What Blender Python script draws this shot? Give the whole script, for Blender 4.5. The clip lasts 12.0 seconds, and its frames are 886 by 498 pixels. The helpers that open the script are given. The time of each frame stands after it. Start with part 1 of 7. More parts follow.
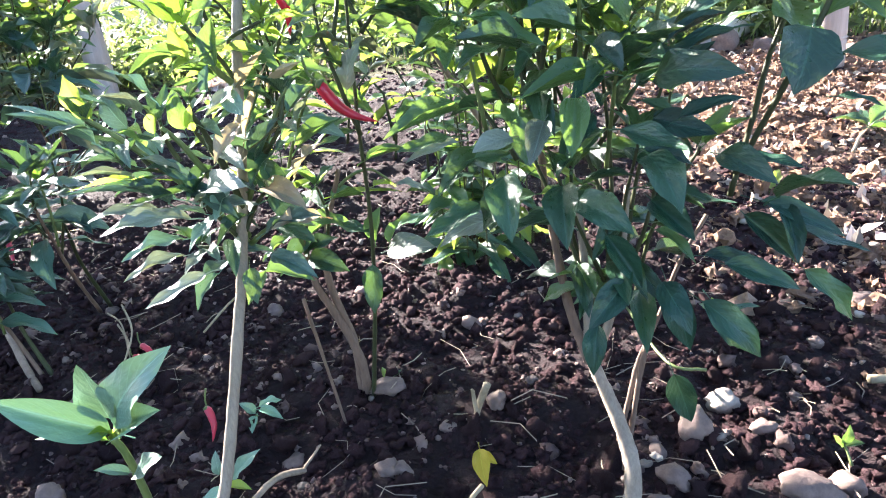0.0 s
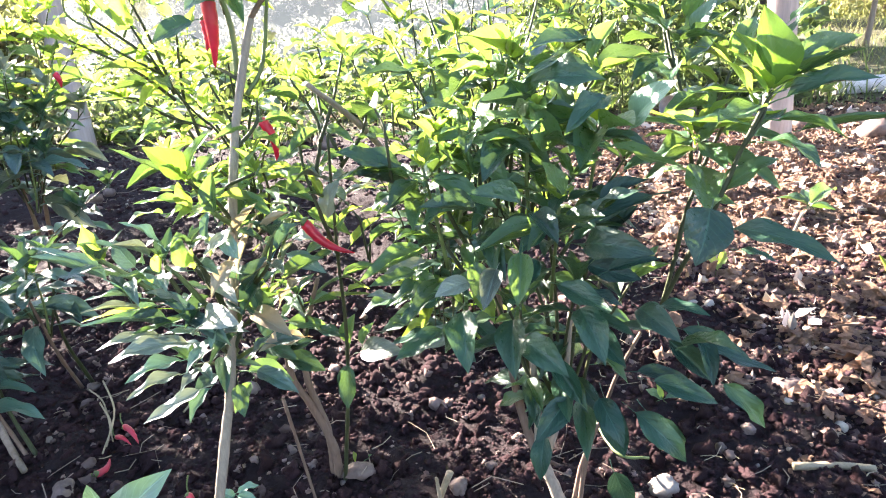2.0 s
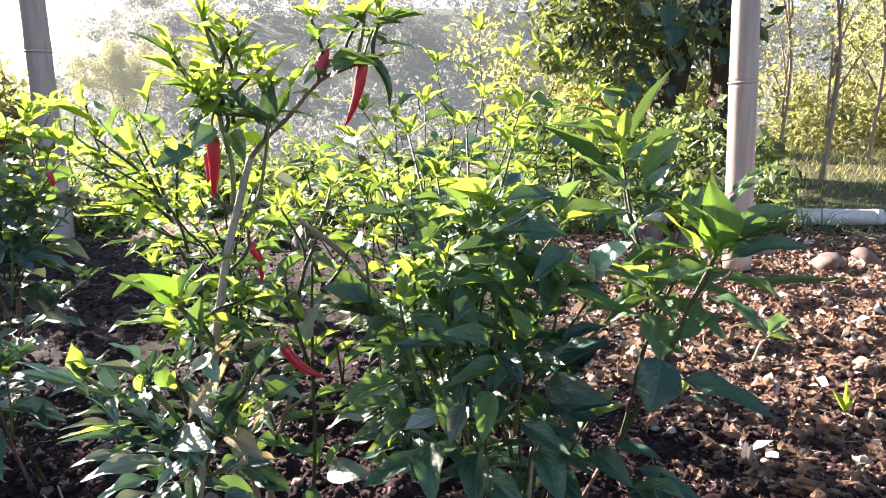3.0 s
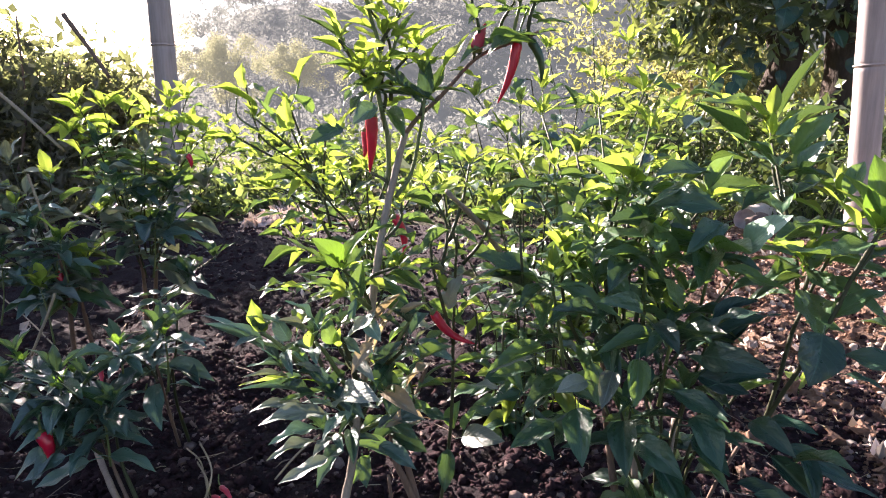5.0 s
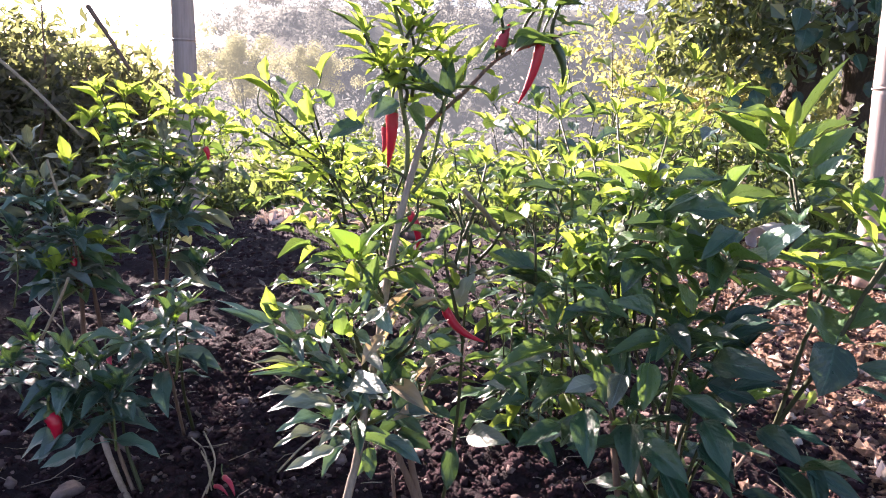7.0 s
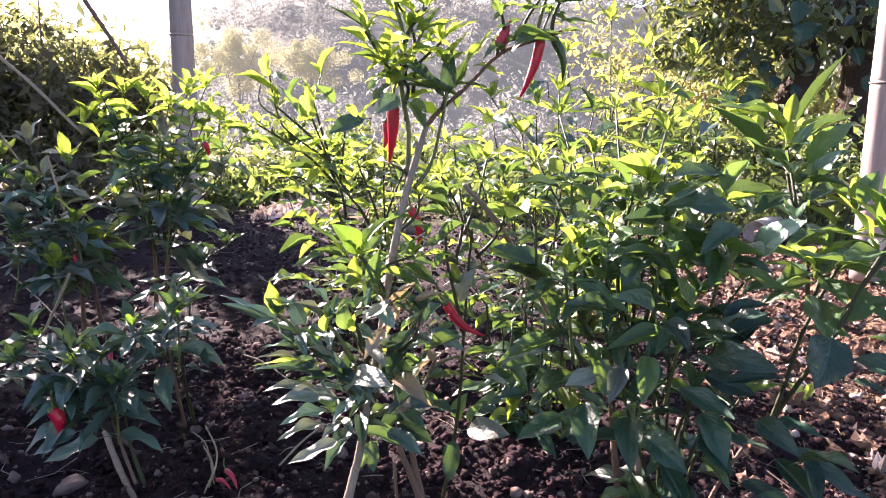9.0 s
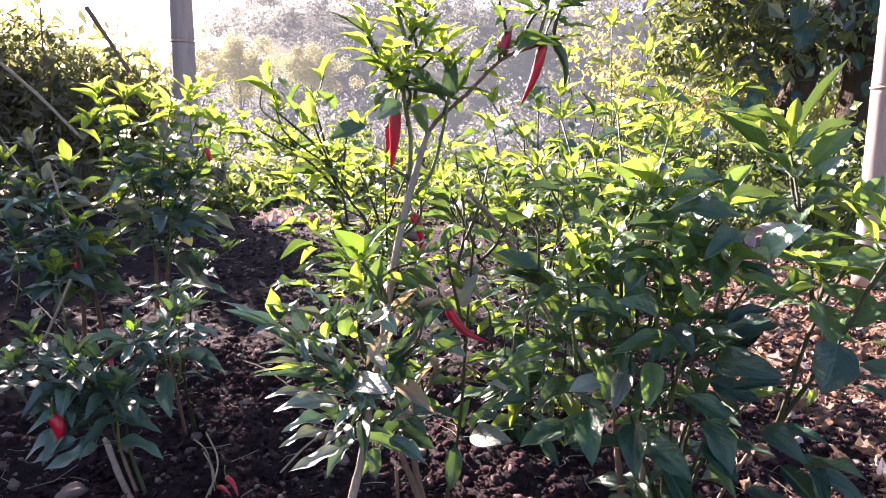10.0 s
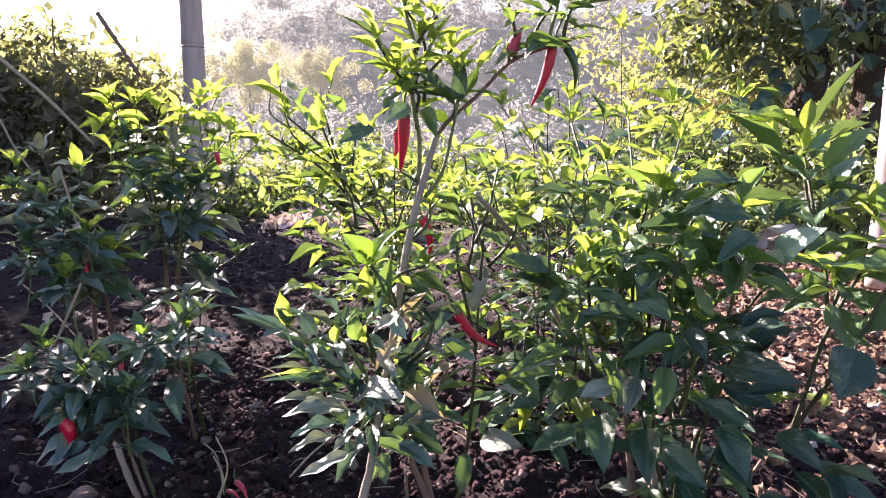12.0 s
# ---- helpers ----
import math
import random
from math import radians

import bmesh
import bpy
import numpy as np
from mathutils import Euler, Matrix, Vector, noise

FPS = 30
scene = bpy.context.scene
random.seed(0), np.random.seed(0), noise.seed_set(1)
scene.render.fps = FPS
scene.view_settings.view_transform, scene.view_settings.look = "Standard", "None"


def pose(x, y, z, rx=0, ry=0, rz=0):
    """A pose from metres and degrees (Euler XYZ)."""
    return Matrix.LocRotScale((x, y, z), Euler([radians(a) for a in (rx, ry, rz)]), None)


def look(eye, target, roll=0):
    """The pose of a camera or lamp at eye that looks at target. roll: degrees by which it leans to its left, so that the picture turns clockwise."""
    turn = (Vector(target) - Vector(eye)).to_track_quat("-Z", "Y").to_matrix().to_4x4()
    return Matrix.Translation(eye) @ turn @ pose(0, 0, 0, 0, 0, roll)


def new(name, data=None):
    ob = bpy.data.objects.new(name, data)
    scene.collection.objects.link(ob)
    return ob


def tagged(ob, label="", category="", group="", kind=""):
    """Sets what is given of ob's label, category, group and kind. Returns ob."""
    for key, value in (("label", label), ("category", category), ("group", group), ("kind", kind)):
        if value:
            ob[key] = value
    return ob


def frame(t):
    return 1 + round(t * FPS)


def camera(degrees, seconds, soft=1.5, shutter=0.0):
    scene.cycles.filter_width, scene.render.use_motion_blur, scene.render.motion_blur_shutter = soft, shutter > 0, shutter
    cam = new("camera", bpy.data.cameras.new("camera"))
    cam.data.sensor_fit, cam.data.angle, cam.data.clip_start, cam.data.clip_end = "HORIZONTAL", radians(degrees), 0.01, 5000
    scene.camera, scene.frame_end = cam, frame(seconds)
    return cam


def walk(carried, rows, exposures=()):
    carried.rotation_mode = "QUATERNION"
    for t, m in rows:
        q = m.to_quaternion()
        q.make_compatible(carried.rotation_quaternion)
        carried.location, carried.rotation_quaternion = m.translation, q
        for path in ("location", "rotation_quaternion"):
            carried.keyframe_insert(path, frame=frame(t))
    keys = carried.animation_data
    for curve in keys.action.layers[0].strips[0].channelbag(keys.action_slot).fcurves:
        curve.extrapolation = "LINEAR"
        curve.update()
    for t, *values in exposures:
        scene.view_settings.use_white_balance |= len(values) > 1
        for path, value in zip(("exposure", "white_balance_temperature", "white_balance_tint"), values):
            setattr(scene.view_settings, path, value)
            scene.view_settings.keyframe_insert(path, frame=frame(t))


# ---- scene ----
cam = camera(66.5, 12.0, 1.05)
PATH = [
    (0, (0.017, 0.046, 0.549), (-0.083, 1.879, -0.244), -5.0),
    (0.5, (0.024, 0.048, 0.556), (0.022, 1.81, -0.39), -3.4),
    (1, (0.021, 0.034, 0.574), (0.063, 1.787, -0.389), -2.2),
    (1.5, (0.019, 0.01, 0.621), (0.007, 1.834, -0.199), -3.6),
    (2, (0.031, -0.006, 0.657), (0.02, 1.872, -0.031), -3.3),
    (2.5, (0.026, -0.032, 0.694), (0.125, 1.899, 0.183), -0.3),
    (2.7, (0.033, -0.037, 0.704), (0.128, 1.913, 0.269), 0.0),
    (4.3, (-0.015, -0.058, 0.694), (-0.034, 1.907, 0.324), 0.6),
    (4.5, (-0.019, -0.06, 0.689), (-0.069, 1.898, 0.281), 0.4),
    (5, (-0.038, -0.076, 0.689), (-0.209, 1.869, 0.257), 0.1),
    (5.5, (-0.045, -0.088, 0.683), (-0.276, 1.844, 0.221), 1.1),
    (6, (-0.047, -0.089, 0.681), (-0.291, 1.837, 0.204), 1.7),
    (6.5, (-0.047, -0.087, 0.68), (-0.259, 1.861, 0.279), 2.4),
    (7, (-0.044, -0.084, 0.678), (-0.24, 1.864, 0.267), 2.5),
    (9, (-0.047, -0.091, 0.68), (-0.236, 1.854, 0.253), 2.4),
    (9.5, (-0.048, -0.089, 0.68), (-0.238, 1.858, 0.265), 2.6),
    (10, (-0.049, -0.088, 0.679), (-0.241, 1.86, 0.269), 2.3),
    (10.5, (-0.049, -0.087, 0.679), (-0.247, 1.861, 0.272), 2.3),
    (11, (-0.049, -0.085, 0.678), (-0.234, 1.864, 0.265), 2.4),
    (11.5, (-0.049, -0.085, 0.678), (-0.23, 1.864, 0.264), 2.5),
    (12, (-0.05, -0.083, 0.679), (-0.269, 1.864, 0.276), 2.0),
]
EXPOSURES = [(0.0, 3.67, 5950, 15), (0.5, 4.27, 6160, 17), (1.0, 4.72, 6310, 18), (1.5, 4.42, 6360, 18), (2.0, 3.82, 6360, 18), (2.5, 3.17, 6480, 17), (4.5, 2.42, 6260, 25), (5.5, 2.57, 6360, 31), (6.5, 2.74, 6360, 35), (12.0, 2.77, 6410, 36)]
walk(cam, [(t, look(eye, target, roll)) for t, eye, target, roll in PATH], EXPOSURES)

# ---- daylight: low sun from ahead and to one side, clear sky ----
SUN_AZ, SUN_EL = -46.0, 22.0   # degrees from +y towards +x, and above the horizon
world = bpy.data.worlds.new("world")
scene.world = world
world.use_nodes = True
wn = world.node_tree.nodes
sky = wn.new("ShaderNodeTexSky")
sky.sky_type = "NISHITA"
sky.sun_disc = False
sky.sun_elevation = radians(SUN_EL)
sky.sun_rotation = radians(SUN_AZ)
sky.air_density, sky.dust_density, sky.ozone_density = 1.0, 1.0, 1.0
wn["Background"].inputs["Strength"].default_value = 0.05
world.node_tree.links.new(sky.outputs[0], wn["Background"].inputs[0])
sun_data = bpy.data.lights.new("sun", "SUN")
sun_data.energy, sun_data.angle, sun_data.color = 5.0, radians(0.6), (1.0, 0.89, 0.74)
sun_dir = Vector((math.sin(radians(SUN_AZ)) * math.cos(radians(SUN_EL)), math.cos(radians(SUN_AZ)) * math.cos(radians(SUN_EL)), math.sin(radians(SUN_EL))))
sun = new("sun", sun_data)
sun.matrix_world = look(sun_dir * 30, (0, 0, 0))


# ---- materials ----
def base_mat(name, rough=0.7, metal=0.0, spec=0.5):
    m = bpy.data.materials.new(name)
    m.use_nodes = True
    b = m.node_tree.nodes["Principled BSDF"]
    b.inputs["Roughness"].default_value = rough
    b.inputs["Metallic"].default_value = metal
    b.inputs["Specular IOR Level"].default_value = spec
    return m, m.node_tree.nodes, m.node_tree.links, b


def ramp(n, stops):
    r = n.new("ShaderNodeValToRGB")
    while len(r.color_ramp.elements) < len(stops):
        r.color_ramp.elements.new(0.5)
    for e, (p, c) in zip(r.color_ramp.elements, stops):
        e.position, e.color = p, (*c, 1)
    return r


def coords(n, l, scale, kind="Object", stretch=(1, 1, 1)):
    c, mp = n.new("ShaderNodeTexCoord"), n.new("ShaderNodeMapping")
    mp.inputs["Scale"].default_value = (scale * stretch[0], scale * stretch[1], scale * stretch[2])
    l.new(c.outputs[kind], mp.inputs["Vector"])
    return mp.outputs["Vector"]


def noise_tex(n, l, vec, scale, detail=4, rough=0.6):
    t = n.new("ShaderNodeTexNoise")
    t.inputs["Scale"].default_value, t.inputs["Detail"].default_value, t.inputs["Roughness"].default_value = scale, detail, rough
    if vec is not None:
        l.new(vec, t.inputs["Vector"])
    return t.outputs["Fac"]


def mix(n, l, fac, a, b, mode="MIX"):
    m = n.new("ShaderNodeMix")
    m.data_type, m.blend_type = "RGBA", mode
    for sock, val in ((m.inputs[0], fac), (m.inputs[6], a), (m.inputs[7], b)):
        if isinstance(val, bpy.types.NodeSocket):
            l.new(val, sock)
        elif isinstance(val, (int, float)):
            sock.default_value = val
        else:
            sock.default_value = (*val, 1)
    return m.outputs[2]


def bump(n, l, height, b, strength=0.3, dist=0.01):
    k = n.new("ShaderNodeBump")
    k.inputs["Strength"].default_value, k.inputs["Distance"].default_value = strength, dist
    l.new(height, k.inputs["Height"])
    l.new(k.outputs[0], b.inputs["Normal"])


def rough_mat(name, dark, light, scale, rough=0.85, strength=0.4, dist=0.005, stretch=(1, 1, 1), kind="Object", extra=None, spec=0.3):
    """Two-scale mottled matt surface."""
    m, n, l, b = base_mat(name, rough, 0, spec)
    v = coords(n, l, 1.0, kind, stretch)
    big, fine = noise_tex(n, l, v, scale, 3), noise_tex(n, l, v, scale * 7, 6, 0.7)
    c = mix(n, l, big, dark, light)
    c = mix(n, l, 0.55, c, ramp_out(n, l, fine, [(0.3, (0.35, 0.35, 0.35)), (0.7, (1.0, 1.0, 1.0))]), "MULTIPLY")
    if extra:
        rnd = n.new("ShaderNodeNewGeometry").outputs["Random Per Island"]
        c = mix(n, l, ramp_out(n, l, rnd, [(extra[1], (0, 0, 0)), (min(extra[1] + 0.12, 1), (1, 1, 1))]), c, extra[0])
    l.new(c, b.inputs["Base Color"])
    bump(n, l, fine, b, strength, dist)
    return m


def ramp_out(n, l, fac, stops):
    r = ramp(n, stops)
    l.new(fac, r.inputs[0])
    return r.outputs[0]


def leaf_mat(name, colour, through_colour, rough=0.38, mixing=0.45, island=False, veins=True, spread=0.35, spec=0.5):
    """Leaf: glossy skin over a blade that lets light through, with midrib, side veins and blotches."""
    m, n, l, b = base_mat(name, rough, 0, spec)
    rnd = n.new("ShaderNodeNewGeometry").outputs["Random Per Island"] if island else n.new("ShaderNodeObjectInfo").outputs["Random"]
    hsv = n.new("ShaderNodeHueSaturation")
    hsv.inputs["Color"].default_value = (*colour, 1)
    mr = n.new("ShaderNodeMapRange")
    mr.inputs["To Min"].default_value, mr.inputs["To Max"].default_value = 1 - spread, 1 + spread
    l.new(rnd, mr.inputs["Value"])
    l.new(mr.outputs[0], hsv.inputs["Value"])
    hue = n.new("ShaderNodeMapRange")
    hue.inputs["To Min"].default_value, hue.inputs["To Max"].default_value = 0.515, 0.48
    l.new(rnd, hue.inputs["Value"])
    l.new(hue.outputs[0], hsv.inputs["Hue"])
    col, thr = hsv.outputs[0], n.new("ShaderNodeHueSaturation")
    thr.inputs["Color"].default_value = (*through_colour, 1)
    l.new(mr.outputs[0], thr.inputs["Value"])
    tcol = thr.outputs[0]
    if veins:
        uv = n.new("ShaderNodeUVMap")
        sep = n.new("ShaderNodeSeparateXYZ")
        l.new(uv.outputs[0], sep.inputs[0])

        def calc(op, a, c=None):
            k = n.new("ShaderNodeMath")
            k.operation = op
            for s, val in zip(k.inputs, (a, c)):
                if val is None:
                    continue
                if isinstance(val, (int, float)):
                    s.default_value = val
                else:
                    l.new(val, s)
            return k.outputs[0]
        off = calc("ABSOLUTE", calc("SUBTRACT", sep.outputs[0], 0.5))
        rib = calc("LESS_THAN", off, 0.022)
        wave = calc("SINE", calc("MULTIPLY", calc("SUBTRACT", sep.outputs[1], calc("MULTIPLY", off, 0.7)), 44.0))
        side = calc("MULTIPLY", calc("GREATER_THAN", wave, 0.93), 0.4)
        vein = calc("MAXIMUM", rib, side)
        col = mix(n, l, calc("MULTIPLY", vein, 0.35), col, tuple(min(1, c * 2.2 + 0.03) for c in colour))
        tcol = mix(n, l, calc("MULTIPLY", vein, 0.35), tcol, tuple(c * 0.55 for c in through_colour))
        blotch = noise_tex(n, l, coords(n, l, 1, "Object"), 2.2, 5)
        col = mix(n, l, 0.5, col, ramp_out(n, l, blotch, [(0.35, (0.55, 0.6, 0.6)), (0.65, (1, 1, 1))]), "MULTIPLY")
        k = n.new("ShaderNodeBump")
        k.inputs["Strength"].default_value, k.inputs["Distance"].default_value = 0.35, 0.016
        gloss = ramp_out(n, l, noise_tex(n, l, coords(n, l, 1, "Object"), 5.0, 4), [(0.35, (rough - 0.1,) * 3), (0.65, (rough + 0.18,) * 3)])
        l.new(gloss, b.inputs["Roughness"])
        l.new(calc("ADD", calc("MULTIPLY", wave, 0.022), calc("ADD", blotch, calc("MULTIPLY", rib, -1.0))), k.inputs["Height"])
        l.new(k.outputs[0], b.inputs["Normal"])
    l.new(col, b.inputs["Base Color"])
    t = n.new("ShaderNodeBsdfTranslucent")
    l.new(tcol, t.inputs["Color"])
    ms = n.new("ShaderNodeMixShader")
    ms.inputs[0].default_value = mixing
    out = n["Material Output"]
    l.new(b.outputs[0], ms.inputs[1])
    l.new(t.outputs[0], ms.inputs[2])
    l.new(ms.outputs[0], out.inputs["Surface"])
    return m


M_CLOD = rough_mat("clod", (0.022, 0.0112, 0.0134), (0.082, 0.0425, 0.0465), 60.0, 0.95, 1.0, 0.004, extra=((0.28, 0.20, 0.175), 0.86), spec=0.15)
# dry soil, made paler to carry sunlight at the bed's right end
M_SUNLIT_DRYSOIL = rough_mat("sunlit_dry_soil", (0.130, 0.072, 0.050), (0.45, 0.280, 0.190), 26.0, 0.95, 1.0, 0.008, extra=((0.60, 0.50, 0.41), 0.86), spec=0.15)
M_PEBBLE = rough_mat("pebble", (0.12, 0.088, 0.075), (0.30, 0.245, 0.21), 12.0, 0.75, 0.5, 0.003)
M_PALESTONE = rough_mat("pale_stone", (0.26, 0.21, 0.175), (0.52, 0.46, 0.39), 14.0, 0.7, 0.4, 0.003)
M_STONE = rough_mat("stone", (0.11, 0.070, 0.060), (0.27, 0.20, 0.175), 16.0, 0.75, 0.6, 0.004)
M_STRAW = rough_mat("straw", (0.24, 0.18, 0.11), (0.50, 0.41, 0.28), 30.0, 0.7, 0.3, 0.002)
M_TWIG = rough_mat("twig", (0.20, 0.14, 0.10), (0.42, 0.33, 0.25), 40.0, 0.8, 0.6, 0.002, (1, 1, 0.2))
M_BARK = rough_mat("stem_bark", (0.22, 0.17, 0.125), (0.44, 0.37, 0.30), 50.0, 0.75, 0.5, 0.002, (1, 1, 0.15))
M_BROWN = rough_mat("brown_stem", (0.13, 0.085, 0.062), (0.28, 0.19, 0.145), 50.0, 0.8, 0.5, 0.002, (1, 1, 0.15))
M_GREENSTEM = rough_mat("green_stem", (0.075, 0.11, 0.028), (0.16, 0.20, 0.06), 30.0, 0.5, 0.2, 0.001, (1, 1, 0.2), spec=0.5)
M_DARKSTEM = rough_mat("dark_stem", (0.03, 0.035, 0.02), (0.08, 0.09, 0.035), 40.0, 0.6, 0.2, 0.001, (1, 1, 0.2), spec=0.25)
M_TRUNK = rough_mat("tree_bark", (0.035, 0.026, 0.020), (0.10, 0.075, 0.055), 6.0, 0.9, 1.0, 0.03, (1, 1, 0.3))
M_BAMBOO = rough_mat("bamboo", (0.33, 0.265, 0.245), (0.52, 0.445, 0.415), 7.0, 0.6, 0.2, 0.004, (1, 1, 0.08), spec=0.4)
M_PIPE = rough_mat("plastic_pipe", (0.55, 0.50, 0.50), (0.72, 0.67, 0.66), 5.0, 0.45, 0.1, 0.002, spec=0.5)
L_YOUNG = leaf_mat("leaf_young", (0.12, 0.19, 0.045), (0.46, 0.62, 0.07), 0.40, 0.46, spec=0.6)
L_MID = leaf_mat("leaf_mid", (0.050, 0.114, 0.048), (0.26, 0.43, 0.065), 0.33, 0.22, spec=0.65)
L_DARK = leaf_mat("leaf_dark", (0.029, 0.080, 0.043), (0.09, 0.165, 0.035), 0.35, 0.18, spec=0.6)
# paler leaf copy with sun and sky sheen put into its colour
L_PALESHEEN = leaf_mat("leaf_pale_sheen", (0.17, 0.205, 0.155), (0.25, 0.28, 0.12), 0.38, 0.14, spec=0.9)
L_FRESH = leaf_mat("leaf_fresh", (0.075, 0.145, 0.04), (0.19, 0.35, 0.03), 0.4, 0.36, spec=0.6)
# lighter bluish copy for shaded plants, sky sheen put into the colour
L_SKYSHEEN = leaf_mat("leaf_sky_sheen", (0.060, 0.124, 0.098), (0.10, 0.18, 0.05), 0.36, 0.16, spec=0.9)
# darkened leaf copy: shade inside the crown is put into its colour
L_SHADE = leaf_mat("leaf_in_shade", (0.018, 0.060, 0.038), (0.04, 0.08, 0.03), 0.36, 0.08, spec=0.4)
# teal copy with sky reflection in its colour, for seedlings and grown plants
L_TEALSHEEN = leaf_mat("leaf_teal_sheen", (0.16, 0.27, 0.19), (0.12, 0.22, 0.06), 0.42, 0.10, spec=0.9)
L_DRY = leaf_mat("leaf_withered", (0.30, 0.26, 0.18), (0.42, 0.32, 0.14), 0.5, 0.3)
L_YELLOW = leaf_mat("leaf_yellow", (0.55, 0.42, 0.03), (0.7, 0.5, 0.03), 0.5, 0.4)
L_WEED = leaf_mat("weed_leaves", (0.060, 0.090, 0.038), (0.22, 0.30, 0.065), 0.5, 0.34, True, False, 0.75, 0.6)
L_HEDGE = leaf_mat("hedge_leaves", (0.145, 0.130, 0.105), (0.32, 0.36, 0.12), 0.45, 0.42, True, False, 0.5, 0.25)
L_TREE = leaf_mat("tree_leaves", (0.036, 0.062, 0.038), (0.28, 0.34, 0.08), 0.30, 0.27, True, False, 0.6, 0.8)
L_SHRUB = leaf_mat("shrub_leaves", (0.22, 0.23, 0.10), (0.46, 0.46, 0.15), 0.7, 0.5, True, False)
# far leaf colours greyed and paled, part of the painted haze
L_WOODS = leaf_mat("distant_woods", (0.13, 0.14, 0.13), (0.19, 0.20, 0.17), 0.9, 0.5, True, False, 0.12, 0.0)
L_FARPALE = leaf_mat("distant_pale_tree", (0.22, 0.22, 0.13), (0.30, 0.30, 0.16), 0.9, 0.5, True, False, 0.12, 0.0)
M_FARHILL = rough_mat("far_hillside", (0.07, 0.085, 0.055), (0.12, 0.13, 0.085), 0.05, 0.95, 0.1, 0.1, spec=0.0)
for far, haze, tinge in ((L_WOODS, 0.062, (0.94, 0.97, 0.95, 1)), (L_FARPALE, 0.066, (1.0, 0.99, 0.80, 1)), (M_FARHILL, 0.030, (0.94, 0.97, 0.95, 1))):   # aerial haze put into the far surfaces as pale emission
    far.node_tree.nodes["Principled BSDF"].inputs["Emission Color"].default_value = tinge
    far.node_tree.nodes["Principled BSDF"].inputs["Emission Strength"].default_value = haze


def ground_mat():
    """Dark soil that runs out into dry topsoil painted lighter as in sun, dry grass and the far hillside, along ragged
    edges.
    """
    m, n, l, b = base_mat("ground", 0.95, 0, 0.3)
    v = coords(n, l, 1.0)
    ragged = noise_tex(n, l, v, 9.0, 6, 0.7)
    col = fine = None
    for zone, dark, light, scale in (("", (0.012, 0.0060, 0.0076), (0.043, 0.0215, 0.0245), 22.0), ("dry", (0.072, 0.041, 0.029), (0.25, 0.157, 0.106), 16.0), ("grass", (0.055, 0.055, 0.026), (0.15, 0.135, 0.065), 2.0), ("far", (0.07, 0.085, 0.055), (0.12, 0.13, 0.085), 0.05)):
        grain = noise_tex(n, l, v, scale * 7, 6, 0.7)
        c = mix(n, l, noise_tex(n, l, v, scale, 3), dark, light)
        c = mix(n, l, 0.55, c, ramp_out(n, l, grain, [(0.3, (0.35, 0.35, 0.35)), (0.7, (1.0, 1.0, 1.0))]), "MULTIPLY")
        if col is None:
            col, fine = c, grain
            continue
        mask = n.new("ShaderNodeAttribute")
        mask.attribute_name = zone
        add = n.new("ShaderNodeMath")
        add.operation = "ADD"
        l.new(mask.outputs["Fac"], add.inputs[0])
        l.new(ragged, add.inputs[1])
        share = ramp_out(n, l, add.outputs[0], [(0.92, (0, 0, 0)), (1.0, (1, 1, 1))])
        col = mix(n, l, share, col, c)
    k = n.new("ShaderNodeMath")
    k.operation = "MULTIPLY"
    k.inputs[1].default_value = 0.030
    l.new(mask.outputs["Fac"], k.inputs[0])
    l.new(k.outputs[0], b.inputs["Emission Strength"])   # haze over the far land, put in as emission
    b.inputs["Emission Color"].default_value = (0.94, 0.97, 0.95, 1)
    l.new(col, b.inputs["Base Color"])
    bump(n, l, fine, b, 1.0, 0.015)
    return m


M_GROUND = ground_mat()
L_LITTER = leaf_mat("leaf_litter", (0.66, 0.55, 0.50), (0.40, 0.30, 0.20), 0.7, 0.25, True, False, 0.6, 0.3)
TONES = {"y": L_YOUNG, "m": L_MID, "d": L_DARK, "p": L_DRY, "o": L_YELLOW, "s": L_TEALSHEEN, "k": L_SHADE, "w": L_PALESHEEN, "g": L_FRESH, "h": L_SKYSHEEN}


def fruit_mat(name, dark, light):
    m, n, l, b = base_mat(name, 0.3, 0, 0.5)
    f = noise_tex(n, l, coords(n, l, 1), 25.0, 3)
    l.new(mix(n, l, f, dark, light), b.inputs["Base Color"])
    b.inputs["Subsurface Weight"].default_value = 0.15
    b.inputs["Subsurface Radius"].default_value = (0.006, 0.001, 0.001)
    b.inputs["Subsurface Scale"].default_value = 0.5
    bump(n, l, f, b, 0.15, 0.002)
    return m


M_RED = fruit_mat("ripe_chili", (0.36, 0.003, 0.022), (0.62, 0.014, 0.045))
M_GREENFRUIT = fruit_mat("unripe_chili", (0.02, 0.05, 0.015), (0.05, 0.10, 0.03))

M_OLDRED = fruit_mat("wilted_chili", (0.30, 0.008, 0.03), (0.55, 0.05, 0.08))
M_OLDRED.node_tree.nodes["Principled BSDF"].inputs["Roughness"].default_value = 0.45


# ---- shapes ----
def mesh_of(name, verts, faces, material, smooth=True, uvs=None):
    me = bpy.data.meshes.new(name)
    me.from_pydata([tuple(v) for v in verts], [], [tuple(f) for f in faces])
    if uvs is not None:
        lay = me.uv_layers.new(name="UVMap")
        idx = np.empty(len(me.loops), np.int32)
        me.loops.foreach_get("vertex_index", idx)
        lay.data.foreach_set("uv", np.asarray(uvs, np.float32)[idx].ravel())
    me.materials.append(material)
    if smooth:
        me.polygons.foreach_set("use_smooth", [True] * len(me.polygons))
    me.update()
    return me


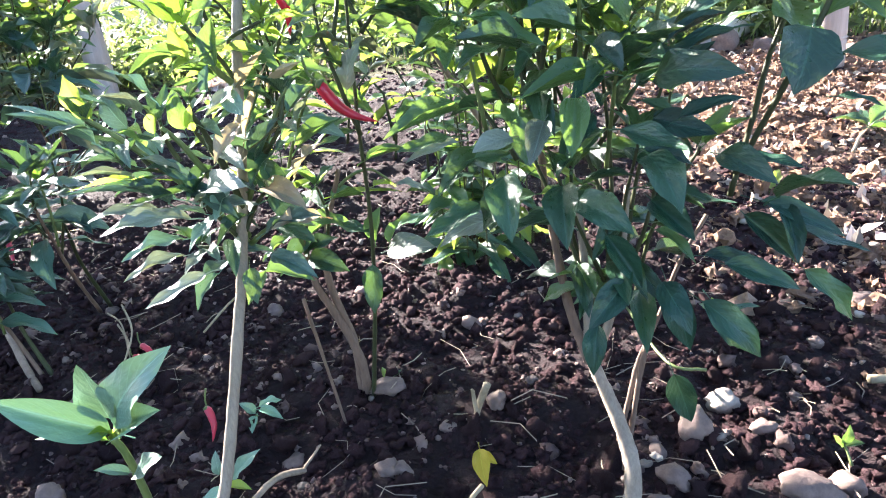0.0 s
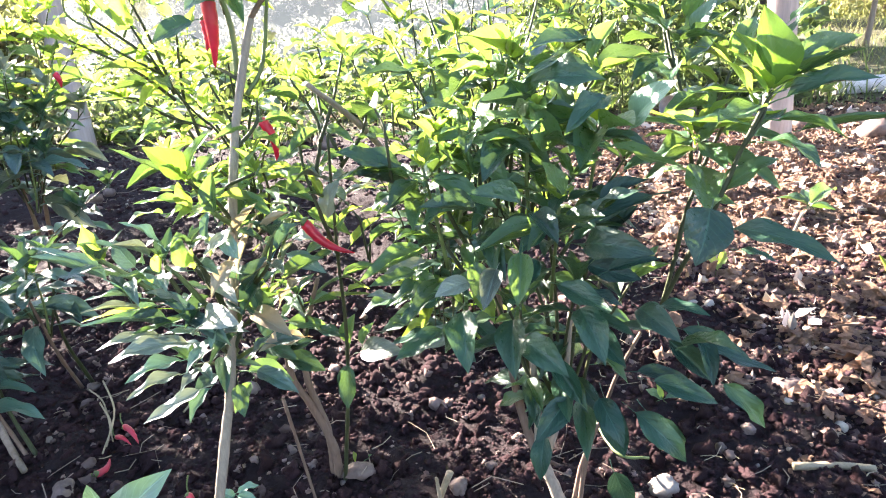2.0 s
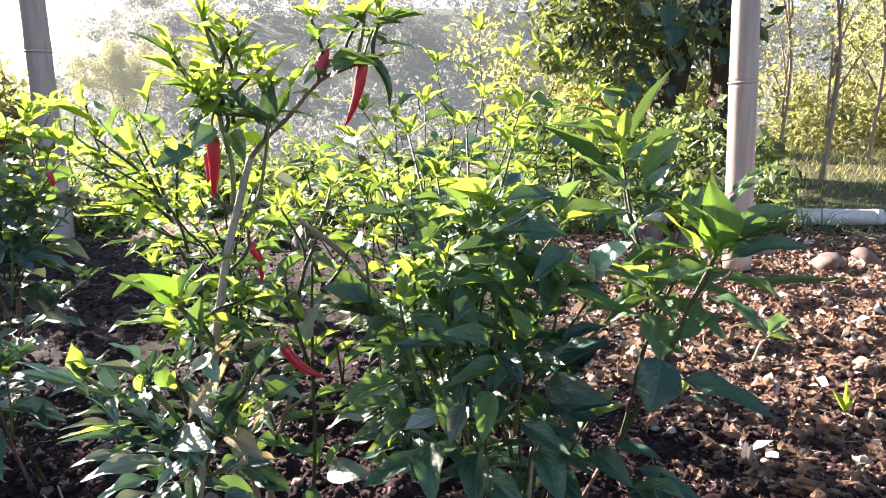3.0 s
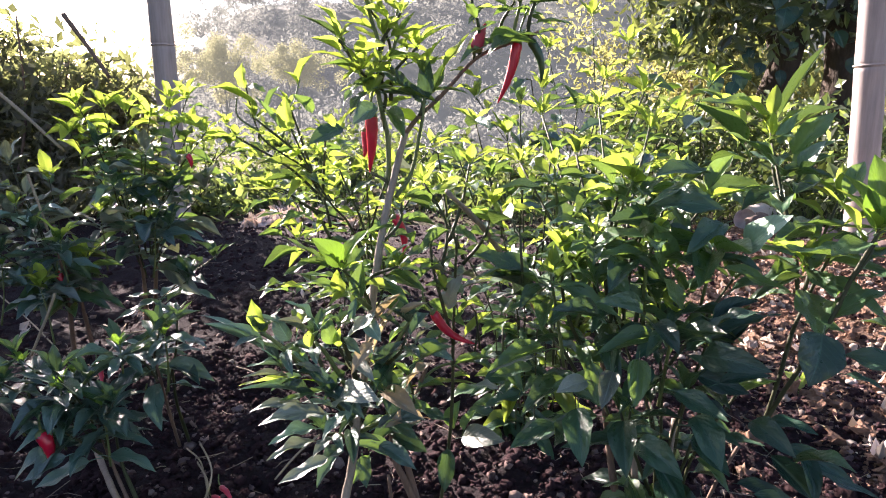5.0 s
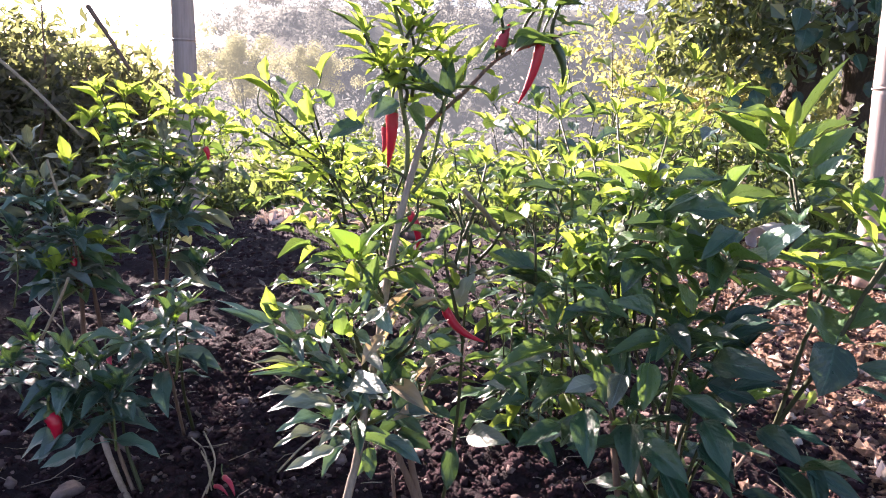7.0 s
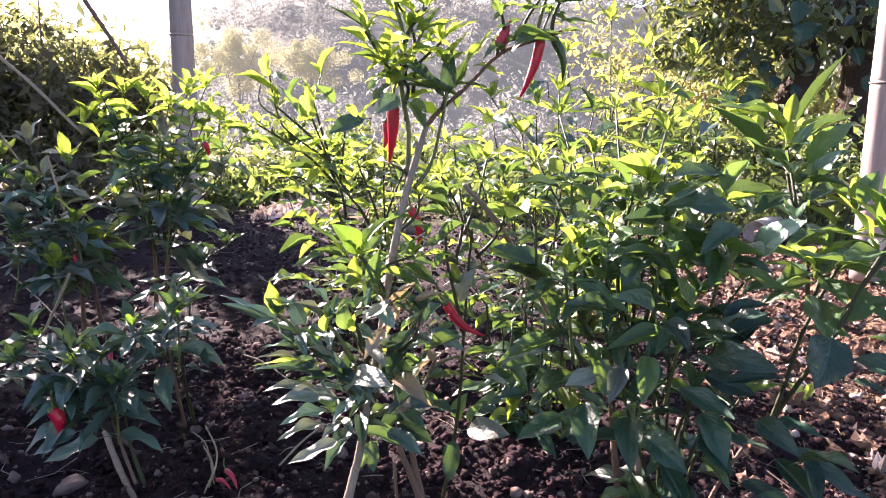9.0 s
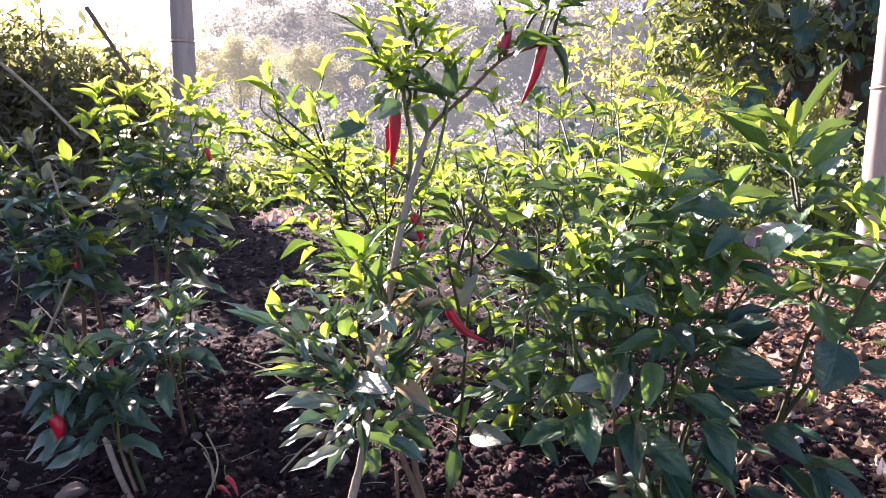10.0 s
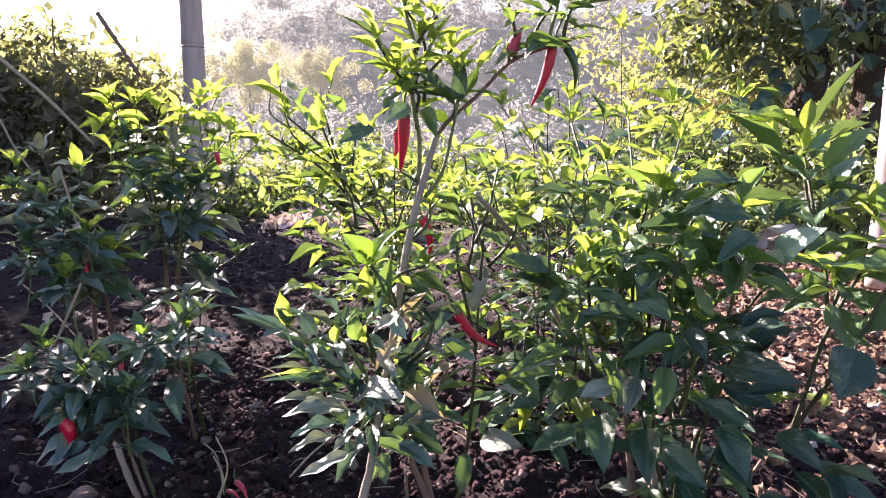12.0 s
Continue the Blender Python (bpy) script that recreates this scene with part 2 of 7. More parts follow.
def part(name, me, parent, label=""):
    ob = new(name, me)
    ob.parent = parent
    if label:
        ob["label"] = label
    return ob


def thing(name, label, category, group="", at=(0, 0, 0)):
    ob = new(name)
    ob.empty_display_size = 0.05
    ob.location = at
    return tagged(ob, label, category, group)


def smooth_path(pts, steps=5):
    """Points of a rounded line through pts."""
    p = [Vector(q) for q in pts]
    p = [p[0] * 2 - p[1]] + p + [p[-1] * 2 - p[-2]]
    out = []
    for i in range(1, len(p) - 2):
        a, b, c, d = p[i - 1:i + 3]
        for k in range(steps):
            t = k / steps
            out.append(0.5 * (2 * b + (c - a) * t + (2 * a - 5 * b + 4 * c - d) * t * t + (3 * b - a - 3 * c + d) * t ** 3))
    return out + [p[-2]]


def tube(path, radii, sides=7, wobble=0.0, seed=0, cap=True):
    """Verts and faces of a tube along a path with a radius for each point."""
    rng = random.Random(seed)
    verts, faces = [], []
    side = Vector((1, 0.13, 0.07)).normalized()
    for i, p in enumerate(path):
        t = (path[min(i + 1, len(path) - 1)] - path[max(i - 1, 0)]).normalized()
        u = (side - t * side.dot(t)).normalized()
        w = t.cross(u)
        side = u
        for s in range(sides):
            a = 2 * math.pi * s / sides
            r = radii[i] * (1 + wobble * rng.uniform(-1, 1))
            verts.append(p + (u * math.cos(a) + w * math.sin(a)) * r)
    for i in range(len(path) - 1):
        for s in range(sides):
            a, b = i * sides + s, i * sides + (s + 1) % sides
            faces.append((a, b, b + sides, a + sides))
    if cap:
        faces.append(tuple(reversed(range(sides))))
        faces.append(tuple(range((len(path) - 1) * sides, len(path) * sides)))
    return verts, faces


def leaf_mesh(name, material, arch, fold, wavy, seed, nv=15, nu=8):
    """A pepper leaf of length 1 along y and width 1 along x, base at the origin, with its stalk behind."""
    rng = random.Random(seed)
    ph = rng.uniform(0, 6)
    verts, faces, uvs = [], [], []
    for i in range(nv + 1):
        v = i / nv
        half = 0.5 * (v ** 0.62) * ((1 - v) ** 1.02) / 0.367 if 0 < v < 1 else 0.006
        bend = 0.06 * math.sin(v * 3 + ph) * (1 - v)
        for j in range(nu + 1):
            u = j / nu * 2 - 1
            x = u * half
            z = arch * 4 * v * (1 - v) + fold * abs(x) * (1 - 0.3 * v) + wavy * math.sin(v * 11 + ph + (2 if u > 0 else 0)) * u * u * half
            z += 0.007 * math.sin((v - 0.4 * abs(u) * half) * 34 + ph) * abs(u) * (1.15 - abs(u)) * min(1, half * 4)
            verts.append((x + bend * 0.5, v, z))
            uvs.append((u * 0.5 + 0.5, v))
    for i in range(nv):
        for j in range(nu):
            a = i * (nu + 1) + j
            faces.append((a, a + 1, a + nu + 2, a + nu + 1))
    path = [Vector((bend * 0, 0.04, 0)), Vector((0.01, -0.10, -0.03)), Vector((0.0, -0.22, -0.09))]
    tv, tf = tube(path, [0.014, 0.013, 0.018], 4, cap=False)
    faces += [tuple(k + len(verts) for k in f) for f in tf]
    verts += tv
    uvs += [(0.5, 0.0)] * len(tv)
    return mesh_of(name, verts, faces, material, True, uvs)


LEAVES = {}
for key, mat in TONES.items():
    LEAVES[key] = [leaf_mesh("leaf", mat, a, f, w, i) for i, (a, f, w) in enumerate(((0.07, 0.22, 0.06), (0.10, 0.40, 0.10), (0.13, 0.15, 0.12), (0.03, 0.62, 0.05), (0.09, 0.30, 0.18), (-0.02, 0.2, 0.10)))]
# fixed direction roughly back at the camera, to fit leaf faces to its view
TO_CAMERA = Vector((-0.22, -1.0, 0.28)).normalized()
leaf_rng = random.Random(5)


def leaf(plant, base, tip, width, facing, tone, name="leaf"):
    """One leaf from base to tip; width as a share of its length; facing 0: lies flat, 1: turned to the camera."""
    base, tip = Vector(base), Vector(tip)
    d = tip - base
    ln = max(d.length, 0.005)
    d.normalize()
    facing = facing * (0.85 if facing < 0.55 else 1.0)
    up = (Vector((0, 0, 1)) * (1 - facing) + TO_CAMERA * facing + Vector([leaf_rng.uniform(-0.15, 0.15) for _ in range(3)]))
    x = d.cross(up)
    if x.length < 1e-4:
        x = d.cross(Vector((1, 0, 0.3)))
    x.normalize()
    z = x.cross(d)
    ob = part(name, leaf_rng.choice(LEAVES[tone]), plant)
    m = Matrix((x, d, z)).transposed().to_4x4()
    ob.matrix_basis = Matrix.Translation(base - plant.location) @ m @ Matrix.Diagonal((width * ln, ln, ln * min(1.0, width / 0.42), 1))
    return ob


def branch(plant, name, pts, r0, r1, material, wobble=0.12):
    path = smooth_path(pts)
    n = len(path) - 1
    v, f = tube([p - plant.location for p in path], [r0 + (r1 - r0) * i / n for i in range(n + 1)], 7, wobble, n)
    return part(name, mesh_of(name, v, f, material), plant)


def shoot(plant, base, tip, count, size, tone, seed, stem=None, lean=0.3, low=0.15, r0=0.0025, fall=0.62):
    """A stem from base to tip with leaves up it and a tuft of young leaves at its end."""
    rng = random.Random(seed)
    base, tip = Vector(base), Vector(tip)
    mid = base.lerp(tip, 0.5) + Vector((base.x - tip.x, base.y - tip.y, 0)) * lean * 0.5 + Vector((rng.uniform(-0.015, 0.015), rng.uniform(-0.015, 0.015), 0))
    path = smooth_path([base, mid, tip], 8)
    n = len(path) - 1
    v, f = tube([p - plant.location for p in path], [r0 + (0.0014 - r0) * i / n for i in range(n + 1)], 6, 0.1, seed)
    part("branch", mesh_of("branch", v, f, stem or M_DARKSTEM), plant)
    young = {"d": "m", "m": "y", "y": "y", "h": "d"}.get(tone, tone)
    ang = rng.uniform(0, 6.28)
    for i in range(count):
        s = low + (1 - low) * (i + 0.5) / count
        p = path[min(int(s * n), n)]
        ang += 2.4 + rng.uniform(-0.4, 0.4)
        droop = 0.2 - fall * (1 - s) + rng.uniform(-0.35, 0.35)
        d = Vector((math.cos(ang), math.sin(ang), droop)).normalized()
        ln = size * rng.uniform(0.7, 1.2) * (1.05 - 0.3 * s)
        start = p + d * ln * 0.22
        leaf(plant, start, start + d * ln, rng.uniform(0.30, 0.45), max(0.0, min(0.9, -d.z * 0.9)), tone if s < 0.75 else rng.choice((tone, young)))
    for i in range(5):
        a = ang + i * 1.26 + rng.uniform(-0.3, 0.3)
        d = Vector((math.cos(a), math.sin(a), rng.uniform(0.3, 1.5))).normalized()
        ln = size * rng.uniform(0.4, 0.75)
        leaf(plant, tip + d * ln * 0.1, tip + d * ln, rng.uniform(0.28, 0.42), 0.1, young)


def whorl(plant, centre, count, size, tone, seed):
    """The leafy end of a branch: a ring of spread leaves round a few young upright ones, on its own stem."""
    r = random.Random(seed)
    c = Vector(centre)
    foot = c + Vector((r.uniform(-0.02, 0.02), r.uniform(-0.01, 0.03), -size * 1.7))
    branch(plant, "branch", [foot, c.lerp(foot, 0.5) + Vector((r.uniform(-0.006, 0.006), 0, 0)), c], 0.0022, 0.0014, M_GREENSTEM)
    young = {"d": "g", "h": "g", "m": "y"}.get(tone, "y")
    for i in range(count):
        a = i * 2.4 + r.uniform(-0.3, 0.3)
        rise = r.uniform(-0.45, 0.25)
        d = Vector((math.cos(a), math.sin(a), rise)).normalized()
        ln = size * r.uniform(0.75, 1.25)
        p = c - Vector((0, 0, size * 0.45 * r.random()))
        leaf(plant, p + d * ln * 0.16, p + d * ln * 1.1, r.uniform(0.34, 0.48), max(0.0, -rise * 0.8), tone)
    for i in range(4):
        a = i * 1.57 + r.uniform(-0.4, 0.4)
        d = Vector((math.cos(a), math.sin(a), r.uniform(0.5, 1.6))).normalized()
        ln = size * r.uniform(0.35, 0.6)
        leaf(plant, c + d * ln * 0.1, c + d * ln, r.uniform(0.32, 0.45), 0.2, young)


def fill(plant, xs2, ys2, zs2, count, size, tones, seed):
    """Leaves on short twigs through a stretch of the plant's own crown."""
    rng = random.Random(seed)
    for i in range(count):
        p = Vector((rng.uniform(*xs2), rng.uniform(*ys2), rng.uniform(*zs2)))
        a = rng.uniform(0, 6.28)
        d = Vector((math.cos(a), math.sin(a), rng.uniform(-0.7, 0.35))).normalized()
        ln = size * rng.uniform(0.65, 1.25)
        leaf(plant, p, p + d * ln, rng.uniform(0.32, 0.52), max(0.0, -d.z), rng.choice(tones))
        if i % 3 == 0:
            v, f = tube([p - plant.location, p - d * ln * 0.5 - Vector((0, 0, 0.02)) - plant.location, p - d * ln * 0.7 - Vector((0, 0, 0.07)) - plant.location], [0.0011, 0.0014, 0.0016], 5, 0.1, i)
            part("branch", mesh_of("branch", v, f, M_DARKSTEM), plant)


def chili(plant, top, tip, r, material, bend=0.12, name="chili_pepper"):
    """A pepper pod hanging from its stalk, with its cap."""
    top, tip = Vector(top), Vector(tip)
    ln = (tip - top).length
    d = (tip - top).normalized()
    across = d.cross(Vector((0.2, 1, 0.1))).normalized()
    path = [top + d * ln * (i / 12) + across * bend * ln * math.sin(math.pi * i / 12) for i in range(13)]
    prof = [0.75, 1.0, 1.0, 0.97, 0.93, 0.88, 0.82, 0.74, 0.65, 0.54, 0.42, 0.28, 0.06]
    loc = plant.location if plant else Vector((0, 0, 0))
    v, f = tube([p - loc for p in path], [r * k for k in prof], 12, 0.14 if material == M_OLDRED else 0.08, 3)
    pod = part(name, mesh_of(name, v, f, material), plant, "glossy red ripe chili pod" if material == M_RED else "wilted dark red chili pod" if material == M_OLDRED else "dark green unripe chili pod")
    if plant is None:
        loc = Vector((0, 0, 0))
    cp = [path[0] - d * r * 0.5, path[0] - d * r * 0.1, path[0] + d * r * 0.5]
    v, f = tube([p - loc for p in cp], [r * 0.35, r * 0.85, r * 1.06], 9, 0.04, 4)
    part("cap", mesh_of("cap", v, f, M_GREENSTEM), pod, "green calyx cap")
    sp = smooth_path([cp[0], cp[0] - d * ln * 0.14 + Vector((0, 0, 0.004)), cp[0] - d * ln * 0.28 + Vector((0.004, 0, 0.012))], 4)
    v, f = tube([p - loc for p in sp], [r * 0.22] * len(sp), 6, 0.05, 2)
    part("stalk", mesh_of("stalk", v, f, M_GREENSTEM), pod)
    return pod


def leaf_cloud(name, clumps, per, size, material, seed, squash=1.0, hang=0.0):
    """Verts and faces of many small folded leaves spread through clumps (centre, radius)."""
    rng = np.random.default_rng(seed)
    c = np.array([[*k[0], k[1]] for k in clumps], float)
    n = len(c) * per
    which = np.repeat(np.arange(len(c)), per)
    d = rng.normal(size=(n, 3))
    d /= np.linalg.norm(d, axis=1)[:, None]
    rad = c[which, 3] * rng.random(n) ** 0.45
    p = c[which, :3] + d * rad[:, None] * np.array([1, 1, squash])
    a = rng.normal(size=(n, 3)) + d * 0.6 + np.array([0, 0, -hang])
    a /= np.linalg.norm(a, axis=1)[:, None]
    b = np.cross(a, rng.normal(size=(n, 3)))
    b /= np.linalg.norm(b, axis=1)[:, None]
    nn = np.cross(a, b)
    s = size * (0.45 + 1.2 * rng.random(n) ** 1.5)[:, None]
    wide = rng.uniform(0.14, 0.30, n)[:, None]
    v = np.stack([p - a * s * 0.5, p + b * s * wide + nn * s * 0.08, p + a * s * 0.5, p - b * s * wide + nn * s * 0.08, p], 1).reshape(-1, 3)
    k = np.arange(n)[:, None] * 5
    f = np.concatenate([k + np.array([0, 1, 4]), k + np.array([1, 2, 4]), k + np.array([2, 3, 4]), k + np.array([3, 0, 4])])
    return fast_mesh(name, v, f, material)


def fast_mesh(name, v, f, material, smooth=False):
    me = bpy.data.meshes.new(name)
    me.vertices.add(len(v))
    me.vertices.foreach_set("co", np.asarray(v, np.float32).ravel())
    k = f.shape[1]
    me.loops.add(f.size)
    me.loops.foreach_set("vertex_index", np.asarray(f, np.int32).ravel())
    me.polygons.add(len(f))
    me.polygons.foreach_set("loop_start", np.arange(0, f.size, k, dtype=np.int32))
    me.polygons.foreach_set("use_smooth", np.full(len(f), smooth))
    me.materials.append(material)
    me.update(calc_edges=True)
    me.validate()
    return me


# ---- ground: one sheet from the bed at the camera's feet to the far hill ----
def vnoise(x, y, freq, seed):
    """Smooth value noise on numpy arrays, 0 to 1."""
    x, y = x * freq, y * freq
    xi, yi = np.floor(x).astype(np.int64), np.floor(y).astype(np.int64)
    fx, fy = x - xi, y - yi
    fx, fy = fx * fx * (3 - 2 * fx), fy * fy * (3 - 2 * fy)

    def h(a, b):
        k = (a * 374761393 + b * 668265263 + seed * 1442695041) & 0xFFFFFFFF
        k = ((k ^ (k >> 13)) * 1274126177) & 0xFFFFFFFF
        return ((k ^ (k >> 16)) & 0xFFFF) / 65535.0
    return (h(xi, yi) * (1 - fx) + h(xi + 1, yi) * fx) * (1 - fy) + (h(xi, yi + 1) * (1 - fx) + h(xi + 1, yi + 1) * fx) * fy


def step(a, b, v):
    t = np.clip((v - a) / (b - a), 0, 1)
    return t * t * (3 - 2 * t)


def land(x, y):
    """Height of the land without clods: level bed, falling to a valley, then the far hill."""
    side = np.clip(x - 1.0, 0, 30)
    z = -7.0 * step(7, 40, y - side * 1.2) + (3.0 + 21.0 * step(-0.60, -0.36, x / np.maximum(y, 1))) * step(45, 125, y) * (0.75 + 0.5 * vnoise(x, y, 0.013, 5)) * (1 - 0.75 * step(108, 175, y))
    z = z + 0.35 * step(5, 14, np.hypot(x, y)) * (vnoise(x, y, 0.25, 9) - 0.5) * 2
    return z + 0.02 * (vnoise(x, y, 2.0, 3) - 0.5) * step(0.1, 0.5, np.abs(y - 0.7) + 0.2)


def height(x, y):
    near = 1 - step(3.2, 5.0, np.hypot(x * 0.8, y))
    z = 0.030 * (vnoise(x, y, 9, 1) - 0.5) + 0.024 * (vnoise(x, y, 22, 2) - 0.5) + 0.016 * np.abs(vnoise(x, y, 48, 4) - 0.5)
    fine = (1 - step(1.4, 2.3, np.abs(x))) * step(-0.1, 0.25, y) * (1 - step(2.5, 3.6, y))
    return land(x, y) + z * near * fine + 0.05 * (vnoise(x, y, 2.6, 22) - 0.5) * near * (1 - fine)


def spread(start, first, grow, end, most=0.09, near=9.0):
    out, s = [start], first
    while out[-1] < end:
        out.append(out[-1] + s)
        s = min(s * grow, most) if out[-1] < near else s * 1.14
    return out


xs = np.array([-v for v in spread(1.3, 0.014, 1.12, 420)][::-1] + list(np.arange(-1.29, 1.5, 0.011)) + spread(1.5, 0.014, 1.12, 420))
ys = np.array([-v for v in spread(-0.2, 0.02, 1.25, 60, 0.09, 6.0)][::-1] + list(np.arange(0.21, 2.2, 0.011)) + spread(2.2, 0.013, 1.06, 420))
gx, gy = np.meshgrid(xs, ys)
gz = height(gx, gy)
gi = np.arange(gx.size).reshape(gx.shape)
gf = np.stack([gi[:-1, :-1], gi[:-1, 1:], gi[1:, 1:], gi[1:, :-1]], -1).reshape(-1, 4)
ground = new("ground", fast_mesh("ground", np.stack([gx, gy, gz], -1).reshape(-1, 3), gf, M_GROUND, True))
tagged(ground, "dark brown crumbly garden soil running to dry grass and hills", "ground", kind="structure")
edge = gx + 0.5 * (vnoise(gx, gy, 3.0, 6) - 0.5) + 0.25 * (vnoise(gx, gy, 14.0, 7) - 0.5)
grassy = np.maximum.reduce([step(-0.3, 0.3, gy + 0.5 * (vnoise(gx, gy, 2.5, 8) - 0.5) - 3.6), step(-0.5, 0.5, np.abs(gx) + 1.6 * vnoise(gx, gy, 0.8, 18) - 5.3), step(-0.5, 0.5, 1.6 * vnoise(gx, gy, 0.8, 19) - gy - 4.0)])
# dry zone laid where sun falls; its lighter colour carries part of that light
sunlit_dry = step(-0.15, 0.15, edge - 0.72) * step(-0.5, 0.5, 3.6 - edge - 0.8 * vnoise(gx, gy, 0.9, 27)) * step(-0.2, 0.2, gy + 1.1 * (vnoise(gx, gy, 2.2, 23) - 0.5) - 0.45)
for zone, share in (("dry", sunlit_dry), ("grass", grassy), ("far", step(30, 40, gy))):
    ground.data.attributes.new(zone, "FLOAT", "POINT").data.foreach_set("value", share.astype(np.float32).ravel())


def lump_meshes(count, level, seed, rough=0.22):
    out = []
    for k in range(count):
        bm = bmesh.new()
        bmesh.ops.create_icosphere(bm, subdivisions=level, radius=1.0)
        for v in bm.verts:
            v.co *= 1 + rough * (noise.noise(v.co * 1.3 + Vector((k * 7.1, seed, 0))) * 1.6 + 0.8 * noise.noise(v.co * 3.3 + Vector((seed, k * 3.3, 0))))
        out.append((np.array([v.co[:] for v in bm.verts]), np.array([[v.index for v in f.verts] for f in bm.faces])))
        bm.free()
    return out


def scatter(name, label, count, box, small, big, material, seed, shapes, flat=(0.5, 0.9), power=2.5, sink=0.3, smooth=False):
    """Many loose lumps lying on the ground, as one piece of stuff."""
    rng = np.random.default_rng(seed)
    vs, fs, base = [], [], 0
    x, y = rng.uniform(box[0], box[1], count), box[2] + (box[3] - box[2]) * rng.random(count) ** 1.3
    x, y = x + rng.normal(0, 0.05 * (box[1] - box[0]), count), y + np.maximum(rng.normal(0, 0.05 * (box[3] - box[2]), count), -0.06)
    r = small + (big - small) * rng.random(count) ** power
    z = height(x, y)
    for i in range(count):
        v, f = shapes[i % len(shapes)]
        m = np.array(Euler(rng.uniform(0, 6.28, 3)).to_matrix())
        s = r[i] * np.array([1, rng.uniform(0.6, 1.0), rng.uniform(*flat)])
        a = rng.uniform(0, 6.28)
        turn = np.array([[math.cos(a), -math.sin(a), 0], [math.sin(a), math.cos(a), 0], [0, 0, 1]])
        w = ((v @ m.T) * s) @ turn.T + np.array([x[i], y[i], z[i] + r[i] * sink])
        vs.append(w)
        fs.append(f + base)
        base += len(v)
    ob = new(name, fast_mesh(name, np.concatenate(vs), np.concatenate(fs), material, smooth))
    return tagged(ob, label, "stones" if "pebble" in name else "soil", kind="stuff")


LUMPS2 = lump_meshes(8, 2, 9.0)
ROUND = lump_meshes(18, 2, 23.0, 0.8)
scatter("soil_crumbs", "loose crumbly dark red-brown soil", 22000, (-1.05, 1.3, 0.42, 1.7), 0.0016, 0.0055, M_CLOD, 10, lump_meshes(12, 1, 7.0, 0.4), power=1.5, sink=0.2)
scatter("soil_clods", "rounded dark brown clods of dug soil", 7500, (-0.95, 1.05, 0.42, 1.55), 0.0032, 0.0115, M_CLOD, 11, ROUND, flat=(0.45, 0.95), power=2.4, sink=0.25, smooth=True)
scatter("pebbles", "small pale grey-brown pebbles scattered on the soil", 620, (-1.2, 1.8, 0.42, 3.2), 0.002, 0.0085, M_PEBBLE, 12, LUMPS2, flat=(0.45, 0.8), smooth=True)
scatter("soil_clods", "dark brown clods further down the bed", 14000, (-3.2, 3.2, 1.0, 4.0), 0.004, 0.014, M_CLOD, 13, lump_meshes(12, 1, 31.0, 0.4), power=1.8, smooth=True)
scatter("sunlit_dry_crumbs", "dry tan soil crumbs lying in the sun", 12000, (0.5, 2.6, 0.75, 3.4), 0.0015, 0.0065, M_SUNLIT_DRYSOIL, 15, lump_meshes(14, 1, 41.0, 1.0), flat=(0.25, 0.9), power=2.0)
scatter("sunlit_dry_clods", "chunky dry red-brown clods at the sunlit end of the bed", 3600, (0.55, 2.3, 0.85, 3.0), 0.004, 0.021, M_SUNLIT_DRYSOIL, 16, lump_meshes(16, 2, 67.0, 1.15), flat=(0.35, 0.9), power=2.6)
scatter("sunlit_dry_clods", "coarse dry clods at the far edge of the bed", 4000, (0.6, 3.4, 2.0, 3.7), 0.006, 0.02, M_SUNLIT_DRYSOIL, 18, lump_meshes(14, 2, 47.0, 1.0), power=2.0)
scatter("pebbles", "white and buff pebbles on the sunlit soil", 420, (0.45, 2.4, 0.8, 3.2), 0.004, 0.014, M_PALESTONE, 19, LUMPS2, flat=(0.4, 0.75), power=2.2, smooth=True)
scatter("soil_clods", "clods of the dug bed around the plants", 5000, (-3.4, 3.4, -2.4, 0.1), 0.006, 0.018, M_CLOD, 17, lump_meshes(10, 1, 53.0, 0.4), power=1.7)
clod_rng = random.Random(14)
clod_meshes = [fast_mesh("clod", v, f, M_CLOD, True) for v, f in lump_meshes(12, 2, 17.0, 0.75)]
for k in range(290):
    kx, ky, kr = clod_rng.uniform(-0.55, 0.62), clod_rng.uniform(0.48, 1.15), 0.006 + 0.010 * clod_rng.random() ** 2
    clod = part("clod", clod_rng.choice(clod_meshes), ground)
    clod.location = (kx, ky, float(height(np.array([kx]), np.array([ky]))[0]) + kr * 0.3)
    clod.rotation_euler = [clod_rng.uniform(0, 6.28) for _ in range(3)]
    clod.scale = (kr, kr * clod_rng.uniform(0.7, 1), kr * clod_rng.uniform(0.6, 0.9))


# ---- the tall chili plant ----
p1 = thing("chili_plant", "tall green chili plant with red pods on a pale stem", "plant", "chili plants in the bed")
branch(p1, "stem", [(-0.262, 0.485, -0.025), (-0.239, 0.515, 0.078), (-0.227, 0.535, 0.129), (-0.218, 0.555, 0.180), (-0.208, 0.570, 0.232), (-0.198, 0.592, 0.292), (-0.197, 0.620, 0.335), (-0.187, 0.630, 0.397), (-0.181, 0.640, 0.461), (-0.173, 0.660, 0.536), (-0.163, 0.680, 0.593), (-0.150, 0.700, 0.651)], .0062, .0040, M_BARK)
branch(p1, "branch", [(-0.150, 0.700, 0.651), (-0.134, 0.700, 0.670), (-0.106, 0.690, 0.695), (-0.071, 0.680, 0.731), (-0.041, 0.675, 0.745), (-0.003, 0.670, 0.758)], .0029, .0018, M_BROWN)
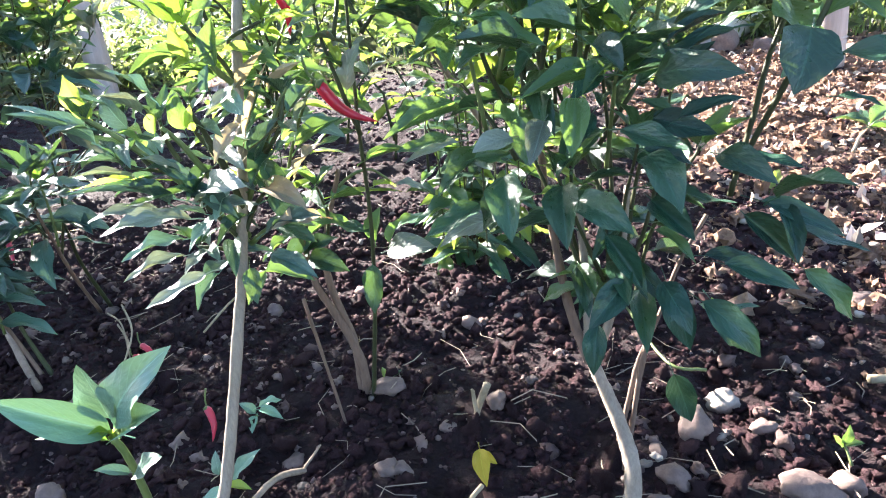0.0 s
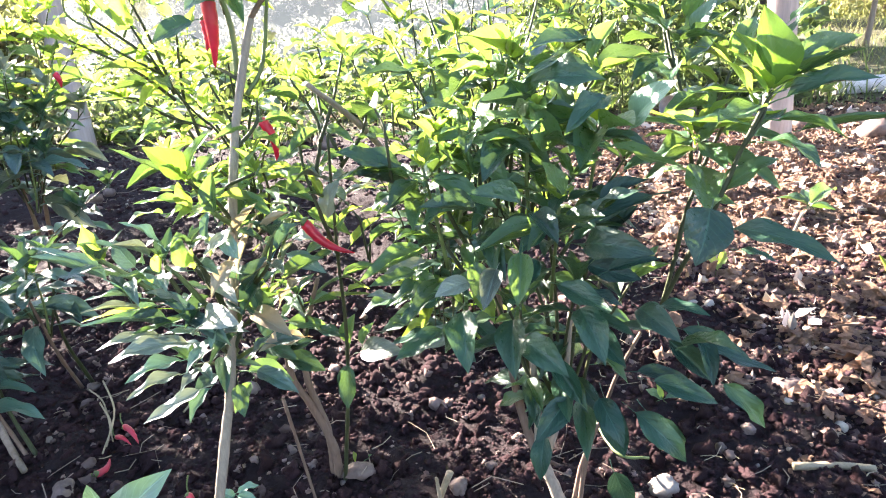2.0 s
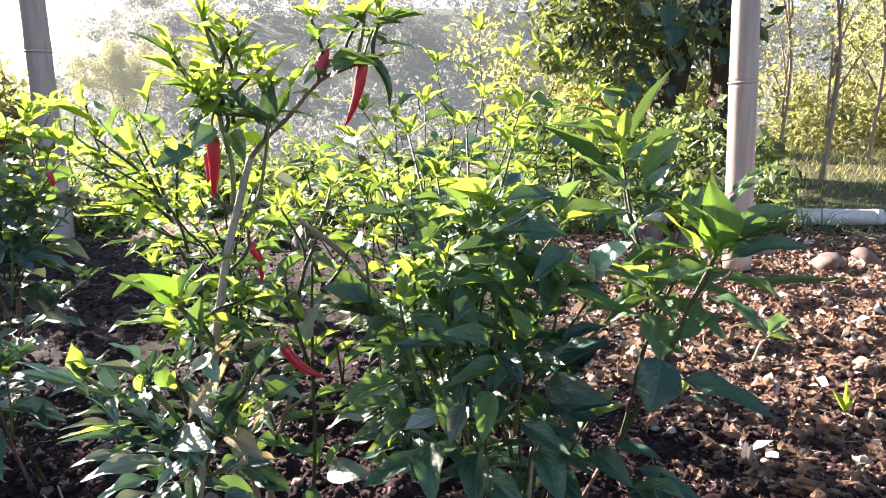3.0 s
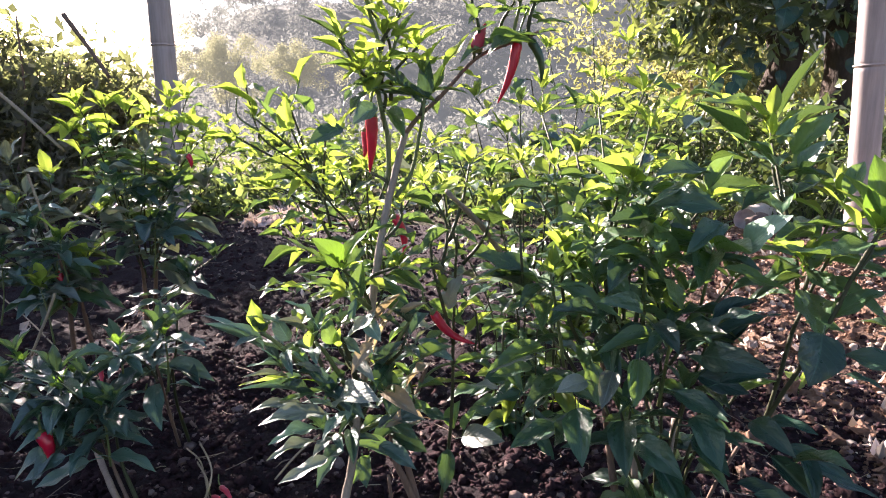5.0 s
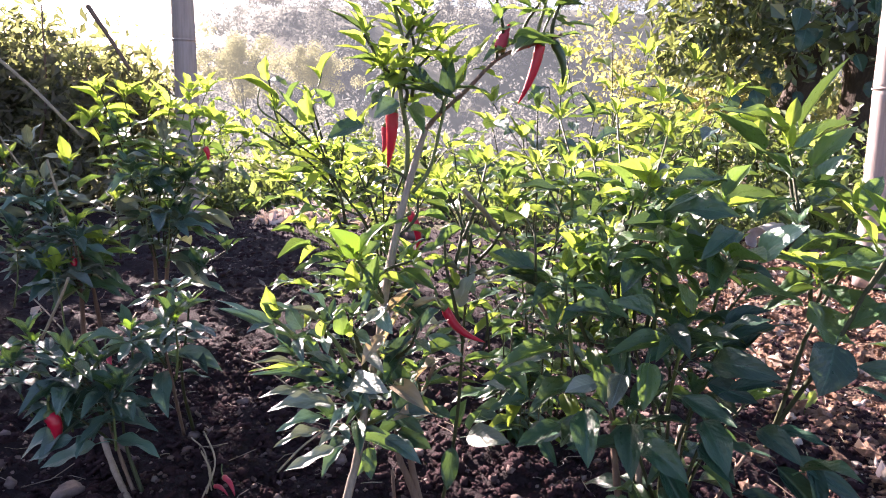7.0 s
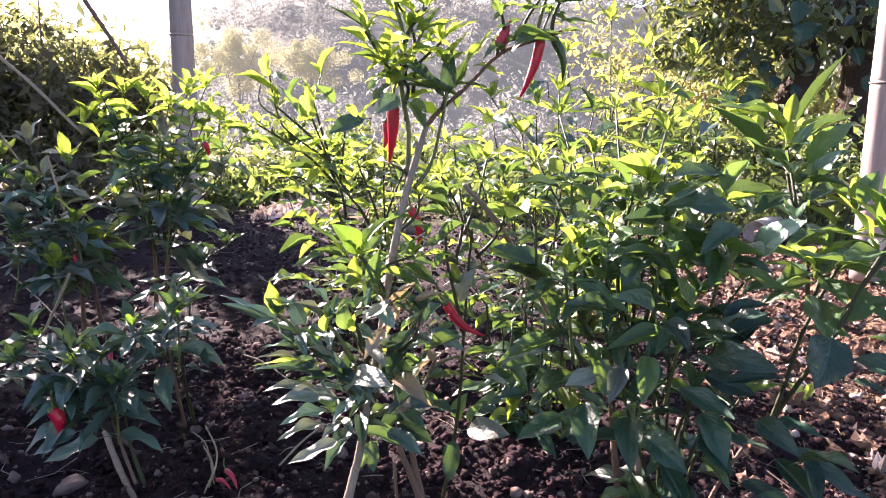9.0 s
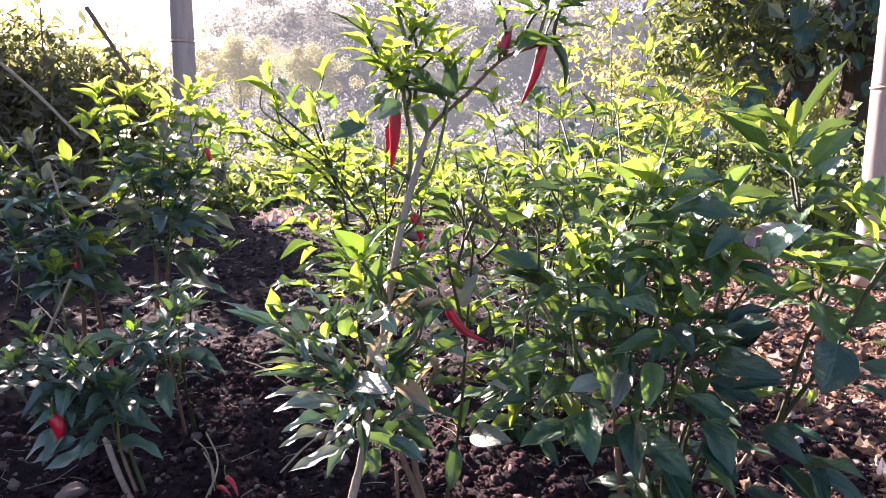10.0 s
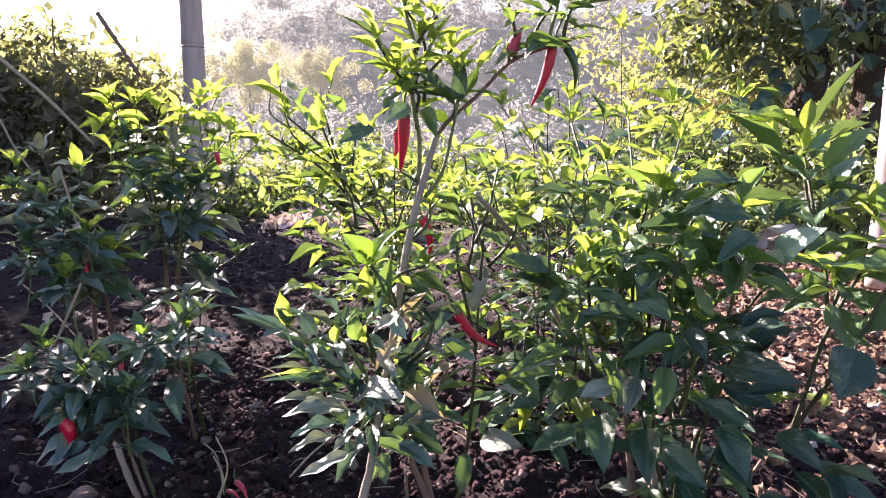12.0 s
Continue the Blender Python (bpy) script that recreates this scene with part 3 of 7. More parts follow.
branch(p1, "branch", [(-0.169, 0.690, 0.578), (-0.170, 0.700, 0.643), (-0.180, 0.700, 0.695), (-0.177, 0.700, 0.741), (-0.188, 0.700, 0.781), (-0.196, 0.700, 0.816)], .0032, .0018, M_GREENSTEM)
branch(p1, "branch", [(-0.159, 0.680, 0.580), (-0.142, 0.690, 0.607), (-0.129, 0.690, 0.667), (-0.126, 0.690, 0.696)], .0025, .0015, M_GREENSTEM)
branch(p1, "branch", [(-0.032, 0.675, 0.747), (-0.027, 0.675, 0.771), (-0.022, 0.670, 0.798), (-0.026, 0.670, 0.826)], .0022, .0014, M_GREENSTEM)
branch(p1, "branch", [(-0.071, 0.680, 0.731), (-0.072, 0.680, 0.747)], .0022, .0014, M_DARKSTEM)
branch(p1, "branch", [(-0.180, 0.700, 0.695), (-0.205, 0.690, 0.730), (-0.221, 0.690, 0.760)], .0022, .0014, M_GREENSTEM)
branch(p1, "branch", [(-0.178, 0.700, 0.707), (-0.163, 0.710, 0.746), (-0.159, 0.710, 0.789)], .0022, .0014, M_GREENSTEM)
leaf(p1, (-0.188, 0.700, 0.777), (-0.215, 0.680, 0.800), .48, .5, "y")
leaf(p1, (-0.222, 0.690, 0.763), (-0.242, 0.670, 0.788), .40, .5, "y")
leaf(p1, (-0.220, 0.690, 0.741), (-0.244, 0.660, 0.753), 0.38, .2, "y")
leaf(p1, (-0.218, 0.690, 0.753), (-0.267, 0.690, 0.780), .18, .2, "m")
leaf(p1, (-0.160, 0.710, 0.751), (-0.137, 0.700, 0.784), .25, .3, "m")
leaf(p1, (-0.151, 0.710, 0.751), (-0.120, 0.720, 0.775), .28, .1, "y")
leaf(p1, (-0.131, 0.710, 0.753), (-0.094, 0.730, 0.773), .28, .2, "y")
leaf(p1, (-0.163, 0.710, 0.789), (-0.151, 0.700, 0.807), 0.41, .5, "y")
leaf(p1, (-0.172, 0.700, 0.781), (-0.181, 0.700, 0.802), 0.36, .5, "y")
leaf(p1, (-0.198, 0.690, 0.721), (-0.240, 0.670, 0.725), .28, .1, "m")
leaf(p1, (-0.192, 0.690, 0.737), (-0.214, 0.660, 0.737), 0.36, .1, "m")
leaf(p1, (-0.188, 0.690, 0.706), (-0.222, 0.680, 0.695), .28, .2, "y")
leaf(p1, (-0.130, 0.690, 0.686), (-0.165, 0.680, 0.725), 0.4, .4, "d")
leaf(p1, (-0.124, 0.690, 0.688), (-0.124, 0.700, 0.736), .42, .8, "d")
leaf(p1, (-0.120, 0.690, 0.693), (-0.105, 0.710, 0.730), .38, .6, "m")
leaf(p1, (-0.105, 0.700, 0.725), (-0.079, 0.720, 0.762), 0.36, .3, "y")
leaf(p1, (-0.137, 0.690, 0.692), (-0.173, 0.670, 0.696), .28, .3, "d")
leaf(p1, (-0.180, 0.710, 0.677), (-0.144, 0.720, 0.691), 0.42, .5, "y")
leaf(p1, (-0.149, 0.710, 0.733), (-0.166, 0.740, 0.743), .4, .3, "y")
leaf(p1, (-0.194, 0.700, 0.744), (-0.203, 0.710, 0.762), .4, .4, "y")
leaf(p1, (-0.164, 0.700, 0.732), (-0.141, 0.670, 0.737), .4, .3, "m")
leaf(p1, (-0.174, 0.700, 0.719), (-0.153, 0.660, 0.706), .4, .4, "d")
leaf(p1, (-0.199, 0.700, 0.706), (-0.222, 0.700, 0.680), 0.36, .6, "m")
leaf(p1, (-0.241, 0.740, 0.657), (-0.259, 0.750, 0.672), .5, .5, "y")
leaf(p1, (-0.194, 0.710, 0.697), (-0.213, 0.700, 0.670), .55, .35, "d")
leaf(p1, (-0.061, 0.675, 0.786), (-0.077, 0.660, 0.765), 0.4, .5, "d")
leaf(p1, (-0.069, 0.680, 0.796), (-0.087, 0.660, 0.803), 0.42, .4, "y")
leaf(p1, (-0.073, 0.680, 0.774), (-0.087, 0.670, 0.794), 0.36, .4, "y")
leaf(p1, (-0.014, 0.670, 0.786), (0.017, 0.660, 0.787), 0.36, .3, "m")
leaf(p1, (-0.016, 0.670, 0.776), (0.013, 0.700, 0.768), 0.36, .3, "m")
leaf(p1, (-0.023, 0.670, 0.787), (-0.047, 0.640, 0.790), 0.4, .3, "m")
leaf(p1, (-0.021, 0.670, 0.798), (-0.005, 0.670, 0.815), 0.4, .5, "y")
leaf(p1, (-0.032, 0.670, 0.781), (-0.052, 0.680, 0.776), 0.4, .2, "m")
leaf(p1, (-0.004, 0.670, 0.756), (0.021, 0.690, 0.760), .25, .2, "m")
leaf(p1, (-0.089, 0.680, 0.721), (-0.064, 0.720, 0.712), 0.4, .4, "y")
leaf(p1, (-0.178, 0.686, 0.680), (-0.206, 0.680, 0.662), .78, .8, "h")
chili(p1, (-0.189, 0.700, 0.673), (-0.192, 0.700, 0.606), .0070, M_RED, 0.03)
chili(p1, (-0.198, 0.712, 0.655), (-0.201, 0.712, 0.622), .0054, M_OLDRED, 0.06)
chili(p1, (-0.069, 0.675, 0.741), (-0.059, 0.675, 0.768), .0068, M_OLDRED, 0.04)
chili(p1, (-0.025, 0.675, 0.750), (-0.045, 0.675, 0.685), .0056, M_RED, 0.05)
chili(p1, (-0.012, 0.680, 0.752), (0.001, 0.680, 0.706), .005, M_GREENFRUIT)
chili(p1, (-0.180, 0.800, 0.538), (-0.168, 0.800, 0.484), .006, M_RED)
branch(p1, "branch", [(-0.181, 0.640, 0.458), (-0.192, 0.620, 0.479), (-0.201, 0.610, 0.506), (-0.204, 0.600, 0.524)], .003, .0016, M_GREENSTEM)
leaf(p1, (-0.206, 0.600, 0.520), (-0.229, 0.580, 0.552), .62, .6, "g")
leaf(p1, (-0.201, 0.600, 0.521), (-0.172, 0.590, 0.560), .46, .5, "g")
leaf(p1, (-0.198, 0.610, 0.513), (-0.183, 0.630, 0.534), .50, .8, "m")
leaf(p1, (-0.213, 0.610, 0.504), (-0.247, 0.600, 0.509), 0.42, .2, "m")
leaf(p1, (-0.207, 0.610, 0.492), (-0.257, 0.600, 0.496), .24, .1, "m")
leaf(p1, (-0.225, 0.600, 0.526), (-0.258, 0.580, 0.553), .26, .2, "m")
leaf(p1, (-0.197, 0.620, 0.492), (-0.174, 0.630, 0.510), 0.4, .2, "m")
branch(p1, "branch", [(-0.199, 0.630, 0.316), (-0.215, 0.600, 0.366), (-0.237, 0.585, 0.403), (-0.265, 0.575, 0.436), (-0.285, 0.570, 0.455)], .0042, .0018, M_GREENSTEM)
branch(p1, "branch", [(-0.197, 0.630, 0.323), (-0.203, 0.600, 0.381), (-0.219, 0.585, 0.424), (-0.230, 0.580, 0.441)], .0038, .0018, M_GREENSTEM)
branch(p1, "branch", [(-0.193, 0.630, 0.341), (-0.194, 0.600, 0.401), (-0.202, 0.590, 0.436), (-0.206, 0.585, 0.450)], .0035, .0018, M_DARKSTEM)
branch(p1, "branch", [(-0.191, 0.630, 0.355), (-0.169, 0.620, 0.396), (-0.147, 0.610, 0.434), (-0.132, 0.610, 0.461)], .0032, .0018, M_GREENSTEM)
branch(p1, "branch", [(-0.199, 0.630, 0.312), (-0.172, 0.610, 0.335), (-0.145, 0.600, 0.353)], .003, .0018, M_GREENSTEM)
# lower leaves take the paler copies in place of glare off their faces
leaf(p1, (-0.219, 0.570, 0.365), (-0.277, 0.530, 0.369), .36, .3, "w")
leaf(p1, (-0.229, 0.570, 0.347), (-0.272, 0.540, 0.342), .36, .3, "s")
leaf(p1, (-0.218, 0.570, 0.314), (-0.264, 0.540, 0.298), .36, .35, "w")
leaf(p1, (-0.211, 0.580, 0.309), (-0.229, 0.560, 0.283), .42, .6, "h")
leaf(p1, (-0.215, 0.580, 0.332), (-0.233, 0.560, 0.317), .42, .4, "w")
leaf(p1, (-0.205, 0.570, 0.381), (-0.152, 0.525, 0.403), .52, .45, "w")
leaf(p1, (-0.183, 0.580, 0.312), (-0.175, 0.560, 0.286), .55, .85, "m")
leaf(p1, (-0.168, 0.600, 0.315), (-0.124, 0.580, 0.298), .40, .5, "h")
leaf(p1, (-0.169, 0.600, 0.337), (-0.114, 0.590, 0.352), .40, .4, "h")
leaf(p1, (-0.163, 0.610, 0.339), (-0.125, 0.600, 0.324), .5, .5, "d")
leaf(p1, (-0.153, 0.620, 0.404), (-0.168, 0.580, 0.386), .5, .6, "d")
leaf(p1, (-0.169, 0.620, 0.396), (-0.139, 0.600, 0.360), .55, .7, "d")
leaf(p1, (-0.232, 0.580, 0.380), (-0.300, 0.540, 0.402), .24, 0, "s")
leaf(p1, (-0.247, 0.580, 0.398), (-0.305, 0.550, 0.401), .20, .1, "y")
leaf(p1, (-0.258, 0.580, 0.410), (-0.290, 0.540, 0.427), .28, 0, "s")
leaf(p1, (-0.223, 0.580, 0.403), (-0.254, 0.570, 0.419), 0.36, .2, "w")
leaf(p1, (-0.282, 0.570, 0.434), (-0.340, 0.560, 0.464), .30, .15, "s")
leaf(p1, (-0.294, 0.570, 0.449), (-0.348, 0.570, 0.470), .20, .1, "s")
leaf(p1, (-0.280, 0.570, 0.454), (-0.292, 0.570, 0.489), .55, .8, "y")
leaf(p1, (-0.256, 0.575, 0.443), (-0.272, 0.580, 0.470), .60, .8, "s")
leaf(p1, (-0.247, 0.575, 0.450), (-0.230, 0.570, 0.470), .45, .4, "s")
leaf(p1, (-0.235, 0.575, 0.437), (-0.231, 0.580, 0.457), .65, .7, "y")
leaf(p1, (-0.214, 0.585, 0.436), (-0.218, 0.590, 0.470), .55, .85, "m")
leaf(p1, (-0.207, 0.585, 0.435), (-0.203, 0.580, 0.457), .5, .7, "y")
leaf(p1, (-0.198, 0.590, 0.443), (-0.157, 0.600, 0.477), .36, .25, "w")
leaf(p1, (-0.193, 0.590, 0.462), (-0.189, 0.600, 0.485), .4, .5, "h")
leaf(p1, (-0.174, 0.610, 0.422), (-0.144, 0.610, 0.482), .16, .1, "p")
leaf(p1, (-0.179, 0.600, 0.432), (-0.154, 0.600, 0.462), .18, .2, "p")
leaf(p1, (-0.174, 0.610, 0.406), (-0.124, 0.600, 0.436), .24, .1, "p")
leaf(p1, (-0.130, 0.610, 0.422), (-0.103, 0.600, 0.458), 0.38, .2, "w")
leaf(p1, (-0.147, 0.610, 0.460), (-0.113, 0.600, 0.481), .28, .1, "p")
leaf(p1, (-0.130, 0.610, 0.409), (-0.087, 0.600, 0.433), 0.38, .2, "m")
leaf(p1, (-0.167, 0.610, 0.400), (-0.139, 0.600, 0.438), .45, .6, "h")
leaf(p1, (-0.265, 0.575, 0.461), (-0.296, 0.560, 0.473), .22, .1, "s")
leaf(p1, (-0.203, 0.600, 0.400), (-0.220, 0.570, 0.379), 0.4, .5, "d")
leaf(p1, (-0.197, 0.600, 0.414), (-0.166, 0.570, 0.403), 0.4, .4, "w")
leaf(p1, (-0.223, 0.580, 0.387), (-0.263, 0.550, 0.386), .28, .1, "m")
leaf(p1, (-0.239, 0.580, 0.411), (-0.264, 0.600, 0.428), 0.4, .4, "s")
leaf(p1, (-0.161, 0.610, 0.396), (-0.147, 0.630, 0.418), 0.36, .3, "h")
leaf(p1, (-0.195, 0.610, 0.399), (-0.206, 0.600, 0.427), .4, .4, "w")
leaf(p1, (-0.178, 0.620, 0.374), (-0.145, 0.640, 0.381), 0.36, .1, "m")
leaf(p1, (-0.164, 0.620, 0.367), (-0.138, 0.600, 0.341), .5, .6, "h")
leaf(p1, (-0.160, 0.620, 0.329), (-0.126, 0.610, 0.336), .45, .3, "h")
leaf(p1, (-0.188, 0.610, 0.480), (-0.186, 0.620, 0.519), .5, .8, "m")
leaf(p1, (-0.206, 0.600, 0.488), (-0.204, 0.580, 0.520), .5, .6, "y")
leaf(p1, (-0.238, 0.570, 0.455), (-0.259, 0.550, 0.474), 0.4, .2, "w")
leaf(p1, (-0.241, 0.570, 0.428), (-0.251, 0.530, 0.452), .26, .2, "m")
leaf(p1, (-0.239, 0.580, 0.376), (-0.260, 0.550, 0.403), .42, .4, "h")
leaf(p1, (-0.215, 0.590, 0.371), (-0.231, 0.610, 0.397), 0.4, .3, "w")
leaf(p1, (-0.184, 0.620, 0.290), (-0.199, 0.600, 0.265), .5, .8, "m")
shoot(p1, (-0.173, 0.700, 0.656), (-0.172, 0.700, 0.757), 7, 0.054, "y", 1)
shoot(p1, (-0.178, 0.700, 0.707), (-0.190, 0.700, 0.790), 6, 0.054, "y", 2)
shoot(p1, (-0.183, 0.700, 0.700), (-0.219, 0.680, 0.753), 5, 0.05, "y", 3)
shoot(p1, (-0.176, 0.700, 0.707), (-0.155, 0.710, 0.783), 6, 0.05, "y", 4)
shoot(p1, (-0.131, 0.690, 0.671), (-0.127, 0.690, 0.721), 5, 0.06, "m", 5)
shoot(p1, (-0.175, 0.700, 0.675), (-0.196, 0.680, 0.718), 5, 0.054, "m", 6)
shoot(p1, (-0.166, 0.700, 0.688), (-0.138, 0.720, 0.747), 5, 0.054, "y", 7)
shoot(p1, (-0.038, 0.675, 0.745), (-0.029, 0.670, 0.789), 6, 0.054, "m", 8)
shoot(p1, (-0.015, 0.670, 0.753), (-0.006, 0.670, 0.793), 5, 0.048, "m", 9)
shoot(p1, (-0.065, 0.680, 0.734), (-0.074, 0.660, 0.790), 4, 0.05, "m", 10)
shoot(p1, (-0.181, 0.640, 0.461), (-0.204, 0.600, 0.515), 4, .05, "y", 11)
shoot(p1, (-0.248, 0.580, 0.411), (-0.285, 0.570, 0.452), 5, .05, "h", 12)
shoot(p1, (-0.226, 0.590, 0.409), (-0.230, 0.580, 0.447), 4, .045, "h", 13)
shoot(p1, (-0.197, 0.600, 0.407), (-0.206, 0.585, 0.457), 4, .045, "h", 14)
shoot(p1, (-0.169, 0.620, 0.396), (-0.135, 0.610, 0.454), 5, .05, "h", 15)
shoot(p1, (-0.197, 0.620, 0.317), (-0.217, 0.580, 0.381), 4, .05, "h", 16)
shoot(p1, (-0.194, 0.620, 0.332), (-0.159, 0.600, 0.378), 4, .05, "d", 17)
shoot(p1, (-0.196, 0.620, 0.303), (-0.223, 0.580, 0.335), 4, .05, "h", 18)
shoot(p1, (-0.226, 0.590, 0.383), (-0.264, 0.570, 0.413), 4, .05, "h", 19)
shoot(p1, (-0.173, 0.660, 0.530), (-0.155, 0.700, 0.571), 4, .05, "m", 20)
shoot(p1, (-0.177, 0.650, 0.486), (-0.149, 0.630, 0.512), 4, .05, "m", 28)
shoot(p1, (-0.163, 0.680, 0.593), (-0.201, 0.720, 0.607), 3, .045, "m", 29)
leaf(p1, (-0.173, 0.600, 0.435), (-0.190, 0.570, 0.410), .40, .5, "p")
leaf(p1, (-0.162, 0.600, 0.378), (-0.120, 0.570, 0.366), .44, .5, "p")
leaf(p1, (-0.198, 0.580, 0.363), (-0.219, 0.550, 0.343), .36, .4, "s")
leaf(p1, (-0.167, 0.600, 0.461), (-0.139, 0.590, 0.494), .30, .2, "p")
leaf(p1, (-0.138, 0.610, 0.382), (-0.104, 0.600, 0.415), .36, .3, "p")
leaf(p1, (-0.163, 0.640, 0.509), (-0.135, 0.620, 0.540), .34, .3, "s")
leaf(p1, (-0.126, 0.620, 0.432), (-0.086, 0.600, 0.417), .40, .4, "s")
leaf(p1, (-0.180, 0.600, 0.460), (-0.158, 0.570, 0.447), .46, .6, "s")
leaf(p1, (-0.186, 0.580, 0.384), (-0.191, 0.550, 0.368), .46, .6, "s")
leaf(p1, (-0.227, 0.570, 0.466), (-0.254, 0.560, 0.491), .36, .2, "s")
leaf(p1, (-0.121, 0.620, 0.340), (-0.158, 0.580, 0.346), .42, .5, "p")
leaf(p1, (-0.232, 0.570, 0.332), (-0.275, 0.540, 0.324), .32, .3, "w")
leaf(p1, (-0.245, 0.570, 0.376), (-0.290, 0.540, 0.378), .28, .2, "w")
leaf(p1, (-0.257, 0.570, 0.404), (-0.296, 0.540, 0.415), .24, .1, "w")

# ---- brown-stemmed plant behind it, with a bent pod ----
p2 = thing("chili_plant", "slender chili plant with brown woody stems and a bent red pod", "plant", "chili plants in the bed")
branch(p2, "stem", [(-0.145, 0.815, -0.014), (-0.144, 0.800, 0.070), (-0.162, 0.790, 0.140), (-0.181, 0.780, 0.195), (-0.184, 0.770, 0.248), (-0.185, 0.760, 0.308)], .0072, .0025, M_BROWN)
branch(p2, "stem", [(-0.151, 0.815, 0.001), (-0.150, 0.800, 0.104), (-0.164, 0.790, 0.177), (-0.167, 0.790, 0.231), (-0.151, 0.790, 0.288), (-0.135, 0.790, 0.335)], .0062, .0025, M_BROWN)
branch(p2, "stem", [(-0.134, 0.800, 0.015), (-0.113, 0.770, 0.152), (-0.101, 0.750, 0.251), (-0.097, 0.740, 0.322), (-0.096, 0.730, 0.381), (-0.094, 0.730, 0.466), (-0.092, 0.730, 0.528)], .003, .0016, M_DARKSTEM)
branch(p2, "branch", [(-0.095, 0.730, 0.387), (-0.108, 0.720, 0.441), (-0.122, 0.730, 0.489), (-0.126, 0.740, 0.531)], .0025, .0015, M_DARKSTEM)
branch(p2, "branch", [(-0.182, 0.770, 0.237), (-0.188, 0.760, 0.288), (-0.184, 0.750, 0.338), (-0.168, 0.740, 0.383), (-0.127, 0.700, 0.457)], .0025, .0015, M_GREENSTEM)
branch(p2, "branch", [(-0.163, 0.790, 0.267), (-0.139, 0.800, 0.312), (-0.107, 0.820, 0.324), (-0.083, 0.830, 0.305)], .0025, .0015, M_GREENSTEM)
chili(p2, (-0.114, 0.655, 0.454), (-0.065, 0.655, 0.416), .0055, M_RED, -0.14)
leaf(p2, (-0.085, 0.760, 0.243), (-0.028, 0.730, 0.256), .55, .55, "w")
leaf(p2, (-0.099, 0.760, 0.257), (-0.088, 0.760, 0.297), .60, .7, "m")
leaf(p2, (-0.104, 0.750, 0.231), (-0.107, 0.740, 0.172), .46, .85, "d")
leaf(p2, (-0.103, 0.730, 0.433), (-0.084, 0.730, 0.479), .55, .6, "w")
leaf(p2, (-0.105, 0.730, 0.456), (-0.130, 0.710, 0.468), .45, .4, "m")
leaf(p2, (-0.115, 0.740, 0.489), (-0.138, 0.700, 0.476), .4, .4, "m")
leaf(p2, (-0.117, 0.720, 0.429), (-0.156, 0.690, 0.445), .34, .2, "m")
leaf(p2, (-0.089, 0.730, 0.428), (-0.062, 0.750, 0.439), .34, .2, "y")
leaf(p2, (-0.093, 0.730, 0.360), (-0.047, 0.740, 0.367), .32, .2, "m")
leaf(p2, (-0.082, 0.750, 0.392), (-0.047, 0.800, 0.410), .24, .1, "y")
leaf(p2, (-0.180, 0.770, 0.237), (-0.131, 0.750, 0.224), .55, .6, "d")
leaf(p2, (-0.225, 0.740, 0.236), (-0.165, 0.720, 0.229), .45, .4, "m")
leaf(p2, (-0.185, 0.770, 0.241), (-0.140, 0.760, 0.263), .45, .4, "d")
leaf(p2, (-0.181, 0.760, 0.294), (-0.156, 0.760, 0.326), .42, .4, "m")
leaf(p2, (-0.141, 0.800, 0.301), (-0.068, 0.840, 0.286), .2, .1, "y")
leaf(p2, (-0.103, 0.820, 0.302), (-0.080, 0.860, 0.287), .3, .2, "y")
leaf(p2, (-0.084, 0.770, 0.248), (-0.067, 0.780, 0.275), .5, .4, "m")
leaf(p2, (-0.102, 0.730, 0.393), (-0.135, 0.700, 0.386), .34, .3, "m")
leaf(p2, (-0.103, 0.730, 0.405), (-0.143, 0.720, 0.381), .28, .3, "m")
leaf(p2, (-0.177, 0.730, 0.387), (-0.136, 0.730, 0.416), .34, .3, "m")
leaf(p2, (-0.089, 0.730, 0.421), (-0.072, 0.750, 0.439), .4, .4, "m")
leaf(p2, (-0.107, 0.730, 0.456), (-0.121, 0.740, 0.488), .34, .4, "y")
shoot(p2, (-0.086, 0.780, 0.486), (-0.122, 0.860, 0.573), 5, .055, "m", 21)
shoot(p2, (-0.086, 0.760, 0.484), (-0.050, 0.800, 0.553), 4, .055, "m", 22)
shoot(p2, (-0.182, 0.770, 0.241), (-0.188, 0.740, 0.335), 6, .06, "m", 25)
shoot(p2, (-0.160, 0.790, 0.252), (-0.159, 0.770, 0.323), 6, .06, "d", 26)
shoot(p2, (-0.111, 0.740, 0.482), (-0.140, 0.800, 0.582), 6, .06, "m", 23)
shoot(p2, (-0.102, 0.740, 0.519), (-0.083, 0.850, 0.603), 5, .055, "m", 24)
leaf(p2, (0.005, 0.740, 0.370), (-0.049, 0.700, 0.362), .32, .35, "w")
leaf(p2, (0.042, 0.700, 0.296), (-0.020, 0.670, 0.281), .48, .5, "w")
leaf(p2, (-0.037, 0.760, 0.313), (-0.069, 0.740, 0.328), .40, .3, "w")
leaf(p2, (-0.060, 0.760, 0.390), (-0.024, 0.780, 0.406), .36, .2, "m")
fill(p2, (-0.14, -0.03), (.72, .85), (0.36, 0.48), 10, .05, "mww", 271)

# ---- low dense chili bush with dark drooping leaves ----
p3 = thing("chili_plant", "dense dark green chili bush with large drooping leaves", "plant", "chili plants in the bed")
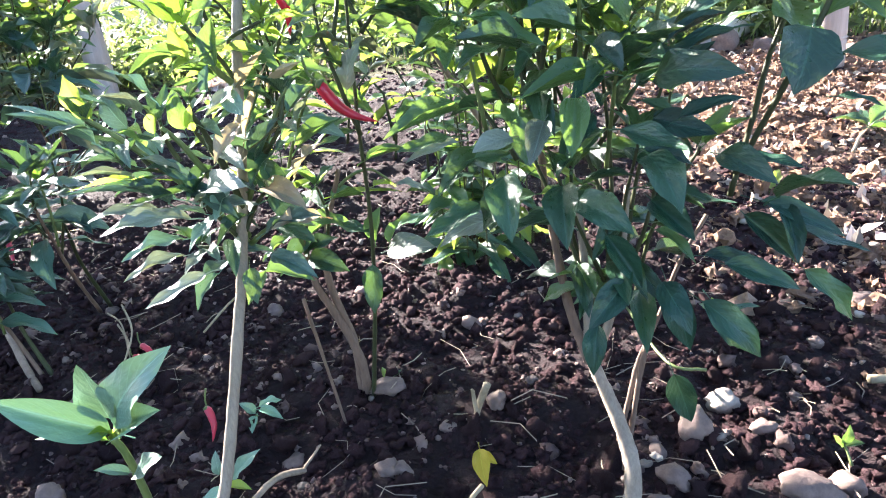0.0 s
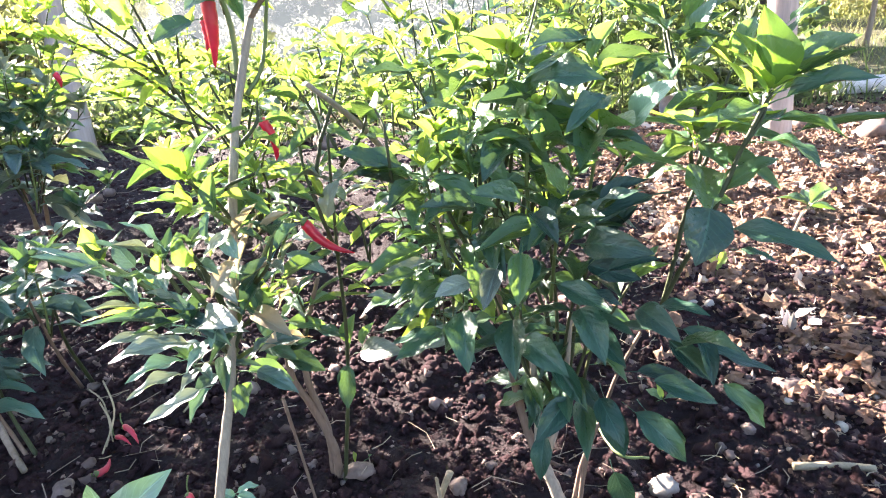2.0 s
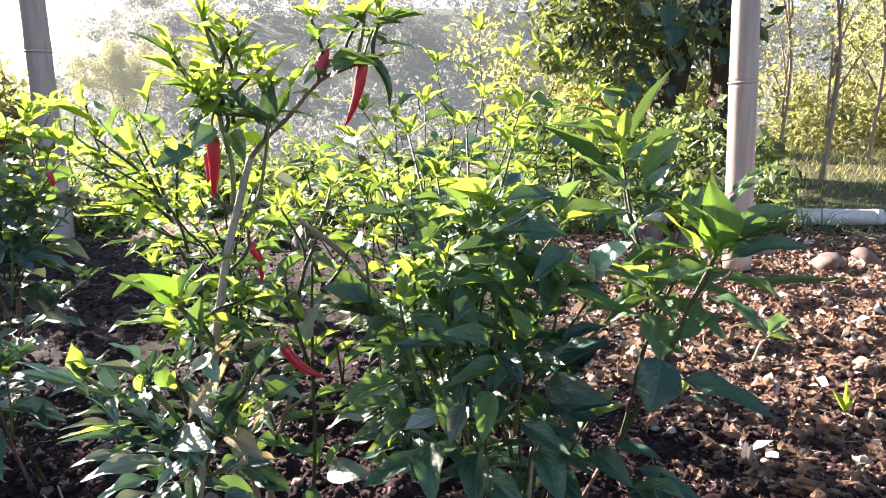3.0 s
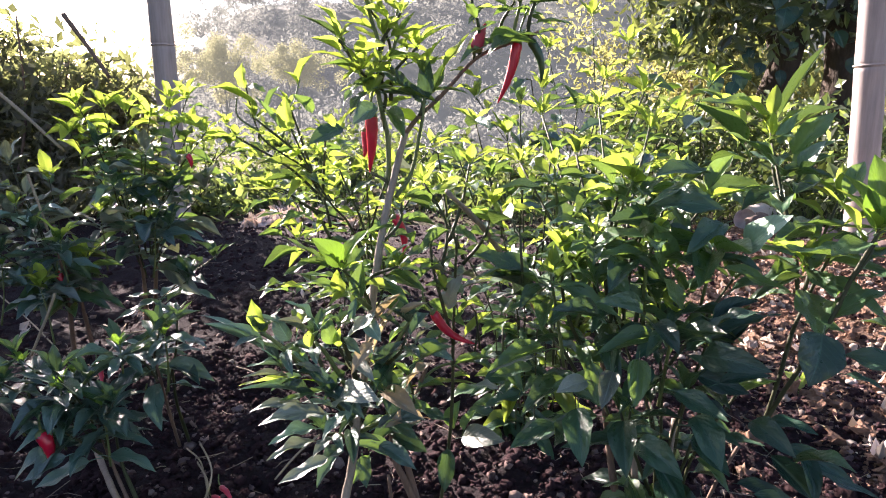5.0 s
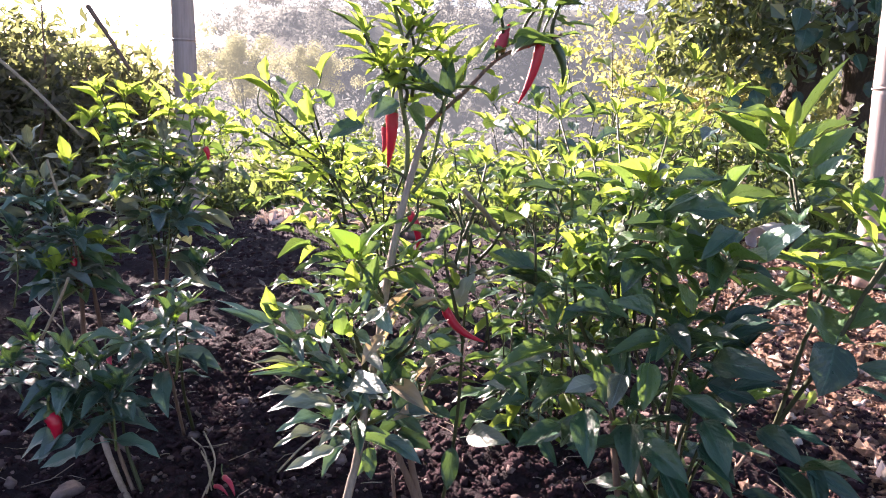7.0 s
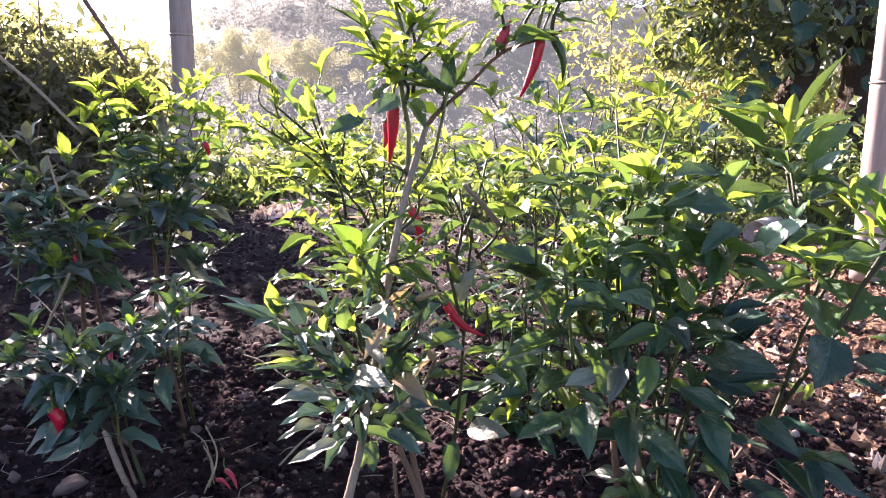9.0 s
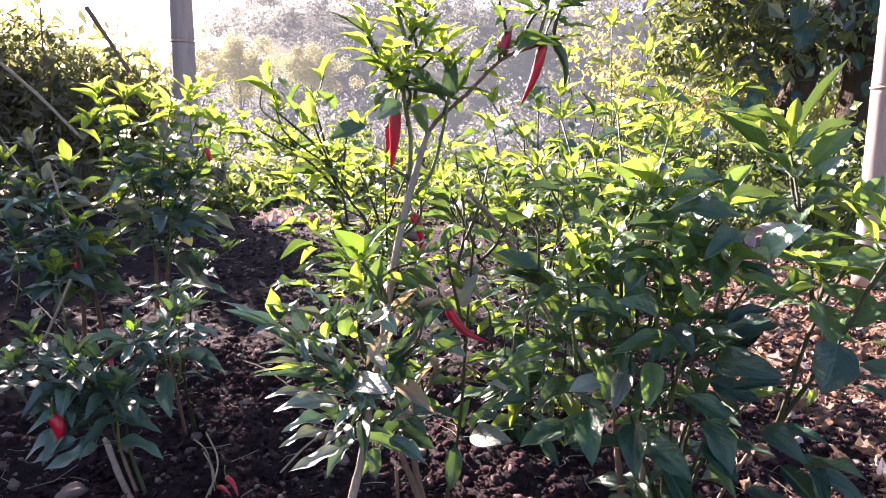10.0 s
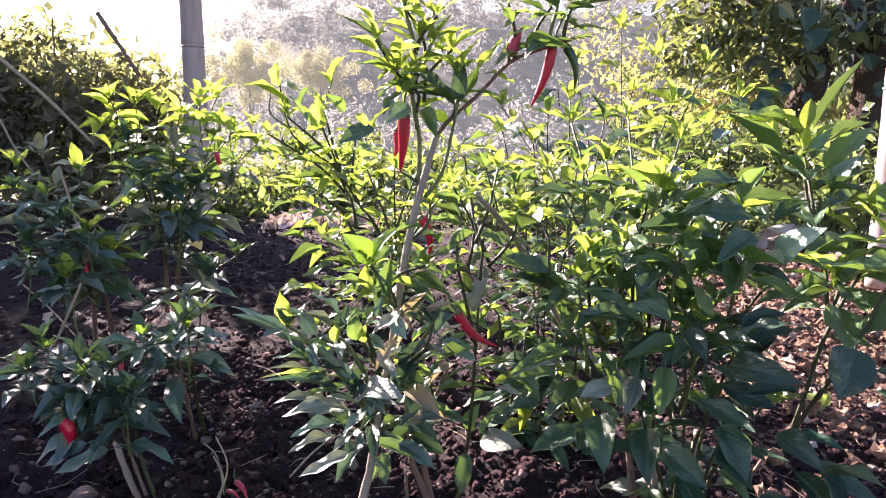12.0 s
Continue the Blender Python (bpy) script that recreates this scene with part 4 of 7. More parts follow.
branch(p3, "stem", [(0.146, 0.556, -0.012), (0.150, 0.562, 0.016), (0.158, 0.575, 0.046), (0.157, 0.592, 0.076), (0.147, 0.610, 0.110), (0.132, 0.630, 0.146), (0.124, 0.638, 0.165)], .0105, .006, M_BARK)
branch(p3, "stem", [(0.150, 0.610, 0.077), (0.160, 0.620, 0.111), (0.172, 0.630, 0.159), (0.193, 0.640, 0.204), (0.212, 0.650, 0.254), (0.243, 0.670, 0.297)], .0030, .0020, M_BROWN)
branch(p3, "branch", [(0.124, 0.630, 0.162), (0.109, 0.640, 0.203), (0.097, 0.650, 0.262), (0.086, 0.660, 0.336), (0.080, 0.670, 0.410)], .006, .003, M_BROWN)
branch(p3, "branch", [(0.124, 0.630, 0.162), (0.121, 0.630, 0.227), (0.115, 0.630, 0.299), (0.107, 0.640, 0.362)], .006, .003, M_BARK)
branch(p3, "branch", [(0.127, 0.630, 0.155), (0.141, 0.620, 0.219), (0.150, 0.620, 0.284), (0.156, 0.630, 0.346)], .005, .003, M_BARK)
leaf(p3, (0.044, 0.570, 0.383), (0.044, 0.520, 0.345), 0.50, .75, "d")
leaf(p3, (0.091, 0.570, 0.371), (0.086, 0.520, 0.336), 0.50, .75, "d")
leaf(p3, (0.022, 0.600, 0.350), (-0.025, 0.570, 0.334), 0.46, .5, "d")
leaf(p3, (0.057, 0.580, 0.374), (0.024, 0.600, 0.323), 0.44, .5, "d")
leaf(p3, (0.097, 0.550, 0.445), (0.089, 0.520, 0.408), 0.50, .7, "m")
leaf(p3, (0.057, 0.580, 0.428), (0.060, 0.560, 0.394), .55, .75, "m")
leaf(p3, (0.050, 0.570, 0.411), (0.017, 0.560, 0.410), .55, .7, "m")
leaf(p3, (0.124, 0.520, 0.427), (0.157, 0.470, 0.423), 0.37, .5, "d")
leaf(p3, (0.139, 0.500, 0.413), (0.148, 0.450, 0.387), 0.50, .7, "d")
leaf(p3, (0.095, 0.520, 0.376), (0.124, 0.470, 0.366), 0.50, .6, "d")
leaf(p3, (0.187, 0.500, 0.410), (0.206, 0.450, 0.403), 0.44, .6, "d")
leaf(p3, (0.220, 0.480, 0.383), (0.238, 0.420, 0.409), 0.31, .4, "d")
leaf(p3, (0.146, 0.520, 0.462), (0.188, 0.470, 0.469), 0.46, .65, "d")
leaf(p3, (0.149, 0.520, 0.489), (0.188, 0.500, 0.511), 0.31, .3, "d")
leaf(p3, (0.128, 0.530, 0.472), (0.152, 0.480, 0.498), 0.33, .4, "d")
leaf(p3, (0.095, 0.540, 0.493), (0.050, 0.530, 0.508), 0.50, .5, "d")
leaf(p3, (0.058, 0.560, 0.482), (0.009, 0.540, 0.495), 0.42, .5, "d")
leaf(p3, (0.107, 0.540, 0.484), (0.120, 0.500, 0.470), .5, .6, "d")
leaf(p3, (-0.008, 0.620, 0.514), (-0.062, 0.580, 0.538), 0.48, .45, "d")
leaf(p3, (-0.010, 0.620, 0.493), (-0.049, 0.580, 0.517), .40, .5, "d")
leaf(p3, (0.011, 0.600, 0.433), (-0.050, 0.560, 0.422), 0.31, .3, "m")
leaf(p3, (0.007, 0.680, 0.589), (-0.045, 0.660, 0.594), .30, .5, "d")
leaf(p3, (0.063, 0.660, 0.551), (0.007, 0.620, 0.562), 0.33, .4, "d")
leaf(p3, (0.063, 0.660, 0.535), (0.008, 0.620, 0.537), 0.37, .4, "m")
leaf(p3, (0.109, 0.680, 0.598), (0.061, 0.640, 0.627), .5, .5, "y")
leaf(p3, (0.082, 0.680, 0.594), (0.055, 0.660, 0.625), .5, .6, "m")
leaf(p3, (0.175, 0.660, 0.613), (0.116, 0.620, 0.614), 0.50, .55, "d")
leaf(p3, (0.180, 0.660, 0.620), (0.101, 0.580, 0.589), 0.15, .1, "m")
leaf(p3, (0.120, 0.620, 0.557), (0.064, 0.580, 0.574), 0.40, .4, "d")
leaf(p3, (0.131, 0.600, 0.526), (0.108, 0.580, 0.574), .5, .7, "m")
leaf(p3, (0.173, 0.640, 0.598), (0.203, 0.660, 0.633), .4, .4, "m")
leaf(p3, (0.034, 0.640, 0.528), (0.006, 0.620, 0.555), .55, .5, "y")
leaf(p3, (0.028, 0.630, 0.518), (-0.000, 0.600, 0.517), .5, .5, "m")
leaf(p3, (0.047, 0.640, 0.517), (0.059, 0.660, 0.538), .5, .5, "m")
leaf(p3, (0.139, 0.570, 0.494), (0.114, 0.550, 0.526), .5, .6, "m")
leaf(p3, (0.065, 0.600, 0.515), (0.087, 0.560, 0.504), .5, .5, "m")
leaf(p3, (0.092, 0.600, 0.529), (0.064, 0.550, 0.511), .5, .6, "d")
leaf(p3, (0.176, 0.600, 0.534), (0.215, 0.580, 0.526), 0.35, .3, "d")
leaf(p3, (0.181, 0.600, 0.570), (0.138, 0.570, 0.545), 0.44, .5, "d")
# tone k leaves carry the bush's inner shade in their colour
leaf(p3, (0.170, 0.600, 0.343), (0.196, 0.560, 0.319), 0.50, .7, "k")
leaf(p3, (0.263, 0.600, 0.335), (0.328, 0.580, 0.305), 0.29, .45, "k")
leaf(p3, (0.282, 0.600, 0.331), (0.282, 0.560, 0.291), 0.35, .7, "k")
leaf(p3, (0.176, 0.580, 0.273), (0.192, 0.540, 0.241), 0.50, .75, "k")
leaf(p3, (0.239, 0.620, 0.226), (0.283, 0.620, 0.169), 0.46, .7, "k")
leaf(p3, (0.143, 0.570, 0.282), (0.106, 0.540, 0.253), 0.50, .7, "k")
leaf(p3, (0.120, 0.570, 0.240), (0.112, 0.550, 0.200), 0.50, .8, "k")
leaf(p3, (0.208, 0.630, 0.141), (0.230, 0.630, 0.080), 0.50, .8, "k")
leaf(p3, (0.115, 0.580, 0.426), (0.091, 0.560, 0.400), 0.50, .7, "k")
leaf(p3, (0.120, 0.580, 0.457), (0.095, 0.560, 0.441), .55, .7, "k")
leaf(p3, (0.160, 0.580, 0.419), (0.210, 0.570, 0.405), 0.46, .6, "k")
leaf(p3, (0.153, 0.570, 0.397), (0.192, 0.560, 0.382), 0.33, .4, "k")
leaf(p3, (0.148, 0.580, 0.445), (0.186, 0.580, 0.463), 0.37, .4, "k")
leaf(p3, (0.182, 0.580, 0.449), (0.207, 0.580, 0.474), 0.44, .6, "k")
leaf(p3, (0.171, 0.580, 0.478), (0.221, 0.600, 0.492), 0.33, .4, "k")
leaf(p3, (0.040, 0.600, 0.399), (0.075, 0.600, 0.406), .55, .7, "m")
leaf(p3, (0.020, 0.600, 0.391), (0.051, 0.600, 0.393), .55, .6, "m")
leaf(p3, (-0.002, 0.620, 0.406), (-0.047, 0.600, 0.400), 0.39, .4, "m")
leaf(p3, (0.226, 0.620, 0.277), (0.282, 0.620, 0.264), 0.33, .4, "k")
shoot(p3, (0.056, 0.640, 0.414), (0.027, 0.640, 0.534), 5, 0.067, "m", 31, fall=0.95)
shoot(p3, (0.085, 0.640, 0.430), (0.096, 0.700, 0.605), 6, 0.073, "m", 32, fall=0.95)
shoot(p3, (0.106, 0.630, 0.448), (0.147, 0.680, 0.604), 5, 0.073, "m", 33, fall=0.95)
shoot(p3, (0.077, 0.630, 0.433), (0.109, 0.620, 0.562), 5, 0.067, "d", 34, fall=0.95)
shoot(p3, (0.122, 0.620, 0.440), (0.151, 0.600, 0.498), 5, 0.067, "d", 35, fall=0.95)
shoot(p3, (0.071, 0.620, 0.423), (0.061, 0.600, 0.503), 5, 0.067, "d", 36, fall=0.95)
shoot(p3, (0.057, 0.660, 0.420), (-0.016, 0.800, 0.610), 6, 0.067, "m", 37, fall=0.95)
shoot(p3, (0.069, 0.660, 0.435), (0.055, 0.800, 0.621), 6, 0.067, "m", 38, fall=0.95)
shoot(p3, (0.100, 0.660, 0.437), (0.156, 0.860, 0.652), 6, 0.067, "m", 39, fall=0.95)
shoot(p3, (0.118, 0.660, 0.439), (0.198, 0.720, 0.576), 5, 0.067, "m", 40, fall=0.95)
shoot(p3, (0.058, 0.630, 0.378), (0.005, 0.680, 0.450), 4, 0.067, "m", 41, fall=0.95)
shoot(p3, (0.128, 0.620, 0.389), (0.214, 0.660, 0.498), 5, 0.067, "d", 42, fall=0.95)
shoot(p3, (0.096, 0.660, 0.410), (0.018, 0.950, 0.667), 6, 0.062, "y", 43, fall=0.95)
shoot(p3, (0.100, 0.680, 0.403), (0.104, 0.980, 0.679), 6, 0.062, "y", 44, fall=0.95)
shoot(p3, (0.141, 0.620, 0.219), (0.086, 0.660, 0.461), 7, 0.064, "m", 311, fall=0.95)
shoot(p3, (0.141, 0.620, 0.219), (0.127, 0.620, 0.481), 8, 0.069, "d", 312, fall=0.95)
shoot(p3, (0.151, 0.620, 0.243), (0.183, 0.620, 0.450), 8, 0.069, "d", 313, fall=0.95)
shoot(p3, (0.132, 0.630, 0.214), (0.054, 0.660, 0.424), 6, 0.06, "m", 314, fall=0.95)
shoot(p3, (0.150, 0.640, 0.232), (0.152, 0.580, 0.401), 6, 0.069, "d", 315, fall=0.95)
shoot(p3, (0.134, 0.640, 0.221), (0.098, 0.580, 0.381), 5, 0.064, "d", 316, fall=0.95)
shoot(p3, (0.167, 0.640, 0.218), (0.215, 0.620, 0.381), 5, 0.069, "d", 317, fall=0.95)
shoot(p3, (0.148, 0.630, 0.225), (0.193, 0.640, 0.426), 4, .05, "m", 352, fall=0.95)
shoot(p3, (0.148, 0.630, 0.225), (0.087, 0.580, 0.376), 4, .05, "d", 355, fall=0.95)
# more low leaves in the darkened shade tone
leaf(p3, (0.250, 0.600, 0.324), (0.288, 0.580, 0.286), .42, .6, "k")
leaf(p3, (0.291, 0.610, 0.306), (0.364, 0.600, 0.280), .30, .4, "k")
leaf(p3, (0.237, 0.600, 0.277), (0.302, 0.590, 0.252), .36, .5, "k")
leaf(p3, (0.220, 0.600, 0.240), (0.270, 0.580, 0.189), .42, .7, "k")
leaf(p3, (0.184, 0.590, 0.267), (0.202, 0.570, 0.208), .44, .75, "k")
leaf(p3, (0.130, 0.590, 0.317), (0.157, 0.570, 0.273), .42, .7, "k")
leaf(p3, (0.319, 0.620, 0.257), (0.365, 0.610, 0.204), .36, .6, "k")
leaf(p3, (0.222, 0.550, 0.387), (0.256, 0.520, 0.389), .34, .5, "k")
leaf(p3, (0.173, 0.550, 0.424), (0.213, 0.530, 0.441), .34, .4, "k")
leaf(p3, (0.049, 0.560, 0.417), (0.018, 0.540, 0.412), .60, .6, "w")
leaf(p3, (0.075, 0.560, 0.427), (0.060, 0.530, 0.401), .50, .7, "w")
whorl(p3, (0.135, 0.580, 0.479), 8, 0.062, "m", 301)
whorl(p3, (0.013, 0.600, 0.515), 8, 0.062, "m", 302)
whorl(p3, (0.101, 0.660, 0.604), 8, 0.06, "m", 303)
whorl(p3, (0.059, 0.620, 0.553), 8, 0.06, "m", 304)
whorl(p3, (0.179, 0.620, 0.543), 8, 0.064, "m", 305)
whorl(p3, (0.114, 0.600, 0.561), 7, 0.06, "m", 306)
whorl(p3, (0.023, 0.740, 0.612), 7, 0.055, "m", 307)
fill(p3, (-0.05, 0.20), (.62, .85), (0.44, 0.61), 20, .055, "mmyd", 371)
fill(p3, (0.01, 0.18), (.60, .75), (0.34, 0.47), 6, .055, "ddkm", 372)

# ---- open branch of large leaves beside the bush ----
p4 = thing("chili_plant", "leggy chili plant with big bright leaves on long dark stems", "plant", "chili plants in the bed")
branch(p4, "stem", [(0.239, 0.600, 0.361), (0.254, 0.590, 0.407), (0.276, 0.570, 0.480), (0.296, 0.580, 0.522), (0.327, 0.600, 0.567)], .0028, .0018, M_DARKSTEM)
branch(p4, "stem", [(0.244, 0.620, 0.334), (0.258, 0.620, 0.406), (0.270, 0.630, 0.452), (0.294, 0.640, 0.511), (0.321, 0.650, 0.554)], .0026, .0018, M_DARKSTEM)
branch(p4, "branch", [(0.278, 0.640, 0.471), (0.281, 0.680, 0.539), (0.271, 0.720, 0.596), (0.274, 0.760, 0.657)], .0024, .0016, M_DARKSTEM)
branch(p4, "stem", [(0.157, 0.610, 0.039), (0.165, 0.615, 0.101), (0.170, 0.610, 0.165), (0.178, 0.600, 0.227)], .0032, .0026, M_BROWN)
leaf(p4, (0.324, 0.600, 0.568), (0.312, 0.600, 0.639), .62, .8, "g")
leaf(p4, (0.329, 0.600, 0.571), (0.393, 0.580, 0.601), .24, .2, "m")
leaf(p4, (0.326, 0.600, 0.575), (0.379, 0.620, 0.609), .24, .2, "m")
leaf(p4, (0.319, 0.600, 0.573), (0.272, 0.580, 0.625), .26, .3, "m")
leaf(p4, (0.355, 0.640, 0.623), (0.394, 0.640, 0.648), .24, .2, "m")
leaf(p4, (0.337, 0.600, 0.567), (0.415, 0.620, 0.570), .26, .3, "d")
leaf(p4, (0.367, 0.620, 0.526), (0.460, 0.600, 0.539), .13, .05, "m")
leaf(p4, (0.281, 0.640, 0.520), (0.303, 0.640, 0.556), .5, .6, "y")
leaf(p4, (0.278, 0.640, 0.523), (0.243, 0.630, 0.550), .5, .5, "m")
leaf(p4, (0.287, 0.640, 0.517), (0.235, 0.600, 0.545), .3, .3, "m")
leaf(p4, (0.249, 0.520, 0.486), (0.227, 0.490, 0.449), .85, .85, "d")
leaf(p4, (0.269, 0.520, 0.468), (0.324, 0.460, 0.457), .30, .4, "d")
leaf(p4, (0.278, 0.570, 0.485), (0.330, 0.580, 0.510), .4, .4, "m")
leaf(p4, (0.219, 0.580, 0.483), (0.137, 0.550, 0.462), .28, .3, "d")
leaf(p4, (0.287, 0.770, 0.672), (0.332, 0.770, 0.755), .17, .3, "m")
leaf(p4, (0.275, 0.760, 0.673), (0.280, 0.770, 0.707), .5, .7, "y")
leaf(p4, (0.269, 0.760, 0.663), (0.179, 0.720, 0.688), .3, .3, "m")
leaf(p4, (0.284, 0.730, 0.601), (0.206, 0.700, 0.655), .26, .4, "m")
leaf(p4, (0.293, 0.760, 0.653), (0.345, 0.760, 0.682), .36, .35, "m")
leaf(p4, (0.293, 0.730, 0.614), (0.340, 0.740, 0.644), .42, .45, "m")
leaf(p4, (0.266, 0.760, 0.663), (0.226, 0.740, 0.692), .5, .5, "y")
leaf(p4, (0.274, 0.760, 0.637), (0.287, 0.720, 0.649), .5, .4, "m")
leaf(p4, (0.280, 0.730, 0.607), (0.322, 0.720, 0.608), .4, .4, "d")
leaf(p4, (0.272, 0.720, 0.589), (0.223, 0.680, 0.571), .4, .5, "d")
leaf(p4, (0.274, 0.580, 0.445), (0.249, 0.560, 0.446), .5, .5, "m")
leaf(p4, (0.267, 0.600, 0.472), (0.298, 0.580, 0.468), .34, .5, "m")
leaf(p4, (0.303, 0.580, 0.425), (0.329, 0.560, 0.419), .3, .3, "d")
leaf(p4, (0.239, 0.740, 0.638), (0.167, 0.700, 0.687), 0.28, 0.45, "m")
leaf(p4, (0.235, 0.750, 0.642), (0.239, 0.760, 0.686), 0.45, 0.7, "y")
leaf(p4, (0.296, 0.720, 0.601), (0.318, 0.680, 0.633), 0.38, 0.4, "d")
leaf(p4, (0.294, 0.740, 0.629), (0.330, 0.720, 0.677), 0.45, 0.6, "m")
leaf(p4, (0.297, 0.720, 0.612), (0.312, 0.700, 0.646), 0.55, 0.6, "s")
leaf(p4, (0.283, 0.750, 0.639), (0.297, 0.740, 0.677), 0.4, 0.6, "s")
leaf(p4, (0.314, 0.600, 0.552), (0.269, 0.600, 0.608), 0.24, 0.3, "y")
leaf(p4, (0.338, 0.600, 0.574), (0.413, 0.620, 0.609), 0.36, 0.4, "m")
leaf(p4, (0.340, 0.600, 0.561), (0.411, 0.580, 0.575), 0.34, 0.4, "d")
leaf(p4, (0.300, 0.620, 0.594), (0.324, 0.640, 0.629), 0.42, 0.5, "m")
leaf(p4, (0.344, 0.620, 0.612), (0.377, 0.620, 0.637), 0.3, 0.3, "m")
leaf(p4, (0.267, 0.620, 0.525), (0.232, 0.600, 0.553), 0.5, 0.5, "y")
leaf(p4, (0.275, 0.620, 0.521), (0.313, 0.620, 0.552), 0.4, 0.4, "m")
leaf(p4, (0.203, 0.600, 0.543), (0.228, 0.560, 0.586), 0.55, 0.6, "s")
leaf(p4, (0.116, 0.620, 0.585), (0.174, 0.580, 0.587), 0.5, 0.6, "d")
shoot(p4, (0.281, 0.680, 0.539), (0.272, 0.750, 0.647), 9, .085, "m", 411)
shoot(p4, (0.294, 0.640, 0.511), (0.281, 0.640, 0.526), 7, .07, "m", 412)
shoot(p4, (0.296, 0.580, 0.522), (0.324, 0.600, 0.566), 7, .08, "m", 413)
shoot(p4, (0.278, 0.640, 0.471), (0.333, 0.700, 0.582), 10, .08, "m", 414)

# ---- chili plants of the next row ----
p5 = thing("chili_plant", "lanky chili plant with bright backlit leaves and bare forked stems", "plant", "chili plants in the bed")
branch(p5, "stem", [(-0.247, 0.950, 0.348), (-0.250, 0.930, 0.438), (-0.263, 0.900, 0.505), (-0.285, 0.880, 0.540), (-0.308, 0.860, 0.590), (-0.328, 0.840, 0.650)], 0.0021, 0.0012, M_DARKSTEM)
branch(p5, "stem", [(-0.243, 0.950, 0.349), (-0.237, 0.930, 0.457), (-0.236, 0.900, 0.549), (-0.232, 0.880, 0.609)], 0.0018, 0.0011, M_DARKSTEM)
branch(p5, "branch", [(-0.272, 0.900, 0.513), (-0.329, 0.900, 0.535), (-0.357, 0.880, 0.561), (-0.385, 0.860, 0.562)], 0.0015, 0.0010, M_DARKSTEM)
branch(p5, "branch", [(-0.308, 0.860, 0.590), (-0.368, 0.860, 0.628), (-0.388, 0.870, 0.654), (-0.396, 0.870, 0.690), (-0.400, 0.870, 0.713)], 0.0015, 0.0010, M_DARKSTEM)
branch(p5, "branch", [(-0.376, 0.860, 0.643), (-0.409, 0.860, 0.665), (-0.409, 0.860, 0.693)], 0.0015, 0.0010, M_GREENSTEM)
branch(p5, "branch", [(-0.347, 0.860, 0.637), (-0.343, 0.900, 0.676), (-0.336, 0.920, 0.718)], 0.0015, 0.0010, M_GREENSTEM)
leaf(p5, (-0.328, 0.840, 0.649), (-0.330, 0.830, 0.693), .62, .8, "y")
leaf(p5, (-0.255, 0.840, 0.651), (-0.299, 0.820, 0.629), .62, .7, "d")
leaf(p5, (-0.318, 0.860, 0.593), (-0.375, 0.830, 0.602), .42, .4, "y")
leaf(p5, (-0.367, 0.870, 0.563), (-0.415, 0.840, 0.566), .22, .1, "y")
leaf(p5, (-0.401, 0.870, 0.704), (-0.402, 0.870, 0.739), .6, .8, "y")
leaf(p5, (-0.338, 0.920, 0.714), (-0.314, 0.920, 0.753), .42, .5, "y")
leaf(p5, (-0.340, 0.920, 0.711), (-0.357, 0.910, 0.729), .4, .4, "y")
leaf(p5, (-0.344, 0.850, 0.649), (-0.377, 0.840, 0.694), .2, .3, "m")
leaf(p5, (-0.313, 0.900, 0.670), (-0.337, 0.880, 0.696), .5, .6, "m")
leaf(p5, (-0.388, 0.870, 0.682), (-0.429, 0.850, 0.705), .26, .2, "y")
leaf(p5, (-0.404, 0.870, 0.697), (-0.446, 0.850, 0.703), .34, .3, "y")
leaf(p5, (-0.396, 0.870, 0.705), (-0.367, 0.860, 0.698), .5, .5, "m")
leaf(p5, (-0.374, 0.880, 0.675), (-0.360, 0.900, 0.708), .34, .3, "m")
leaf(p5, (-0.334, 0.860, 0.605), (-0.296, 0.840, 0.622), .4, .3, "y")
leaf(p5, (-0.269, 0.860, 0.640), (-0.253, 0.860, 0.672), .5, .5, "y")
leaf(p5, (-0.312, 0.870, 0.565), (-0.351, 0.900, 0.593), .4, .3, "y")
leaf(p5, (-0.352, 0.920, 0.460), (-0.385, 0.860, 0.448), .34, .5, "m")
leaf(p5, (-0.370, 0.920, 0.395), (-0.394, 0.860, 0.400), .34, .3, "m")
leaf(p5, (-0.364, 0.900, 0.520), (-0.393, 0.860, 0.520), .3, .1, "m")
shoot(p5, (-0.248, 0.950, 0.386), (-0.209, 0.950, 0.588), 9, .055, "m", 51)
shoot(p5, (-0.248, 0.950, 0.386), (-0.289, 0.950, 0.584), 8, .055, "y", 52)
shoot(p5, (-0.239, 0.950, 0.368), (-0.329, 1.000, 0.550), 12, .07, "m", 54)
shoot(p5, (-0.239, 0.950, 0.368), (-0.185, 0.980, 0.533), 12, .07, "m", 55)
shoot(p5, (-0.238, 0.950, 0.349), (-0.223, 0.900, 0.481), 10, .065, "m", 56)
shoot(p5, (-0.238, 0.950, 0.349), (-0.297, 0.920, 0.437), 9, .065, "m", 57)
shoot(p5, (-0.263, 0.930, 0.427), (-0.361, 0.950, 0.472), 7, .055, "m", 53)

shoot(p5, (-0.306, 0.880, 0.564), (-0.388, 0.870, 0.662), 8, .05, "y", 581)
shoot(p5, (-0.306, 0.880, 0.564), (-0.344, 0.890, 0.680), 8, .05, "y", 582)
shoot(p5, (-0.306, 0.880, 0.556), (-0.414, 0.860, 0.637), 8, .05, "m", 583)
shoot(p5, (-0.303, 0.900, 0.554), (-0.290, 0.880, 0.638), 8, .05, "y", 584)
shoot(p5, (-0.308, 0.920, 0.516), (-0.388, 0.920, 0.555), 9, .05, "m", 585)
